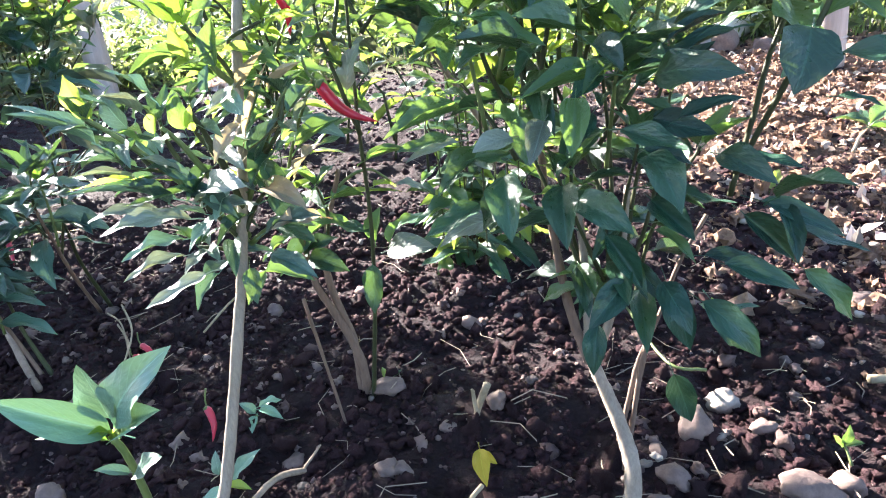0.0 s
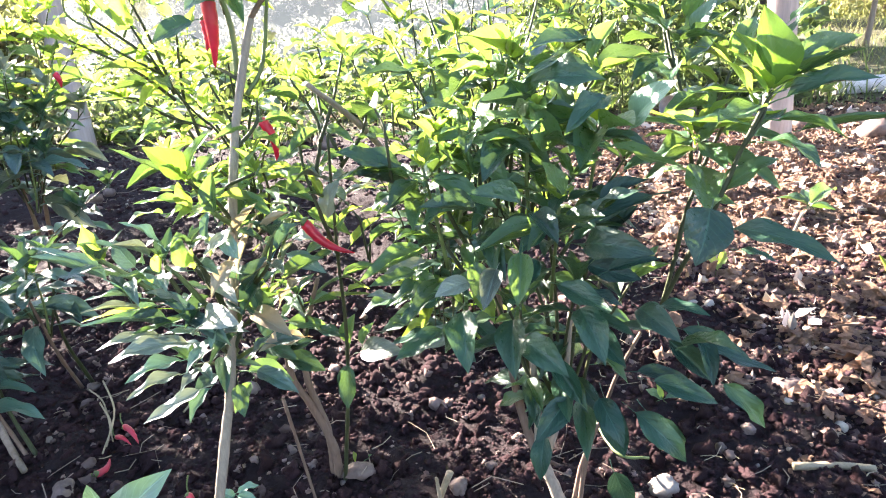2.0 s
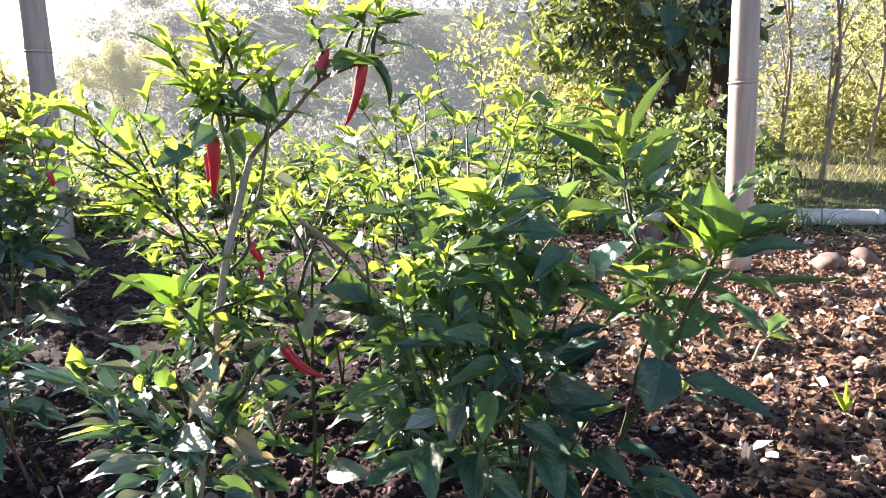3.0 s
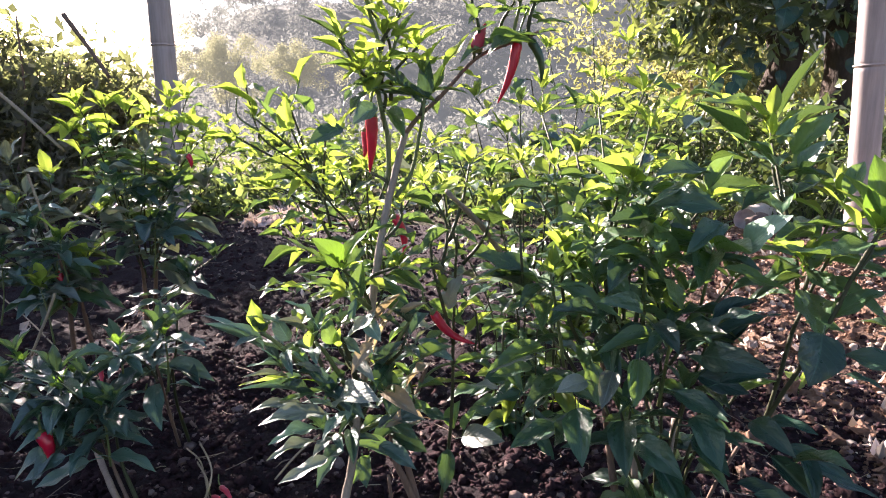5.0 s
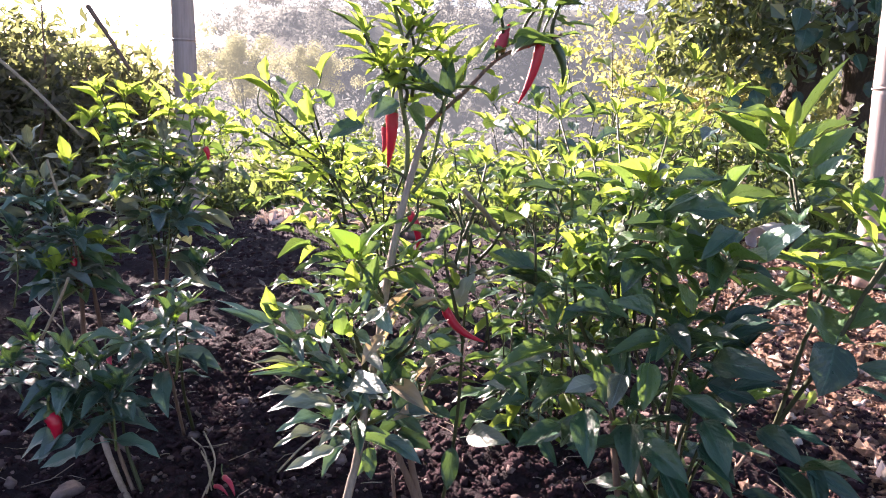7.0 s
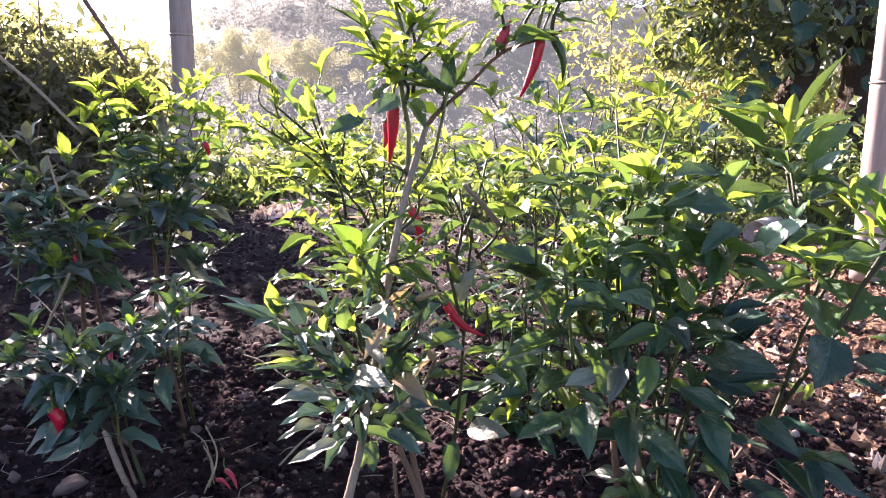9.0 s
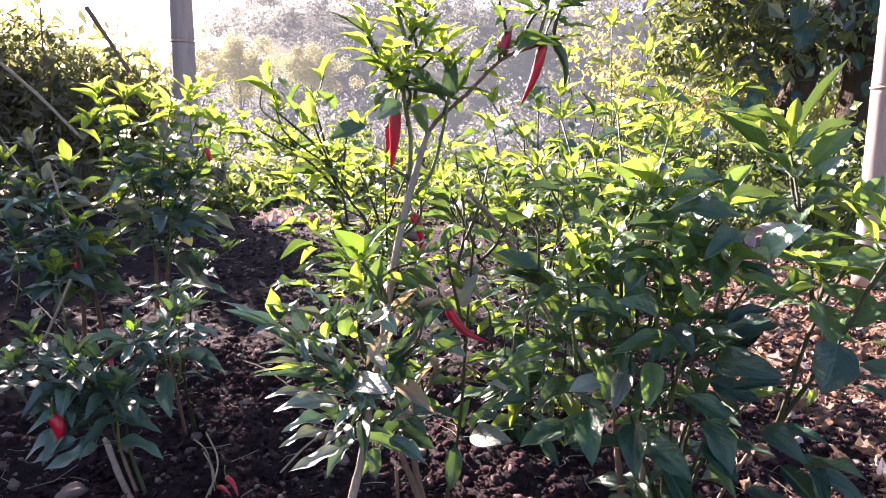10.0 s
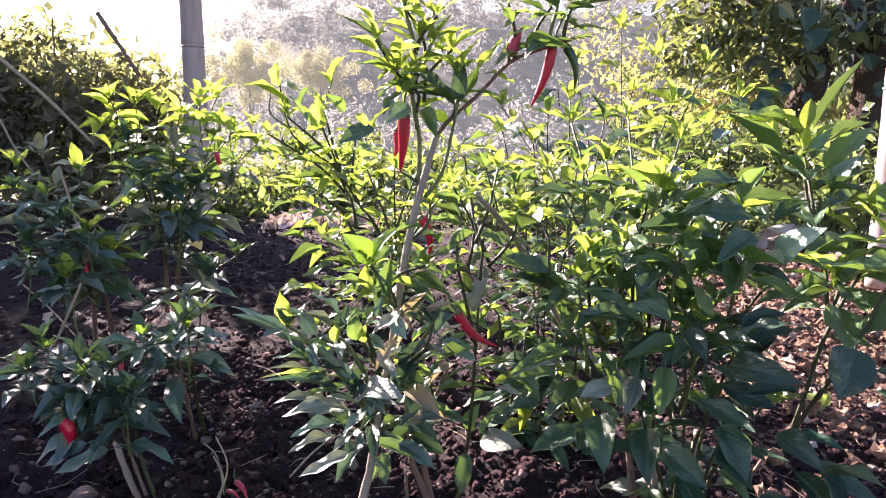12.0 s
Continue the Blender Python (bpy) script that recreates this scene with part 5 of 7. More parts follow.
shoot(p5, (-0.298, 0.920, 0.499), (-0.343, 0.950, 0.581), 9, .05, "y", 586)
shoot(p5, (-0.298, 0.920, 0.481), (-0.464, 1.000, 0.571), 9, .05, "m", 587)

# ---- low shaded plants of the neighbouring row ----
p6 = thing("chili_plant", "low chili plant with dull green leaves in shade", "plant", "chili plants in the bed")
branch(p6, "stem", [(-0.682, 1.130, 0.000), (-0.636, 1.020, 0.123), (-0.625, 0.980, 0.206), (-0.623, 0.960, 0.266)], .0036, .002, M_BROWN)
branch(p6, "stem", [(-0.668, 1.145, 0.000), (-0.637, 1.050, 0.132), (-0.624, 1.020, 0.212)], .004, .002, M_DARKSTEM)
branch(p6, "stem", [(-0.656, 0.906, 0.000), (-0.687, 0.920, 0.058), (-0.691, 0.900, 0.131), (-0.696, 0.890, 0.196)], .0036, .002, M_BROWN)
branch(p6, "stem", [(-0.642, 0.908, 0.000), (-0.682, 0.930, 0.075), (-0.682, 0.920, 0.153)], .004, .002, M_DARKSTEM)
shoot(p6, (-0.696, 0.900, 0.130), (-0.730, 0.860, 0.263), 11, 0.086, "h", 61)
shoot(p6, (-0.696, 0.900, 0.130), (-0.843, 0.920, 0.272), 10, 0.086, "h", 62)
shoot(p6, (-0.630, 0.980, 0.216), (-0.598, 0.940, 0.315), 11, 0.08, "h", 63)
shoot(p6, (-0.631, 0.980, 0.206), (-0.684, 0.960, 0.276), 10, 0.08, "h", 64)
shoot(p6, (-0.687, 0.900, 0.121), (-0.639, 0.860, 0.224), 10, 0.08, "h", 65)
shoot(p6, (-0.696, 0.900, 0.130), (-0.840, 0.880, 0.237), 9, 0.086, "h", 66)
shoot(p6, (-0.686, 0.900, 0.131), (-0.705, 0.900, 0.241), 10, 0.08, "h", 67)
shoot(p6, (-0.632, 1.000, 0.165), (-0.580, 0.970, 0.332), 8, 0.074, "h", 68)
shoot(p6, (-0.688, 0.900, 0.100), (-0.713, 0.840, 0.178), 7, 0.08, "h", 69)
leaf(p6, (-0.701, 0.820, 0.150), (-0.763, 0.800, 0.114), .42, .5, "h")
leaf(p6, (-0.729, 0.840, 0.214), (-0.720, 0.820, 0.182), .5, .7, "m")
whorl(p6, (-0.663, 0.930, 0.290), 8, 0.062, "h", 601)
whorl(p6, (-0.595, 0.950, 0.303), 8, 0.06, "h", 602)
whorl(p6, (-0.740, 0.880, 0.230), 8, 0.066, "h", 603)
whorl(p6, (-0.832, 0.920, 0.256), 8, 0.064, "h", 604)
whorl(p6, (-0.742, 0.920, 0.242), 7, 0.06, "h", 605)
whorl(p6, (-0.674, 0.880, 0.206), 7, 0.06, "h", 606)
whorl(p6, (-0.861, 0.900, 0.221), 7, 0.06, "h", 607)
chili(p6, (-0.744, 0.830, 0.181), (-0.736, 0.830, 0.132), .011, M_RED)
chili(p6, (-0.636, 0.950, 0.191), (-0.630, 0.950, 0.160), .007, M_RED)
p7 = thing("chili_plant", "bushy shaded chili plant with brown stems beside the hedge", "plant", "chili plants in the bed")
branch(p7, "stem", [(-1.196, 1.574, 0.000), (-1.114, 1.460, 0.156), (-1.062, 1.380, 0.281), (-1.049, 1.350, 0.343)], .007, .002, M_BROWN)
branch(p7, "stem", [(-1.181, 1.636, 0.000), (-1.102, 1.500, 0.138), (-1.082, 1.450, 0.235), (-1.071, 1.400, 0.304)], .007, .002, M_BROWN)
shoot(p7, (-1.090, 1.420, 0.227), (-1.039, 1.350, 0.377), 10, 0.103, "m", 71)
shoot(p7, (-1.092, 1.420, 0.198), (-1.167, 1.320, 0.347), 10, 0.103, "h", 72)
shoot(p7, (-1.090, 1.420, 0.227), (-1.220, 1.500, 0.449), 10, 0.103, "w", 73)
shoot(p7, (-1.092, 1.420, 0.198), (-1.271, 1.420, 0.455), 10, 0.103, "h", 74)
shoot(p7, (-1.099, 1.450, 0.160), (-1.060, 1.300, 0.286), 8, 0.103, "m", 75)
shoot(p7, (-1.090, 1.450, 0.190), (-1.025, 1.420, 0.317), 8, 0.096, "m", 77)
shoot(p7, (-1.111, 1.450, 0.218), (-1.267, 1.520, 0.531), 8, 0.103, "w", 79)
shoot(p7, (-1.113, 1.450, 0.189), (-1.346, 1.400, 0.356), 10, 0.103, "w", 80)
shoot(p7, (-1.092, 1.420, 0.198), (-1.123, 1.380, 0.387), 8, 0.119, "h", 711)
shoot(p7, (-1.092, 1.420, 0.198), (-1.231, 1.450, 0.412), 8, 0.119, "w", 712)
shoot(p7, (-1.092, 1.450, 0.161), (-1.190, 1.550, 0.490), 8, 0.119, "m", 714)
shoot(p7, (-1.111, 1.450, 0.218), (-1.364, 1.550, 0.495), 7, 0.119, "m", 716)
shoot(p7, (-1.113, 1.450, 0.189), (-1.455, 1.500, 0.436), 7, 0.119, "h", 717)
whorl(p7, (-1.040, 1.350, 0.372), 8, 0.085, "h", 701)
whorl(p7, (-1.190, 1.420, 0.443), 8, 0.085, "s", 702)
whorl(p7, (-1.191, 1.350, 0.311), 8, 0.085, "h", 703)
whorl(p7, (-1.066, 1.300, 0.277), 7, 0.08, "w", 704)
chili(p7, (-1.062, 1.360, 0.297), (-1.060, 1.360, 0.245), .008, M_RED)
p8 = thing("chili_plant", "wide chili bush, upper leaves lit from behind", "plant", "chili plants in the bed")
branch(p8, "stem", [(-1.146, 1.866, 0.000), (-1.076, 1.750, 0.146), (-1.041, 1.680, 0.264), (-1.019, 1.620, 0.371)], .008, .002, M_BROWN)
branch(p8, "stem", [(-1.121, 1.872, 0.000), (-1.039, 1.750, 0.183), (-0.980, 1.680, 0.333), (-0.947, 1.640, 0.434)], .007, .002, M_BROWN)
shoot(p8, (-1.037, 1.660, 0.301), (-1.125, 1.600, 0.679), 10, 0.111, "m", 81)
shoot(p8, (-1.027, 1.660, 0.333), (-1.023, 1.650, 0.655), 10, 0.111, "m", 82)
shoot(p8, (-0.994, 1.660, 0.335), (-0.938, 1.720, 0.690), 10, 0.111, "m", 83)
shoot(p8, (-0.994, 1.660, 0.335), (-0.908, 1.760, 0.692), 8, 0.111, "m", 84)
shoot(p8, (-1.038, 1.660, 0.268), (-1.035, 1.520, 0.584), 8, 0.103, "h", 85)
shoot(p8, (-1.013, 1.660, 0.270), (-0.910, 1.520, 0.563), 8, 0.103, "w", 86)
shoot(p8, (-1.031, 1.660, 0.237), (-0.967, 1.460, 0.495), 8, 0.103, "h", 87)
shoot(p8, (-1.038, 1.660, 0.268), (-1.127, 1.560, 0.608), 8, 0.103, "m", 88)
shoot(p8, (-0.979, 1.660, 0.304), (-0.843, 1.720, 0.602), 8, 0.103, "m", 89)
shoot(p8, (-0.980, 1.660, 0.272), (-0.869, 1.600, 0.517), 8, 0.103, "w", 90)
shoot(p8, (-1.016, 1.660, 0.205), (-0.919, 1.500, 0.437), 7, 0.103, "h", 91)
shoot(p8, (-0.999, 1.660, 0.206), (-0.854, 1.500, 0.384), 7, 0.103, "h", 92)
shoot(p8, (-0.979, 1.660, 0.288), (-0.792, 1.750, 0.565), 7, 0.096, "m", 96)
shoot(p8, (-1.030, 1.660, 0.269), (-1.068, 1.620, 0.668), 6, 0.125, "m", 811)
shoot(p8, (-1.013, 1.660, 0.270), (-0.965, 1.660, 0.643), 6, 0.125, "m", 812)
shoot(p8, (-0.996, 1.660, 0.271), (-0.874, 1.700, 0.617), 6, 0.125, "m", 813)
shoot(p8, (-0.998, 1.660, 0.239), (-0.869, 1.550, 0.463), 6, 0.119, "h", 816)
shoot(p8, (-0.999, 1.660, 0.206), (-0.810, 1.620, 0.459), 6, 0.119, "w", 818)
shoot(p8, (-1.045, 1.720, 0.078), (-0.871, 1.600, 0.214), 5, 0.119, "h", 833)
shoot(p8, (-1.045, 1.720, 0.078), (-0.843, 1.720, 0.253), 5, 0.112, "h", 835)
whorl(p8, (-1.135, 1.620, 0.639), 7, 0.085, "y", 801)
whorl(p8, (-0.920, 1.680, 0.664), 7, 0.085, "y", 802)
whorl(p8, (-0.963, 1.600, 0.568), 8, 0.09, "m", 803)
whorl(p8, (-1.057, 1.600, 0.588), 8, 0.09, "m", 804)
whorl(p8, (-0.853, 1.720, 0.603), 7, 0.085, "y", 805)
whorl(p8, (-0.973, 1.520, 0.486), 8, 0.09, "h", 806)
whorl(p8, (-0.877, 1.580, 0.486), 8, 0.09, "m", 807)
whorl(p8, (-1.032, 1.500, 0.414), 8, 0.09, "w", 808)
whorl(p8, (-0.892, 1.500, 0.401), 8, 0.09, "h", 809)
chili(p8, (-0.823, 1.560, 0.553), (-0.815, 1.560, 0.520), .007, M_RED)

# ---- sunlit plants behind the bush ----
p9 = thing("chili_plant", "sunlit yellow-green chili plants crowding behind the bush", "plant", "chili plants in the bed")
shoot(p9, (-0.021, 1.269, 0.0), (-0.121, 1.250, 0.569), 21, 0.084, "d", 131, M_DARKSTEM, lean=0.9, low=0.05, r0=0.0016)
shoot(p9, (-0.045, 1.251, 0.0), (-0.192, 1.200, 0.537), 21, 0.084, "m", 132, M_DARKSTEM, lean=0.9, low=0.05, r0=0.0016)
shoot(p9, (0.000, 1.234, 0.0), (-0.062, 1.150, 0.549), 21, 0.084, "d", 133, M_DARKSTEM, lean=0.9, low=0.05, r0=0.0016)
shoot(p9, (0.037, 1.216, 0.0), (0.043, 1.100, 0.589), 21, 0.084, "d", 134, M_DARKSTEM, lean=0.9, low=0.05, r0=0.0016)
shoot(p9, (-0.011, 1.304, 0.0), (-0.095, 1.350, 0.639), 22, 0.090, "m", 101, M_DARKSTEM, lean=0.9, low=0.05, r0=0.0016)
shoot(p9, (0.011, 1.269, 0.0), (-0.031, 1.250, 0.623), 22, 0.090, "y", 102, M_DARKSTEM, lean=0.9, low=0.05, r0=0.0016)
shoot(p9, (0.039, 1.356, 0.0), (0.048, 1.500, 0.711), 24, 0.097, "m", 103, M_DARKSTEM, lean=0.9, low=0.05, r0=0.0016)
shoot(p9, (0.081, 1.321, 0.0), (0.169, 1.400, 0.731), 24, 0.097, "y", 104, M_DARKSTEM, lean=0.9, low=0.05, r0=0.0016)
shoot(p9, (0.103, 1.286, 0.0), (0.233, 1.300, 0.704), 22, 0.097, "m", 105, M_DARKSTEM, lean=0.9, low=0.05, r0=0.0016)
shoot(p9, (0.059, 1.286, 0.0), (0.106, 1.300, 0.671), 22, 0.090, "d", 106, M_DARKSTEM, lean=0.9, low=0.05, r0=0.0016)
shoot(p9, (0.019, 1.251, 0.0), (-0.009, 1.200, 0.678), 22, 0.090, "d", 107, M_DARKSTEM, lean=0.9, low=0.05, r0=0.0016)
shoot(p9, (0.132, 1.304, 0.0), (0.314, 1.350, 0.663), 22, 0.090, "m", 108, M_DARKSTEM, lean=0.9, low=0.05, r0=0.0016)
fill(p9, (-0.18, 0.30), (1.0, 1.4), (0.44, 0.66), 60, .062, "mdyh", 139)
p10 = thing("chili_plant", "tall yellow-green chili plant at the end of the row", "plant", "chili plants in the bed")
shoot(p10, (0.227, 1.940, 0.0), (0.211, 2.000, 0.926), 18, 0.118, "y", 111, M_DARKSTEM, lean=0.9, low=0.05, r0=0.0016)
shoot(p10, (0.300, 1.888, 0.0), (0.421, 1.850, 0.821), 16, 0.111, "m", 112, M_DARKSTEM, lean=0.9, low=0.05, r0=0.0016)
shoot(p10, (0.262, 1.923, 0.0), (0.311, 1.950, 0.847), 16, 0.111, "y", 113, M_DARKSTEM, lean=0.9, low=0.05, r0=0.0016)
shoot(p10, (0.182, 1.923, 0.0), (0.083, 1.950, 0.831), 16, 0.111, "m", 114, M_DARKSTEM, lean=0.9, low=0.05, r0=0.0016)
shoot(p10, (0.329, 1.870, 0.0), (0.504, 1.800, 0.734), 15, 0.111, "y", 115, M_DARKSTEM, lean=0.9, low=0.05, r0=0.0016)
shoot(p10, (0.112, 1.905, 0.0), (-0.118, 1.900, 0.695), 15, 0.111, "m", 116, M_DARKSTEM, lean=0.9, low=0.05, r0=0.0016)
fill(p10, (-0.14, 0.55), (1.6, 2.1), (0.47, 0.75), 50, .08, "mdyg", 119)
p11 = thing("chili_plant", "small chili plant, pale leaves at the row end", "plant", "chili plants in the bed")
shoot(p11, (-0.702, 1.970, 0.0), (-0.942, 2.100, 0.608), 13, 0.097, "m", 121, M_DARKSTEM, lean=0.9, low=0.05, r0=0.0016)
shoot(p11, (-0.636, 1.935, 0.0), (-0.754, 2.000, 0.547), 13, 0.097, "y", 122, M_DARKSTEM, lean=0.9, low=0.05, r0=0.0016)
shoot(p11, (-0.566, 1.865, 0.0), (-0.554, 1.800, 0.535), 13, 0.097, "m", 123, M_DARKSTEM, lean=0.9, low=0.05, r0=0.0016)
shoot(p11, (-0.458, 1.900, 0.0), (-0.243, 1.900, 0.560), 13, 0.097, "y", 124, M_DARKSTEM, lean=0.9, low=0.05, r0=0.0016)
shoot(p11, (-0.503, 1.830, 0.0), (-0.372, 1.700, 0.520), 10, 0.097, "m", 125, M_DARKSTEM, lean=0.9, low=0.05, r0=0.0016)
fill(p11, (-0.90, -0.24), (1.6, 2.2), (0.41, 0.59), 60, .09, "mmyw", 129)


# ---- posts, pipe, large stones at the end of the bed ----
def bamboo_post(low, high, r, nodes, label):
    """A thick bamboo culm with raised rings at the given shares of its height."""
    low, high = Vector(low), Vector(high)
    post = thing("bamboo_post", label, "post", "fence posts", low)
    path, rad = [], []
    stops = sorted(set([i / 40 for i in range(41)] + [n + d for n in nodes for d in (-0.006, -0.003, 0, 0.003, 0.006)]))
    for s in stops:
        near = min(abs(s - n) for n in nodes)
        path.append((high - low) * s)
        rad.append(r * (1 - 0.12 * s) * (1.09 if near < 0.001 else 0.965 if near < 0.0035 else 1.0 + 0.03 * math.exp(-(near / 0.02) ** 2)))
    v, f = tube(path, rad, 20, 0.008, 6)
    part("culm", mesh_of("culm", v, f, M_BAMBOO), post)
    for n in nodes:
        p = (high - low) * n
        d = (high - low).normalized() * 0.004
        v, f = tube([p - d, p, p + d], [r * 1.02, r * 1.06, r * 1.02], 20, 0.01, 5)
        part("node_ring", mesh_of("node_ring", v, f, M_BAMBOO), post)
    return post


bamboo_post((-1.925, 3.700, -0.050), (-1.960, 3.700, 2.110), 0.066, (0.102, 0.478, 0.798), "weathered grey bamboo post with a dark ring")
bamboo_post((1.427, 2.780, 0.036), (1.318, 2.780, 1.823), 0.058, (0.06, 0.44, 0.8), "weathered bamboo post standing in full sun")

def pipe_run(a, b, r, label):
    a, b = Vector(a), Vector(b)
    pipe = thing("water_pipe", label, "pipe", "", a)
    d = b - a
    v, f = tube([d * 0, d * 0.3, d * 0.7, d], [r, r, r, r], 20, 0.004, 2, cap=False)
    v2, f2 = tube([d, d * 0.7, d * 0.3, d * 0], [r * 0.9] * 4, 20, 0, 2, cap=False)
    ends = [(i, (i + 1) % 20, 60 + 80 + (i + 1) % 20, 60 + 80 + i) for i in range(20)]
    part("barrel", mesh_of("barrel", v + v2, f + [tuple(k + 80 for k in q) for q in f2] + ends, M_PIPE), pipe)
    u, w = d.normalized() * 0.01, d * 0.03
    v, f = tube([d - w - u * 4, d - w + u * 2], [r * 1.05, r * 1.05], 20, 0, 2)
    part("collar", mesh_of("collar", v, f, M_PIPE), pipe)
    return pipe


pipe_run((2.427, 4.150, 0.046), (3.015, 4.150, 0.040), 0.055, "pale plastic water pipe lying at the bed's edge")


pipe_run((1.270, 3.640, 0.058), (1.760, 4.330, 0.058), 0.062, "pale pinkish pipe end lying behind the bush")


def stone(at, size, seed, label, flat=0.7, group="stones on the soil", material=None):
    bm = bmesh.new()
    bmesh.ops.create_icosphere(bm, subdivisions=3, radius=1.0)
    for v in bm.verts:
        v.co *= 1 + 0.50 * noise.noise(v.co * 0.9 + Vector((seed * 5.3, 1.7, 0))) + 0.26 * noise.noise(v.co * 2.2 + Vector((seed, 0, 0))) + 0.08 * noise.noise(v.co * 7 + Vector((0, seed, 0)))
        v.co = Vector((v.co.x * size[0], v.co.y * size[1], v.co.z * size[0] * flat))
    bmesh.ops.rotate(bm, verts=bm.verts, matrix=Euler((0, 0.2 * math.sin(seed), seed * 1.7)).to_matrix())
    me = bpy.data.meshes.new("stone")
    bm.to_mesh(me)
    bm.free()
    me.materials.append(material or M_STONE)
    me.polygons.foreach_set("use_smooth", [True] * len(me.polygons))
    ob = new("stone", me)
    x, y = at[0], at[1]
    ob.location = (x, y, float(height(np.array([x]), np.array([y]))[0]) + size[0] * flat * 0.45)
    return tagged(ob, label, "stone", group)


STONE_LABEL = "rounded pale brown stone half sunk in soil"
stone((1.918, 2.931, 0.000), (0.085, 0.06), 1, "large pale boulder beside the bamboo post", 0.6, "boulders at the bed end")
stone((1.712, 3.130, 0.000), (0.06, 0.05), 2, "pale stone beside the bamboo post", 0.6, "boulders at the bed end")
stone((2.177, 3.038, 0.000), (0.075, 0.06), 3, "brown boulder at the bed's edge", 0.6, "boulders at the bed end")
stone((1.554, 3.349, 0.000), (0.07, 0.06), 4, "pale stone behind the bush", 0.7, "boulders at the bed end")
stone((1.454, 3.100, 0.092), (0.06, 0.05), 5, "white rounded stone near the post", 0.9, "boulders at the bed end")
stone((1.318, 3.600, 0.127), (0.08, 0.06), 6, "pinkish boulder behind the bush", 0.8, "boulders at the bed end")
stone((1.484, 3.500, 0.119), (0.05, 0.045), 7, "grey boulder behind the bush", 0.8, "boulders at the bed end")
stone((-0.558, 3.400, 0.221), (0.06, 0.05), 8, "grey stone among dry leaves", 0.8, "boulders at the bed end")
litter_rng = random.Random(39)
for k, (lx0, lx1, ly0, ly1, many) in enumerate(((-1.45, -0.6, 3.5, 4.5, 34), (0.6, 2.4, 1.0, 3.6, 75), (-1.5, -0.3, 1.2, 2.6, 14))):
    spots = [((lx, ly, float(height(np.array([lx]), np.array([ly]))[0]) + 0.015), litter_rng.uniform(0.05, 0.14)) for lx, ly in ((litter_rng.uniform(lx0, lx1), litter_rng.uniform(ly0, ly1)) for _ in range(many))]
    leaf_litter = new("leaf_litter", leaf_cloud("leaf_litter", spots, 5 if k else 30, (0.1, 0.042, 0.04)[k], L_LITTER, 38 + k, 0.12))
    tagged(leaf_litter, "dry pale pinkish-brown leaves fallen on the soil", "litter", kind="stuff")


# ---- growth at the end of the bed ----
def clump_row(rng, count, x0, x1, y0, y1, z0, z1, r0, r1):
    return [((rng.uniform(x0, x1), rng.uniform(y0, y1), rng.uniform(z0, z1)), rng.uniform(r0, r1)) for _ in range(count)]


rng = random.Random(40)
spots = [c for c in clump_row(rng, 70, -1.6, 2.2, 3.5, 5.4, 0.02, 0.36, 0.10, 0.24) if c[0][0] > -0.75 or c[0][1] > 4.35] + clump_row(rng, 26, -2.0, -0.5, 3.7, 4.6, 0.0, 0.12, 0.08, 0.2)
weeds = new("weeds", leaf_cloud("weeds", spots, 80, 0.075, L_WEED, 41))
tagged(weeds, "sunlit yellow-green weeds beyond the bed", "weeds", kind="stuff")
weeds3 = new("weeds", leaf_cloud("weeds", clump_row(rng, 46, -3.0, -0.5, 4.5, 6.2, 0.02, 0.4, 0.12, 0.26), 95, 0.06, L_WEED, 48))
tagged(weeds3, "green weeds beyond the fallen leaves", "weeds", kind="stuff")
weeds2 = new("weeds", leaf_cloud("weeds", clump_row(rng, 60, 0.8, 2.6, 4.3, 6.5, 0.1, 0.6, 0.15, 0.3), 85, 0.085, L_WEED, 42))
tagged(weeds2, "tangle of yellow-green weeds under the tree", "weeds", kind="stuff")


def grass_blades(name, label, count, box, h, material, seed):
    g = np.random.default_rng(seed)
    x, y = g.uniform(box[0], box[1], count), g.uniform(box[2], box[3], count)
    z = height(x, y)
    a, ln, bend = g.uniform(0, 6.28, count), g.uniform(h * 0.25, h, count), g.uniform(0.3, 1.5, count)
    px, py, w = np.cos(a), np.sin(a), g.uniform(0.002, 0.005, count)
    pts = []
    for s, k in ((0, 1), (0.5, 0.8), (1, 0.15)):
        cx2, cy2, cz2 = x + px * bend * ln * s * s, y + py * bend * ln * s * s, z + ln * s * (1 - 0.3 * bend * s)
        pts += [np.stack([cx2 - py * w * k, cy2 + px * w * k, cz2], -1), np.stack([cx2 + py * w * k, cy2 - px * w * k, cz2], -1)]
    v = np.stack(pts, 1).reshape(-1, 3)
    k = np.arange(count)[:, None] * 6
    f = np.concatenate([k + np.array([0, 1, 3, 2]), k + np.array([2, 3, 5, 4])])
    ob = new(name, fast_mesh(name, v, f, material))
    return tagged(ob, label, "grass", kind="stuff")


grass_blades("grass", "thin dry and green grass at the bed's edge", 2600, (-0.6, 4.5, 3.7, 7.0), 0.13, L_WEED, 43)
grass_blades("grass", "dry grass stalks among the weeds", 1300, (-0.4, 2.6, 3.8, 5.6), 0.42, L_WEED, 47)
grass_blades("grass", "pale dry grass on the slope", 5000, (2.0, 9.0, 5.5, 13.0), 0.2, L_SHRUB, 44)


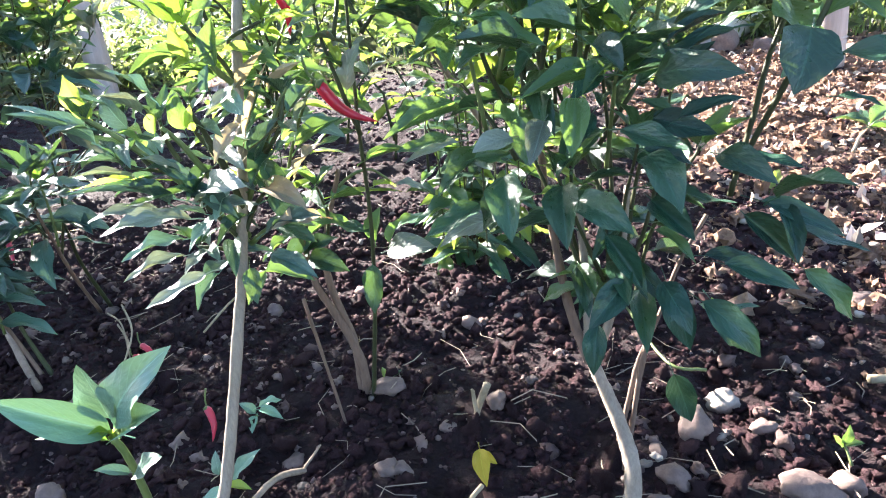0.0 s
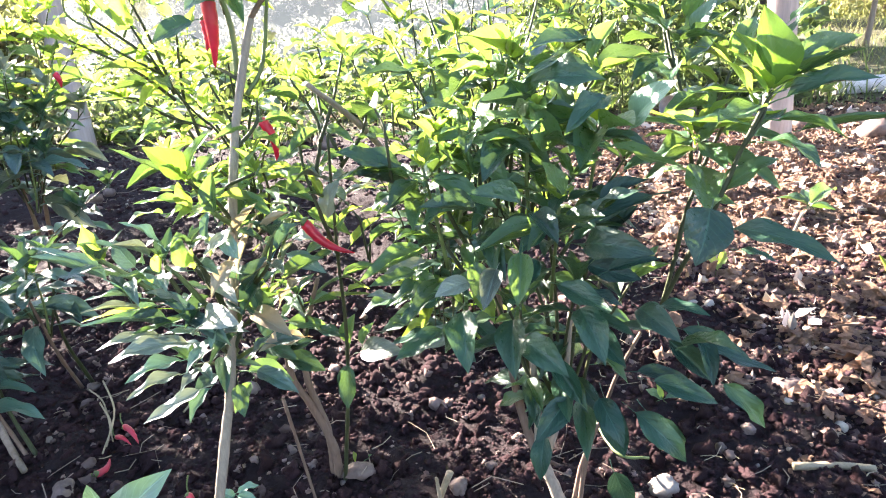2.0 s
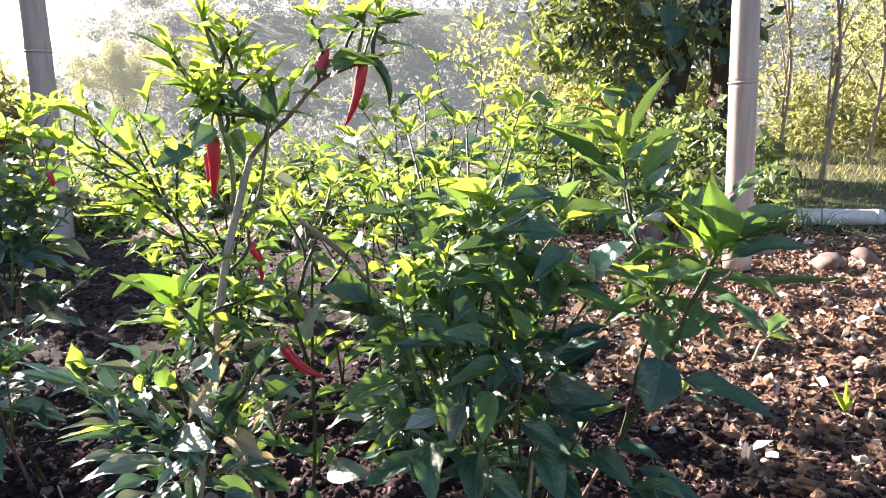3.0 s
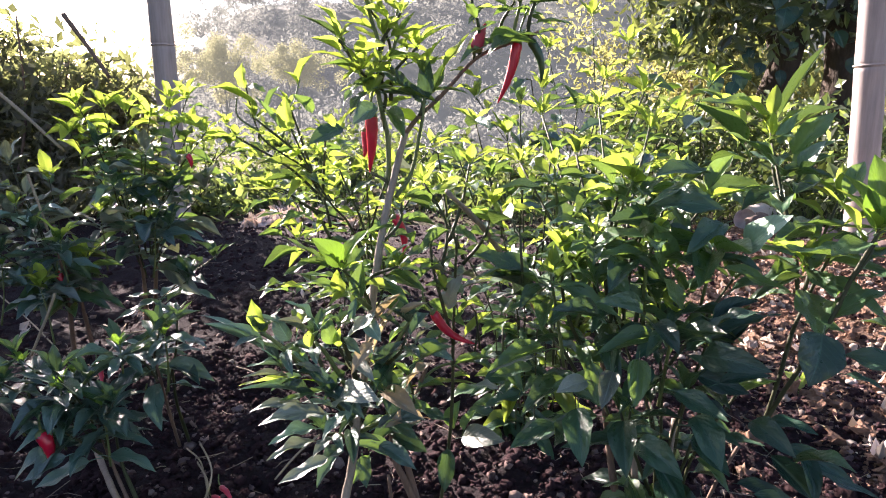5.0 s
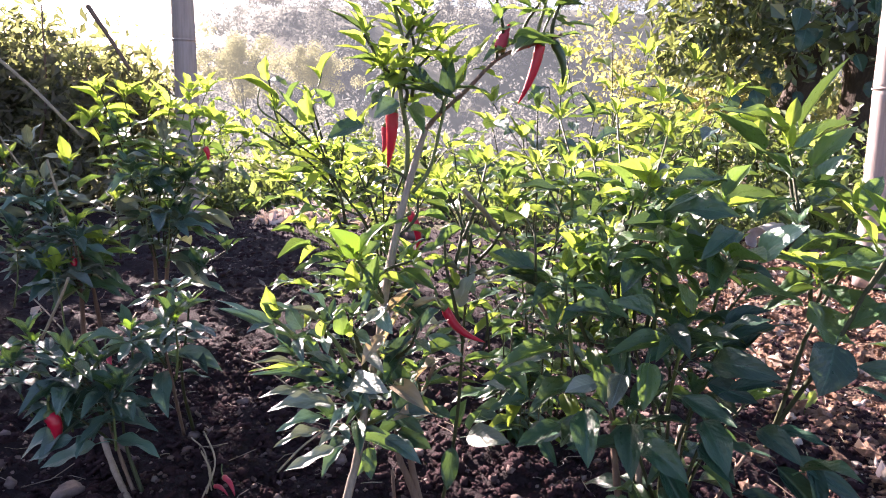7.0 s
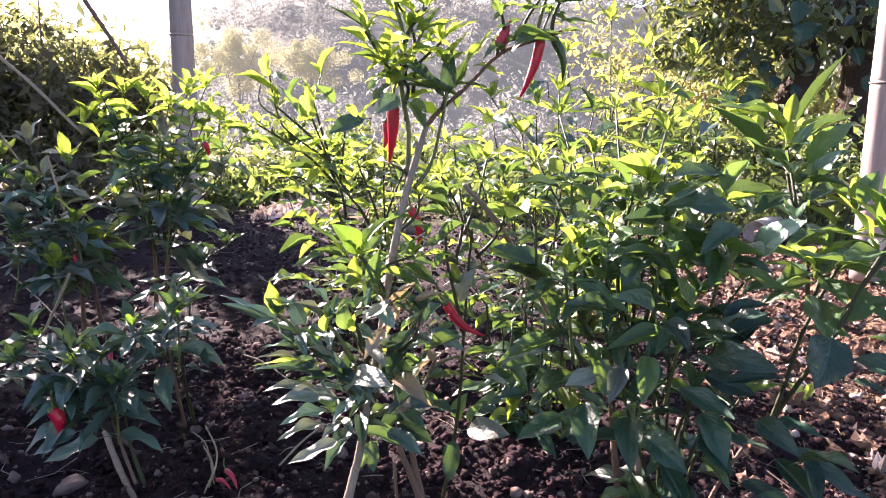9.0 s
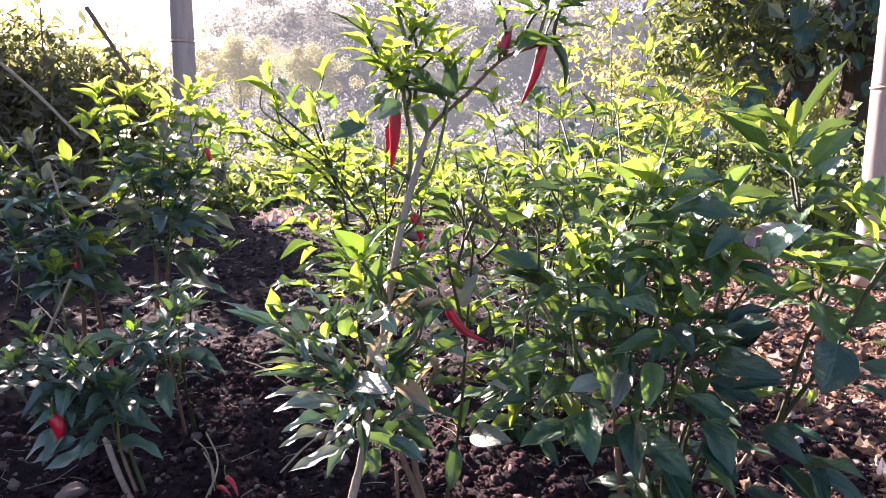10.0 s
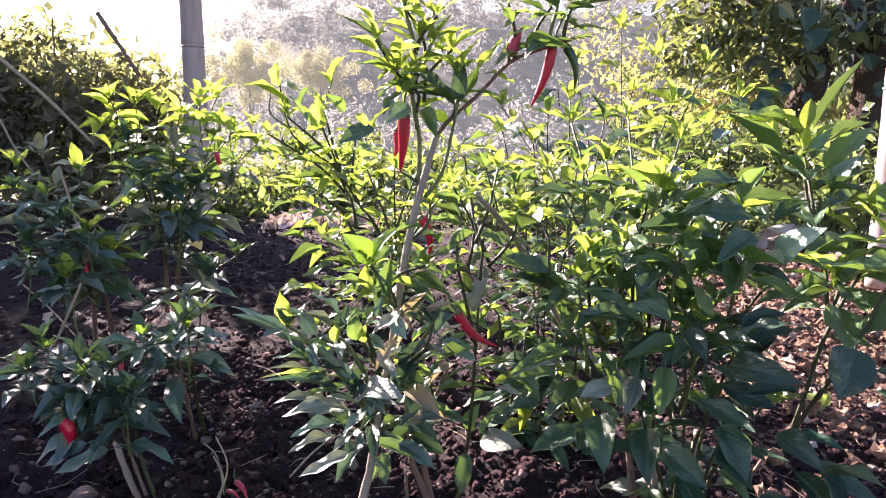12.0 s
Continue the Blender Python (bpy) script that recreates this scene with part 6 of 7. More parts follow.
def hedge_bush(at, box, clumps, twigs, seed, label):
    """A hedge section: leaf clumps through a box (half width, half depth, height) on bare branches."""
    g = random.Random(seed)
    ob = thing("hedge", label, "hedge", "hedge along the bed", at)
    for k in range(2):
        cl = [((c[0], c[1], c[2] * (1.10 - 0.06 * (c[0] / box[0] + 1) + 0.12 * math.sin(c[0] * 4))), r) for c, r in clump_row(g, clumps, -box[0], box[0], -box[1], box[1], 0.1, box[2] - 0.2, 0.16, 0.34)]
        part("foliage", leaf_cloud("foliage", cl, 150, 0.070, L_HEDGE, seed + k), ob)
    for k in range(twigs):
        b = Vector((g.uniform(-box[0], box[0] * 0.55), g.uniform(-box[1], box[1]), 0))
        t = b + Vector((g.uniform(-0.4, 0.4), g.uniform(-0.3, 0.3), box[2] * g.uniform(0.6, 0.98)))
        v, f = tube(smooth_path([b, b.lerp(t, 0.5) + Vector((0.08, 0, 0)), t]), [0.012 - 0.0008 * i for i in range(11)], 6, 0.1, k)
        part("branch", mesh_of("branch", v, f, M_BROWN), ob)
    return ob


hedge_bush((-3.55, 3.85, 0), (1.25, 0.32, 1.15), 90, 34, 46, "dark tangled hedge with sunlit top leaves")
# second hedge is added out of view, only to block sun from low plants
hedge_bush((-4.3, 3.30, 0), (0.55, 1.05, 2.0), 150, 12, 56, "unseen tall hedge added to shade the bed")


def tree(at, trunk, limbs, clumps, per, size, leaf_material, seed, label, bark=None):
    ob = thing("tree", label, "tree", "", at)
    v, f = tube(smooth_path(trunk[0]), [trunk[1] + (trunk[2] - trunk[1]) * i / (5 * (len(trunk[0]) - 1)) for i in range(5 * (len(trunk[0]) - 1) + 1)], 12, 0.08, seed)
    part("trunk", mesh_of("trunk", v, f, bark or M_TRUNK), ob)
    for k, (a, b, r) in enumerate(limbs):
        a, b = Vector(a), Vector(b)
        path = smooth_path([a, a.lerp(b, 0.5) + Vector((0, 0, 0.12 * (b - a).length)), b])
        v, f = tube(path, [r * (1 - 0.07 * i) for i in range(len(path))], 7, 0.1, seed + k)
        part("limb", mesh_of("limb", v, f, bark or M_TRUNK), ob)
    if clumps:
        part("crown", leaf_cloud("crown", clumps, per, size, leaf_material, seed, 0.9, 0.7), ob)
    return ob


tree_rng = random.Random(50)
TREE_AT = (3.2, 7.0, 0)
tree_clumps = [((tree_rng.uniform(-1.9, -0.2), tree_rng.uniform(-0.7, 1.0), tree_rng.uniform(1.0, 3.4)), tree_rng.uniform(0.2, 0.45)) for _ in range(62)]
tree_clumps += [((tree_rng.uniform(-3.0, 1.6), tree_rng.uniform(-1.0, 1.3), tree_rng.uniform(2.9, 5.2)), tree_rng.uniform(0.35, 0.7)) for _ in range(70)]
big_tree = tree(TREE_AT, ([(0, 0, -0.1), (0.05, 0, 1.2), (-0.05, 0.08, 2.5), (0.08, 0, 4.4)], 0.22, 0.14),
     [((0, 0, 1.6), (-1.3, -0.15, 2.2), 0.045), ((0, 0, 2.2), (-1.6, 0.45, 3.1), 0.06), ((0, 0, 2.8), (1.3, 0.3, 4.1), 0.06), ((0, 0, 3.2), (-1.2, -0.45, 4.6), 0.05), ((0, 0, 1.3), (-0.9, 0.3, 1.5), 0.03), ((-0.78, 0, -0.1), (-0.15, 0, 2.1), 0.20), ((-0.55, 0, 0.9), (-1.1, 0.1, 2.4), 0.07)],
     tree_clumps, 90, 0.135, L_TREE, 51, "dark tree with thick trunk and hanging shaded leaves")
for k in range(17):   # large round leaves of the climber on the trunk
    q = Vector((TREE_AT[0] + tree_rng.uniform(-1.5, -0.1), TREE_AT[1] + tree_rng.uniform(-0.95, -0.45), tree_rng.uniform(0.75, 1.9)))
    leaf(big_tree, q, q + Vector((tree_rng.uniform(-0.07, 0.07), -0.03, -tree_rng.uniform(0.10, 0.19))), tree_rng.uniform(0.7, 0.95), tree_rng.uniform(0.5, 0.9), tree_rng.choice("kkd"))


def sapling(at, tall, seed, label):
    r = random.Random(seed)
    stem = [(0, 0, -0.1), (0.05, 0, tall * 0.4), (-0.08, 0.05, tall * 0.75), (-0.02, 0, tall)]
    limbs, clumps = [], []
    for k in range(9):
        z = tall * (0.2 + 0.08 * k)
        e = (r.uniform(-0.9, 0.9), r.uniform(-0.5, 0.5), z + r.uniform(0.4, 1.0))
        limbs.append(((0, 0, z), e, 0.015))
        clumps += [((e[0] * s + r.uniform(-0.2, 0.2), e[1] * s + r.uniform(-0.2, 0.2), z + (e[2] - z) * s + r.uniform(-0.1, 0.2)), 0.3) for s in (0.6, 0.9, 1.1)]
    return tree(at, (stem, 0.026, 0.010), limbs, clumps, 40, 0.06, L_SHRUB, seed, label, M_TWIG)


sapling((4.024, 6.500, -0.046), 3.0, 61, "thin bare-stemmed sapling with sparse yellow leaves")
sapling((5.491, 8.000, 0.134), 3.0, 62, "forked sapling with sparse pale leaves")
sapling((4.921, 9.000, -0.005), 3.2, 63, "slim sapling among yellow shrubs")


def shrub(at, r, seed, material, label, per=260, size=0.10):
    g = random.Random(seed)
    ob = thing("shrub", label, "shrub", "shrubs on the slope", at)
    cl = [((g.gauss(0, r * 0.5), g.gauss(0, r * 0.4), abs(g.gauss(r * 0.5, r * 0.45))), r * g.uniform(0.2, 0.45)) for _ in range(16)]
    part("foliage", leaf_cloud("foliage", cl, per, size, material, seed), ob)
    for k in range(6):
        e = Vector((g.uniform(-r, r) * 0.6, g.uniform(-r, r) * 0.5, r * g.uniform(0.7, 1.3)))
        path = smooth_path([(0, 0, -0.1), e * 0.5 + Vector((0, 0, 0.1)), e])
        v, f = tube(path, [0.02 - 0.0013 * i for i in range(len(path))], 6, 0.1, k)
        part("branch", mesh_of("branch", v, f, M_TWIG), ob)
    return ob


shrub_rng = random.Random(70)
for k in range(16):
    sx, sy = shrub_rng.uniform(2.8, 13), shrub_rng.uniform(8.5, 15)
    shrub((sx, sy, float(land(np.array([sx]), np.array([sy]))[0])), shrub_rng.uniform(0.8, 1.7), 71 + k, L_SHRUB, "sunlit yellowish shrub on the slope")

# ---- far wooded hillside ----
wood_rng = np.random.default_rng(80)
trees = []
for k in range(700):
    ty = 38 + 85 * wood_rng.random() ** 1.2 if k < 560 else wood_rng.uniform(98, 126)
    tx = ty * wood_rng.uniform(-0.95, 0.75)
    tz, tr = float(land(np.array([tx]), np.array([ty]))[0]), wood_rng.uniform(1.5, 3.6)
    trees += [((tx + wood_rng.normal(0, 0.5) * tr, ty + wood_rng.normal(0, 0.5) * tr, tz + tr * wood_rng.uniform(0.4, 1.5)), tr * wood_rng.uniform(0.3, 0.6)) for _ in range(5)]
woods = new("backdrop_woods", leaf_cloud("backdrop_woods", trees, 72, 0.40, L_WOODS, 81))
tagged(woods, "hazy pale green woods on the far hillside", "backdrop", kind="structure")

def far_tree(at, wide, high, seed):
    g = random.Random(seed)
    x, y, z = at
    base = float(land(np.array([x]), np.array([y]))[0])
    cl = [((g.gauss(0, wide * 0.5), g.gauss(0, wide * 0.4), z - base + high * g.gauss(-0.8, 0.9)), g.uniform(0.35, 0.7)) for k in range(46)]
    path = [(0, 0, 0), (0.1, 0, (z - base) * 0.5), (0, 0.1, z - base)]
    # bark borrows the hillside material with its painted haze
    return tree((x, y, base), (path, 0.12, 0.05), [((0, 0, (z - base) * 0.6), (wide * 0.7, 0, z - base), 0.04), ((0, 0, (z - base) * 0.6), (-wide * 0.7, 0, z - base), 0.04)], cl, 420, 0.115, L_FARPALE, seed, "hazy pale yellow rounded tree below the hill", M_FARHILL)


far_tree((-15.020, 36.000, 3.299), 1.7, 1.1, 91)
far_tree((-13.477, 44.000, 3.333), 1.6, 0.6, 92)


# ---- sticks, twigs, straw and litter ----
def stick(pts, r0, r1, material, label, name="stick", group="dry sticks in the bed"):
    path = smooth_path(pts)
    n = len(path) - 1
    v, f = tube(path, [r0 + (r1 - r0) * i / n for i in range(n + 1)], 7, 0.14, len(label))
    ob = new(name, mesh_of(name, v, f, material))
    return tagged(ob, label, "stick", group)


def stick3(a, b, c, r0, r1, material, label):
    return stick([a, b, c], r0, r1, material, label)


stick3((-0.102, 0.700, 0.585), (-0.049, 0.800, 0.507), (0.060, 1.000, 0.288), 0.003, 0.0045, M_BARK, "grey-brown cane leaning through the plants")
stick3((-0.176, 0.700, 0.217), (-0.173, 0.730, 0.117), (-0.164, 0.750, 0.000), 0.0024, 0.0018, M_BROWN, "thin reddish dry twig stuck in the soil")
stick3((-1.580, 1.750, 0.806), (-1.381, 1.700, 0.679), (-1.209, 1.650, 0.554), 0.0052, 0.0042, M_STRAW, "long pale cane leaning across shaded plants")
stick3((-1.358, 1.500, 0.619), (-1.326, 1.500, 0.551), (-1.281, 1.500, 0.486), 0.003, 0.002, M_STRAW, "short pale cane among the leaves")
stick3((-2.312, 3.400, 1.117), (-2.210, 3.400, 0.972), (-2.094, 3.400, 0.797), 0.012, 0.010, M_BROWN, "bare dark branch leaning on the hedge")
stick3((-0.960, 1.200, 0.294), (-0.986, 1.200, 0.240), (-1.032, 1.200, 0.154), 0.003, 0.003, M_STRAW, "thin pale straw among shaded plants")
stick3((-1.135, 1.400, 0.518), (-1.118, 1.400, 0.452), (-1.102, 1.400, 0.385), 0.003, 0.003, M_STRAW, "thin pale stem among shaded leaves")
stick3((0.019, 0.747, 0.060), (0.004, 0.745, 0.020), (-0.001, 0.715, 0.000), 0.005, 0.004, M_STRAW, "pale forked dry twig standing in soil")
stick3((0.004, 0.733, 0.020), (0.001, 0.739, 0.050), (0.000, 0.737, 0.060), 0.003, 0.002, M_STRAW, "pale side prong of a dry twig")
stick3((-0.608, 1.047, 0.020), (-0.549, 0.967, 0.020), (-0.535, 0.901, 0.010), 0.0018, 0.0014, M_STRAW, "curled dry straw on the soil")
stick3((-0.652, 1.101, 0.010), (-0.593, 1.036, 0.020), (-0.532, 0.932, 0.010), 0.0016, 0.0012, M_STRAW, "curled dry straw on the soil")
stick3((-0.807, 1.051, 0.020), (-0.719, 0.951, 0.010), (-0.641, 0.867, 0.010), 0.006, 0.005, M_TWIG, "grey dry twig lying on the soil")
stick3((-0.259, 0.575, 0.020), (-0.227, 0.636, 0.025), (-0.201, 0.666, 0.010), 0.0042, 0.0035, M_TWIG, "bent dry root arching over the soil")
stick3((-0.204, 0.664, 0.010), (-0.193, 0.677, 0.020), (-0.183, 0.686, 0.030), 0.002, 0.001, M_TWIG, "thin dry root tip over the soil")
stick3((-0.062, 0.529, 0.010), (-0.027, 0.576, 0.012), (0.006, 0.617, 0.020), 0.0032, 0.0028, M_STRAW, "pale dry twig lying on the soil")
stick3((-0.067, 0.537, 0.010), (-0.062, 0.561, 0.020), (-0.053, 0.586, 0.030), 0.003, 0.002, M_TWIG, "short brown stub standing in the soil")
stick3((-0.346, 0.559, 0.060), (-0.329, 0.536, 0.050), (-0.294, 0.524, 0.030), 0.005, 0.006, M_STRAW, "pale dry husk lying on the soil")
stick3((0.506, 0.783, 0.010), (0.561, 0.780, 0.010), (0.614, 0.769, 0.010), 0.006, 0.005, M_STRAW, "pale dry stalk lying on sunlit soil")
stick3((0.595, 1.656, 0.020), (0.539, 1.567, 0.010), (0.602, 1.589, 0.010), 0.003, 0.003, M_STRAW, "pale dry stalk on sunlit soil")
stick3((0.972, 1.715, 0.020), (1.067, 1.855, 0.020), (1.207, 2.016, 0.010), 0.004, 0.003, M_STRAW, "pale dry stalk on sunlit soil")
stick3((-0.640, 1.131, 0.010), (-0.554, 0.996, 0.030), (-0.528, 0.905, 0.020), 0.0018, 0.0014, M_STRAW, "looped dry straw on dark soil")
stick3((-0.435, 0.993, 0.020), (-0.416, 1.066, 0.030), (-0.389, 1.126, 0.040), 0.002, 0.002, M_STRAW, "thin pale straw on dark soil")
stick3((0.246, 0.989, 0.020), (0.250, 0.789, 0.050), (0.298, 0.780, 0.040), 0.002, 0.002, M_GREENSTEM, "thin green trailing stem over the soil")
stone((0.318, 0.772, 0.000), (0.0215, 0.0190), 11, "pale rounded stone with a hollow, beside the bush", 0.8, material=M_PALESTONE)
stone((0.254, 0.692, 0.000), (0.0235, 0.0190), 12, "pinkish stone standing in soil under the bush", 0.9)
# darker stone colour stands in for the shadow on this one
stone((0.346, 0.590, 0.000), (0.0345, 0.0205), 61, "long buff stone on dark soil", 0.55)
stone((0.388, 0.604, 0.000), (0.0190, 0.0160), 62, "tan stone touching the long buff stone", 0.8)
stone((0.186, 0.578, 0.000), (0.0165, 0.0150), 63, STONE_LABEL, 0.8)
stone((0.126, 0.525, 0.000), (0.0160, 0.0140), 64, "pale crumbly stone at the foot of the stem", 0.8, material=M_PALESTONE)
stone((0.193, 0.520, 0.000), (0.0150, 0.0130), 65, STONE_LABEL, 0.8)
stone((-0.135, 0.552, 0.000), (0.0195, 0.0170), 66, "grey-brown stone sunk in dark soil", 0.6)
stone((-0.224, 0.699, 0.000), (0.0150, 0.0125), 67, STONE_LABEL, 0.7)
stone((-0.495, 0.641, 0.000), (0.0160, 0.0140), 68, STONE_LABEL, 0.8)
stone((0.662, 0.963, 0.000), (0.0205, 0.0150), 69, "white stone on sunlit soil", 0.6, material=M_PALESTONE)
stone((0.425, 0.836, 0.000), (0.0090, 0.0080), 70, STONE_LABEL, 0.8)
stone((0.205, 0.661, 0.000), (0.0125, 0.0070), 71, "flat white chip of stone", 0.35, material=M_PALESTONE)
stone((0.520, 0.697, 0.000), (0.0110, 0.0090), 72, STONE_LABEL, 0.8)
stone((-0.545, 0.805, 0.000), (0.0200, 0.0170), 73, "dark brown stone in shaded soil", 0.7)
stone((-0.101, 0.654, 0.000), (0.0131, 0.0115), 13, STONE_LABEL, 0.8)
stone((-0.086, 0.653, 0.000), (0.0115, 0.0115), 14, STONE_LABEL, 0.9)
stone((0.337, 0.694, 0.000), (0.0180, 0.0107), 15, STONE_LABEL, 0.5)
stone((0.211, 0.619, 0.000), (0.0189, 0.0148), 16, STONE_LABEL, 0.6)
stone((-0.348, 1.101, 0.000), (0.0164, 0.0148), 18, STONE_LABEL, 0.9)
stone((-0.187, 0.832, 0.000), (0.0082, 0.0074), 19, STONE_LABEL, 0.8)
stone((0.078, 0.810, 0.000), (0.0098, 0.0082), 20, STONE_LABEL, 0.8)
stone((0.446, 1.000, 0.000), (0.0180, 0.0115), 21, STONE_LABEL, 0.35)
stone((0.604, 0.985, 0.000), (0.0213, 0.0131), 22, STONE_LABEL, 0.4)
stone((0.208, 0.668, 0.000), (0.0148, 0.0082), 23, STONE_LABEL, 0.35)
stone((-0.115, 0.806, 0.000), (0.0197, 0.0131), 24, STONE_LABEL, 0.6)
stone((0.477, 0.868, 0.000), (0.0115, 0.0098), 25, STONE_LABEL, 0.7)
stone((-0.033, 0.723, 0.000), (0.0098, 0.0082), 26, STONE_LABEL, 0.7)
stone((0.029, 0.763, 0.000), (0.0164, 0.0123), 27, STONE_LABEL, 0.7)
stone((0.478, 0.870, 0.000), (0.0123, 0.0107), 29, STONE_LABEL, 0.8)
stone((-1.312, 2.517, 0.000), (0.0328, 0.0246), 30, STONE_LABEL, 0.7)
stone((0.589, 0.979, 0.000), (0.0180, 0.0131), 31, STONE_LABEL, 0.5)
stone((-0.772, 0.893, 0.000), (0.0246, 0.0180), 32, STONE_LABEL, 0.5)
stone((-0.886, 0.904, 0.000), (0.0131, 0.0098), 33, STONE_LABEL, 0.8)
stone((-0.660, 1.134, 0.000), (0.0131, 0.0115), 34, STONE_LABEL, 0.8)
stone((-0.622, 1.293, 0.000), (0.0148, 0.0115), 35, STONE_LABEL, 0.7)
stone((-1.301, 2.615, 0.000), (0.0246, 0.0197), 36, STONE_LABEL, 0.8)

stone((-1.677, 1.999, 0.000), (0.022, 0.018), 41, STONE_LABEL, 0.7)
stone((-1.382, 1.770, 0.000), (0.017, 0.014), 42, STONE_LABEL, 0.8)
stone((-1.119, 1.641, 0.000), (0.020, 0.014), 43, STONE_LABEL, 0.6)
stone((-1.061, 1.727, 0.000), (0.014, 0.011), 44, STONE_LABEL, 0.7)
stick3((-1.783, 2.050, 0.020), (-1.472, 1.774, 0.030), (-1.252, 1.589, 0.010), 0.0025, 0.002, M_STRAW, "pale dry stalk under the shaded plant")
stick3((-1.234, 1.778, 0.020), (-1.110, 1.692, 0.030), (-1.072, 1.781, 0.010), 0.002, 0.0016, M_STRAW, "pale dry stalk under the shaded plant")
stick3((-1.066, 1.455, 0.010), (-1.050, 1.521, 0.050), (-1.068, 1.623, 0.080), 0.003, 0.002, M_TWIG, "grey dry twig leaning under the shaded plant")
stick3((-0.741, 1.528, 0.010), (-0.647, 1.463, 0.020), (-0.546, 1.383, 0.010), 0.002, 0.0016, M_TWIG, "thin dry twig between the rows")


# ---- seedlings and weeds in the bed ----
seed1 = thing("seedling", "leafy teal-green seedling with yellow heart in dark soil", "seedling", "seedlings")
branch(seed1, "stem", [(-0.276, 0.500, 0.024), (-0.272, 0.490, 0.076), (-0.268, 0.465, 0.202), (-0.269, 0.455, 0.234)], .0040, .0028, M_GREENSTEM)
leaf(seed1, (-0.269, 0.455, 0.239), (-0.336, 0.435, 0.287), .36, .55, "s")
leaf(seed1, (-0.266, 0.455, 0.252), (-0.270, 0.445, 0.306), .60, .75, "s")
leaf(seed1, (-0.261, 0.455, 0.251), (-0.199, 0.445, 0.317), .44, .75, "s")
leaf(seed1, (-0.261, 0.455, 0.238), (-0.214, 0.435, 0.271), .52, .50, "s")
leaf(seed1, (-0.273, 0.455, 0.232), (-0.313, 0.435, 0.251), .30, .15, "g")
leaf(seed1, (-0.262, 0.460, 0.246), (-0.240, 0.475, 0.285), .40, .70, "s")
leaf(seed1, (-0.266, 0.452, 0.240), (-0.263, 0.436, 0.250), .55, .50, "y")
leaf(seed1, (-0.266, 0.452, 0.240), (-0.252, 0.440, 0.247), .55, .50, "y")
leaf(seed1, (-0.268, 0.452, 0.240), (-0.276, 0.440, 0.249), .55, .50, "y")
leaf(seed1, (-0.261, 0.455, 0.198), (-0.226, 0.440, 0.226), .46, .50, "s")
leaf(seed1, (-0.264, 0.455, 0.200), (-0.285, 0.445, 0.212), .40, .40, "s")
leaf(seed1, (-0.263, 0.470, 0.141), (-0.344, 0.440, 0.146), .20, .3, "s")
leaf(seed1, (-0.291, 0.460, 0.108), (-0.315, 0.440, 0.139), .3, .4, "s")
seed2 = thing("seedling", "pale small seedling beside the tall stem", "seedling", "seedlings")
branch(seed2, "stem", [(-0.285, 0.749, 0.000), (-0.278, 0.750, 0.030)], .002, .0016, M_GREENSTEM)
leaf(seed2, (-0.279, 0.750, 0.033), (-0.298, 0.750, 0.050), .55, .5, "s")
leaf(seed2, (-0.273, 0.750, 0.038), (-0.241, 0.740, 0.029), .42, .4, "s")
leaf(seed2, (-0.273, 0.750, 0.043), (-0.248, 0.770, 0.037), .42, .3, "s")
leaf(seed2, (-0.279, 0.750, 0.029), (-0.281, 0.730, 0.017), .6, .7, "s")
seed3 = thing("seedling", "teal-green seedling at the foot of the tall stem", "seedling", "seedlings")
branch(seed3, "stem", [(-0.280, 0.600, 0.022), (-0.268, 0.600, 0.051)], .002, .0016, M_GREENSTEM)
leaf(seed3, (-0.268, 0.600, 0.051), (-0.297, 0.580, 0.020), .42, .5, "s")
leaf(seed3, (-0.269, 0.600, 0.067), (-0.272, 0.610, 0.091), .5, .6, "s")
leaf(seed3, (-0.257, 0.600, 0.061), (-0.224, 0.610, 0.090), .36, .5, "s")
leaf(seed3, (-0.262, 0.600, 0.050), (-0.234, 0.590, 0.054), .4, .3, "y")
leaf(seed3, (-0.288, 0.585, 0.046), (-0.289, 0.570, 0.027), .42, .7, "s")
leaf(seed3, (-0.296, 0.570, 0.029), (-0.299, 0.550, 0.000), .4, .8, "s")
seed4 = thing("seedling", "tiny seedling on stony soil", "seedling", "seedlings")
branch(seed4, "stem", [(0.413, 0.641, 0.000), (0.412, 0.660, 0.015)], .0018, .0012, M_GREENSTEM)
leaf(seed4, (0.412, 0.660, 0.015), (0.414, 0.660, 0.041), .5, .6, "m")
leaf(seed4, (0.414, 0.660, 0.011), (0.435, 0.660, 0.014), .4, .4, "m")
leaf(seed4, (0.412, 0.660, 0.011), (0.398, 0.660, 0.028), .4, .4, "m")
seed5 = thing("seedling", "tiny bright seedling by the brown stem", "seedling", "seedlings")
leaf(seed5, (-0.115, 0.828, 0.020), (-0.097, 0.835, 0.030), .5, .4, "m")
leaf(seed5, (-0.118, 0.828, 0.020), (-0.126, 0.845, 0.030), .4, .5, "y")
weed1 = thing("weed", "small yellow-green weed on sunlit soil", "weed", "weeds on the soil")
leaf(weed1, (0.674, 1.481, 0.020), (0.667, 1.577, 0.030), .3, .3, "y")
leaf(weed1, (0.679, 1.492, 0.020), (0.719, 1.554, 0.040), .3, .5, "y")
leaf(weed1, (0.683, 1.497, 0.010), (0.661, 1.456, 0.010), .3, .5, "y")
weed2 = thing("weed", "flat pale weed spreading on sunlit soil", "weed", "weeds on the soil")
leaf(weed2, (1.109, 1.904, 0.030), (1.038, 1.963, 0.040), .4, .2, "m")
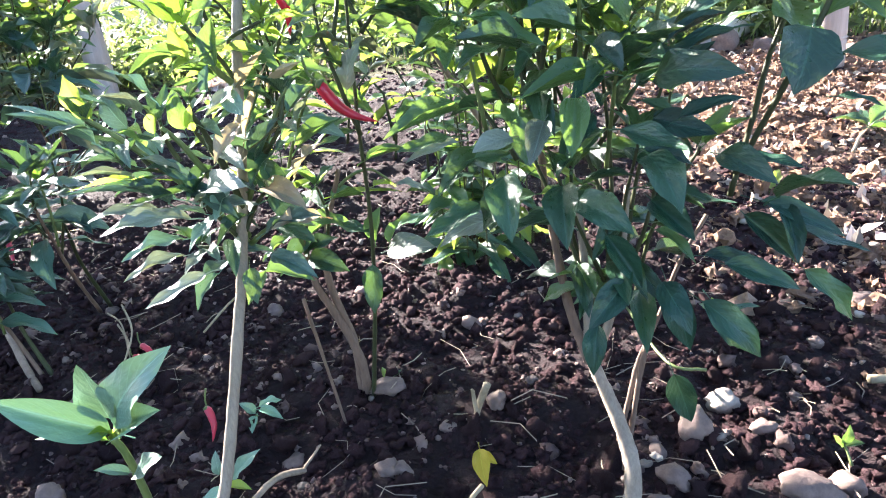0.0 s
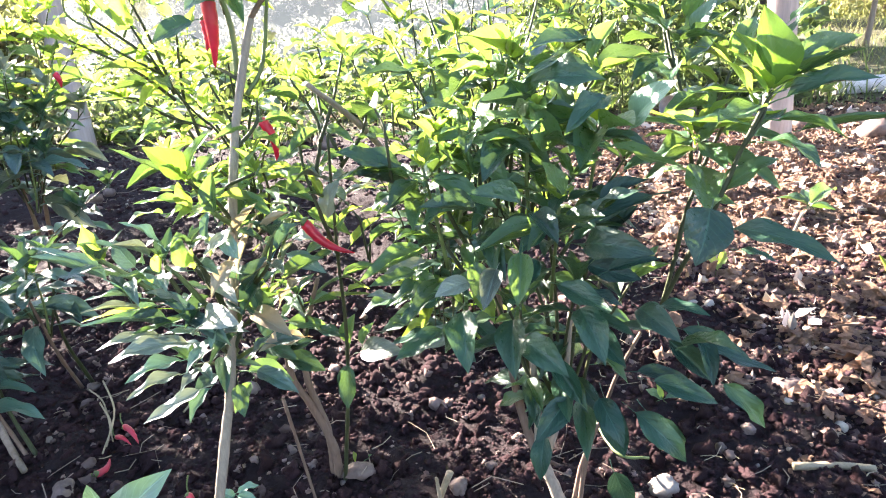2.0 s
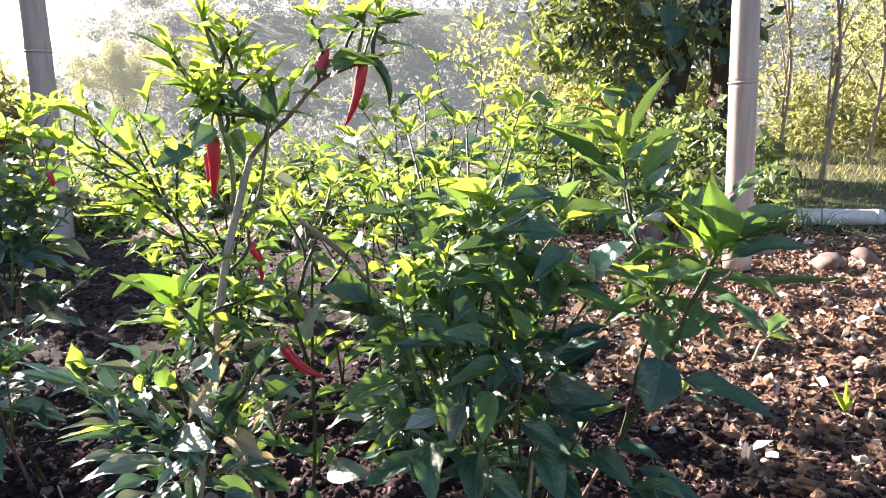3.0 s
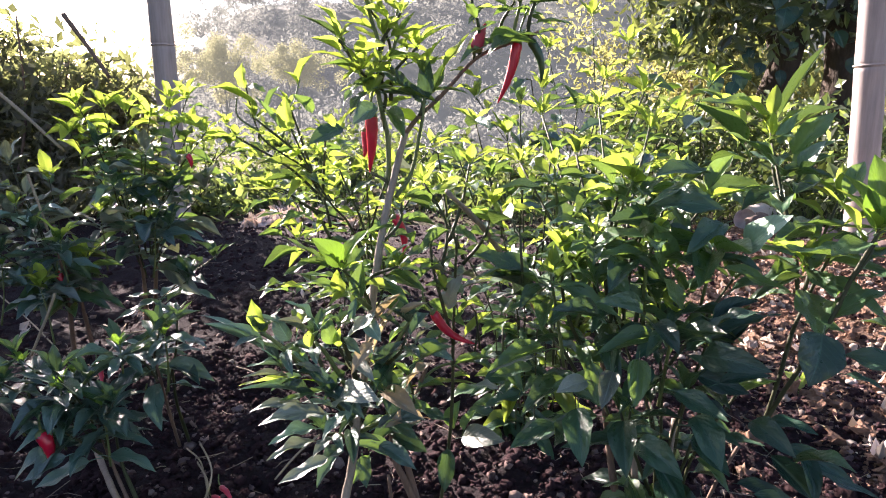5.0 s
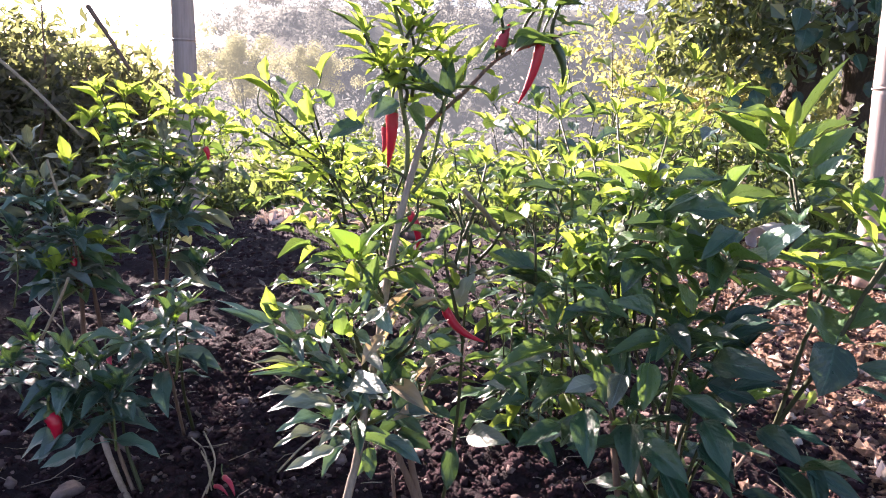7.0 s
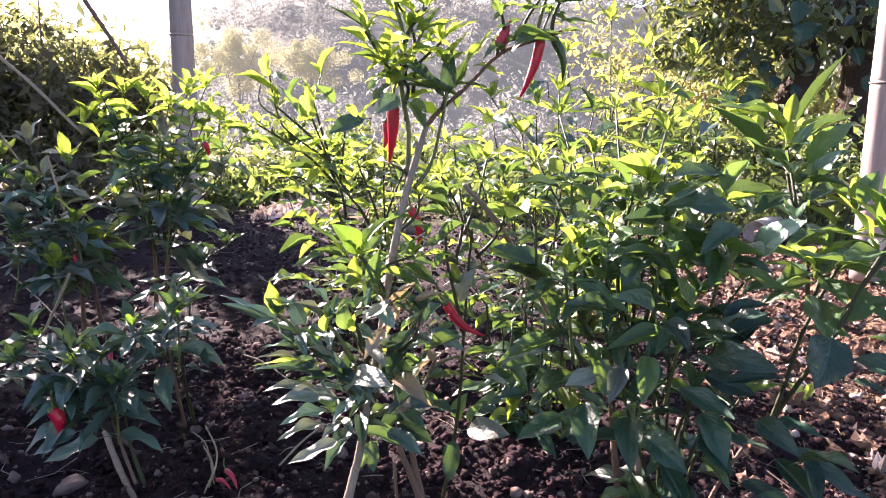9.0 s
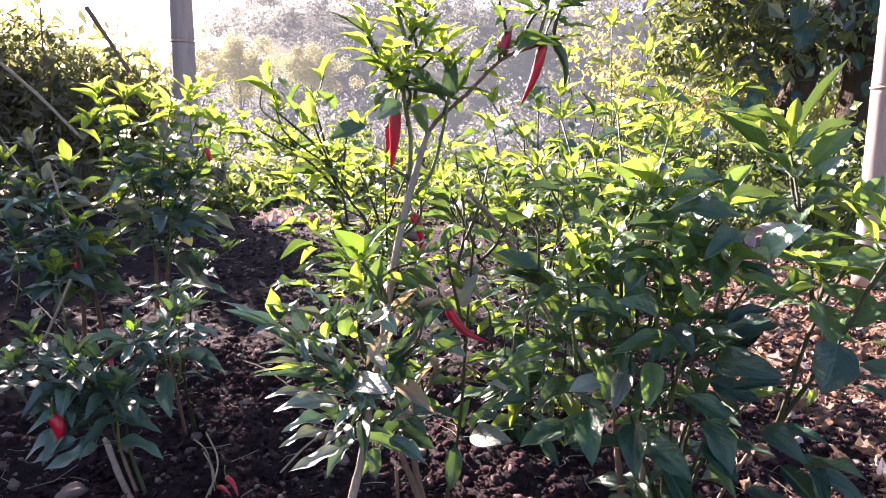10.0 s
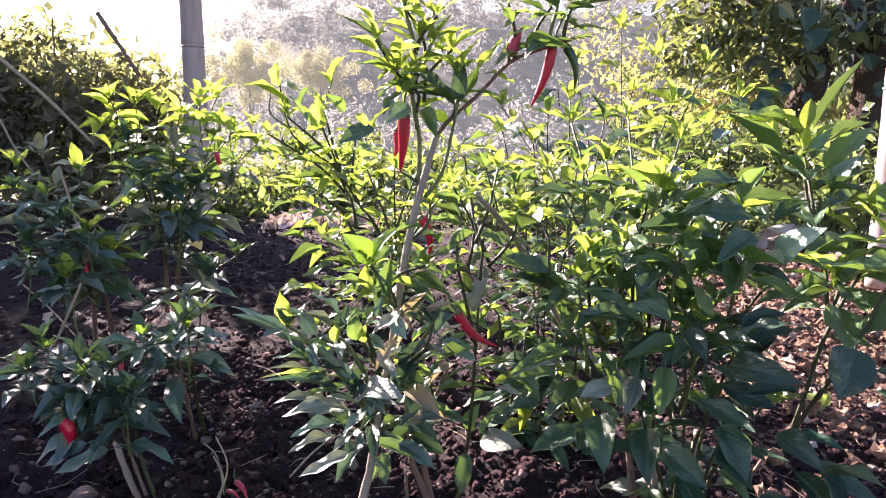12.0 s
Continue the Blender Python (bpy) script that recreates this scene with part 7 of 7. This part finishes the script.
leaf(weed2, (1.122, 1.919, 0.030), (1.247, 2.010, 0.040), .4, .3, "m")
leaf(weed2, (1.105, 1.887, 0.030), (1.160, 1.846, 0.030), .4, .2, "m")
leaf(weed2, (1.124, 1.931, 0.030), (1.145, 2.015, 0.050), .4, .5, "m")
weed3 = thing("weed", "upright yellow weed on sunlit soil", "weed", "weeds on the soil")
leaf(weed3, (1.042, 1.411, 0.010), (1.052, 1.433, 0.080), .22, .6, "y")
leaf(weed3, (1.042, 1.411, 0.010), (1.019, 1.431, 0.060), .25, .6, "y")
leaf(weed3, (1.042, 1.411, 0.010), (1.059, 1.401, 0.050), .25, .5, "y")
weed4 = thing("weed", "small weed with yellow heart under the bush", "weed", "weeds on the soil")
leaf(weed4, (0.368, 0.937, 0.030), (0.350, 0.970, 0.030), .4, .4, "m")
leaf(weed4, (0.373, 0.940, 0.030), (0.436, 0.951, 0.030), .25, .2, "m")
leaf(weed4, (0.369, 0.941, 0.030), (0.362, 0.952, 0.050), .45, .6, "y")
drop1 = thing("fallen_leaf", "yellow withered leaf on dark soil", "leaf", "fallen leaves")
leaf(drop1, (0.005, 0.664, 0.030), (0.011, 0.625, 0.010), .5, .7, "o")
leaf(drop1, (0.006, 0.659, 0.030), (0.024, 0.649, 0.020), .5, .5, "o")


def fallen_pod(a, b, r, label):
    ob = thing("fallen_chili", label, "chili", "fallen chili pods")
    return chili(ob, a, b, r * 0.8, M_OLDRED, 0.15, "pod")


fallen_pod((-0.337, 0.744, 0.050), (-0.329, 0.721, 0.015), 0.006, "slim red chili pod leaning on the soil")
fallen_pod((-0.519, 0.846, 0.012), (-0.515, 0.884, 0.012), 0.007, "red chili pod fallen on the soil")
fallen_pod((-0.530, 0.941, 0.012), (-0.495, 0.917, 0.012), 0.005, "thin red chili pod fallen on the soil")
fallen_pod((-1.025, 1.410, 0.050), (-0.981, 1.351, 0.012), 0.009, "fat red chili pod near the shaded plant")
fallen_pod((-0.515, 0.945, 0.030), (-0.485, 0.921, 0.010), 0.006, "red chili pod on dark soil")


def straw_litter(name, label, count, box, ln, seed, material):
    g = np.random.default_rng(seed)
    x, y = g.uniform(box[0], box[1], count), box[2] + (box[3] - box[2]) * g.random(count) ** 1.3
    z = height(x, y) + g.uniform(0.004, 0.014, count)
    a, h, w = g.uniform(0, 6.28, count), (0.2 + 1.1 * g.random(count) ** 2) * ln * 0.5, g.uniform(0.0003, 0.0010, count)
    px, py, tilt, c = np.cos(a), np.sin(a), g.normal(0, 0.2, count), g.normal(0, 0.45, count)
    pts = []
    for s in (-1, 0, 1):
        ex, ey, ez = x + px * h * s - py * c * h * s * s, y + py * h * s + px * c * h * s * s, np.maximum(z + tilt * h * s, height(x + px * h * s, y + py * h * s) + 0.003)
        pts += [np.stack([ex - py * w, ey + px * w, ez], -1), np.stack([ex, ey, ez + w * 1.4], -1), np.stack([ex + py * w, ey - px * w, ez], -1)]
    v = np.stack(pts, 1).reshape(-1, 3)
    k = np.arange(count)[:, None] * 9
    f = np.concatenate([k + np.array(q) for q in ((0, 1, 4, 3), (1, 2, 5, 4), (3, 4, 7, 6), (4, 5, 8, 7))])
    ob = new(name, fast_mesh(name, v, f, material))
    return tagged(ob, label, "litter", kind="stuff")


straw_litter("straw_litter", "broken dry straw on the sunlit soil", 750, (0.4, 2.2, 0.7, 3.2), 0.05, 93, M_STRAW)
straw_litter("straw_litter", "scattered bits of dry straw and roots on soil", 230, (-1.4, 1.9, 0.45, 3.3), 0.05, 91, M_STRAW)
straw_litter("root_litter", "fine brown roots and stalks on soil", 900, (-1.4, 1.9, 0.45, 3.3), 0.07, 92, M_TWIG)
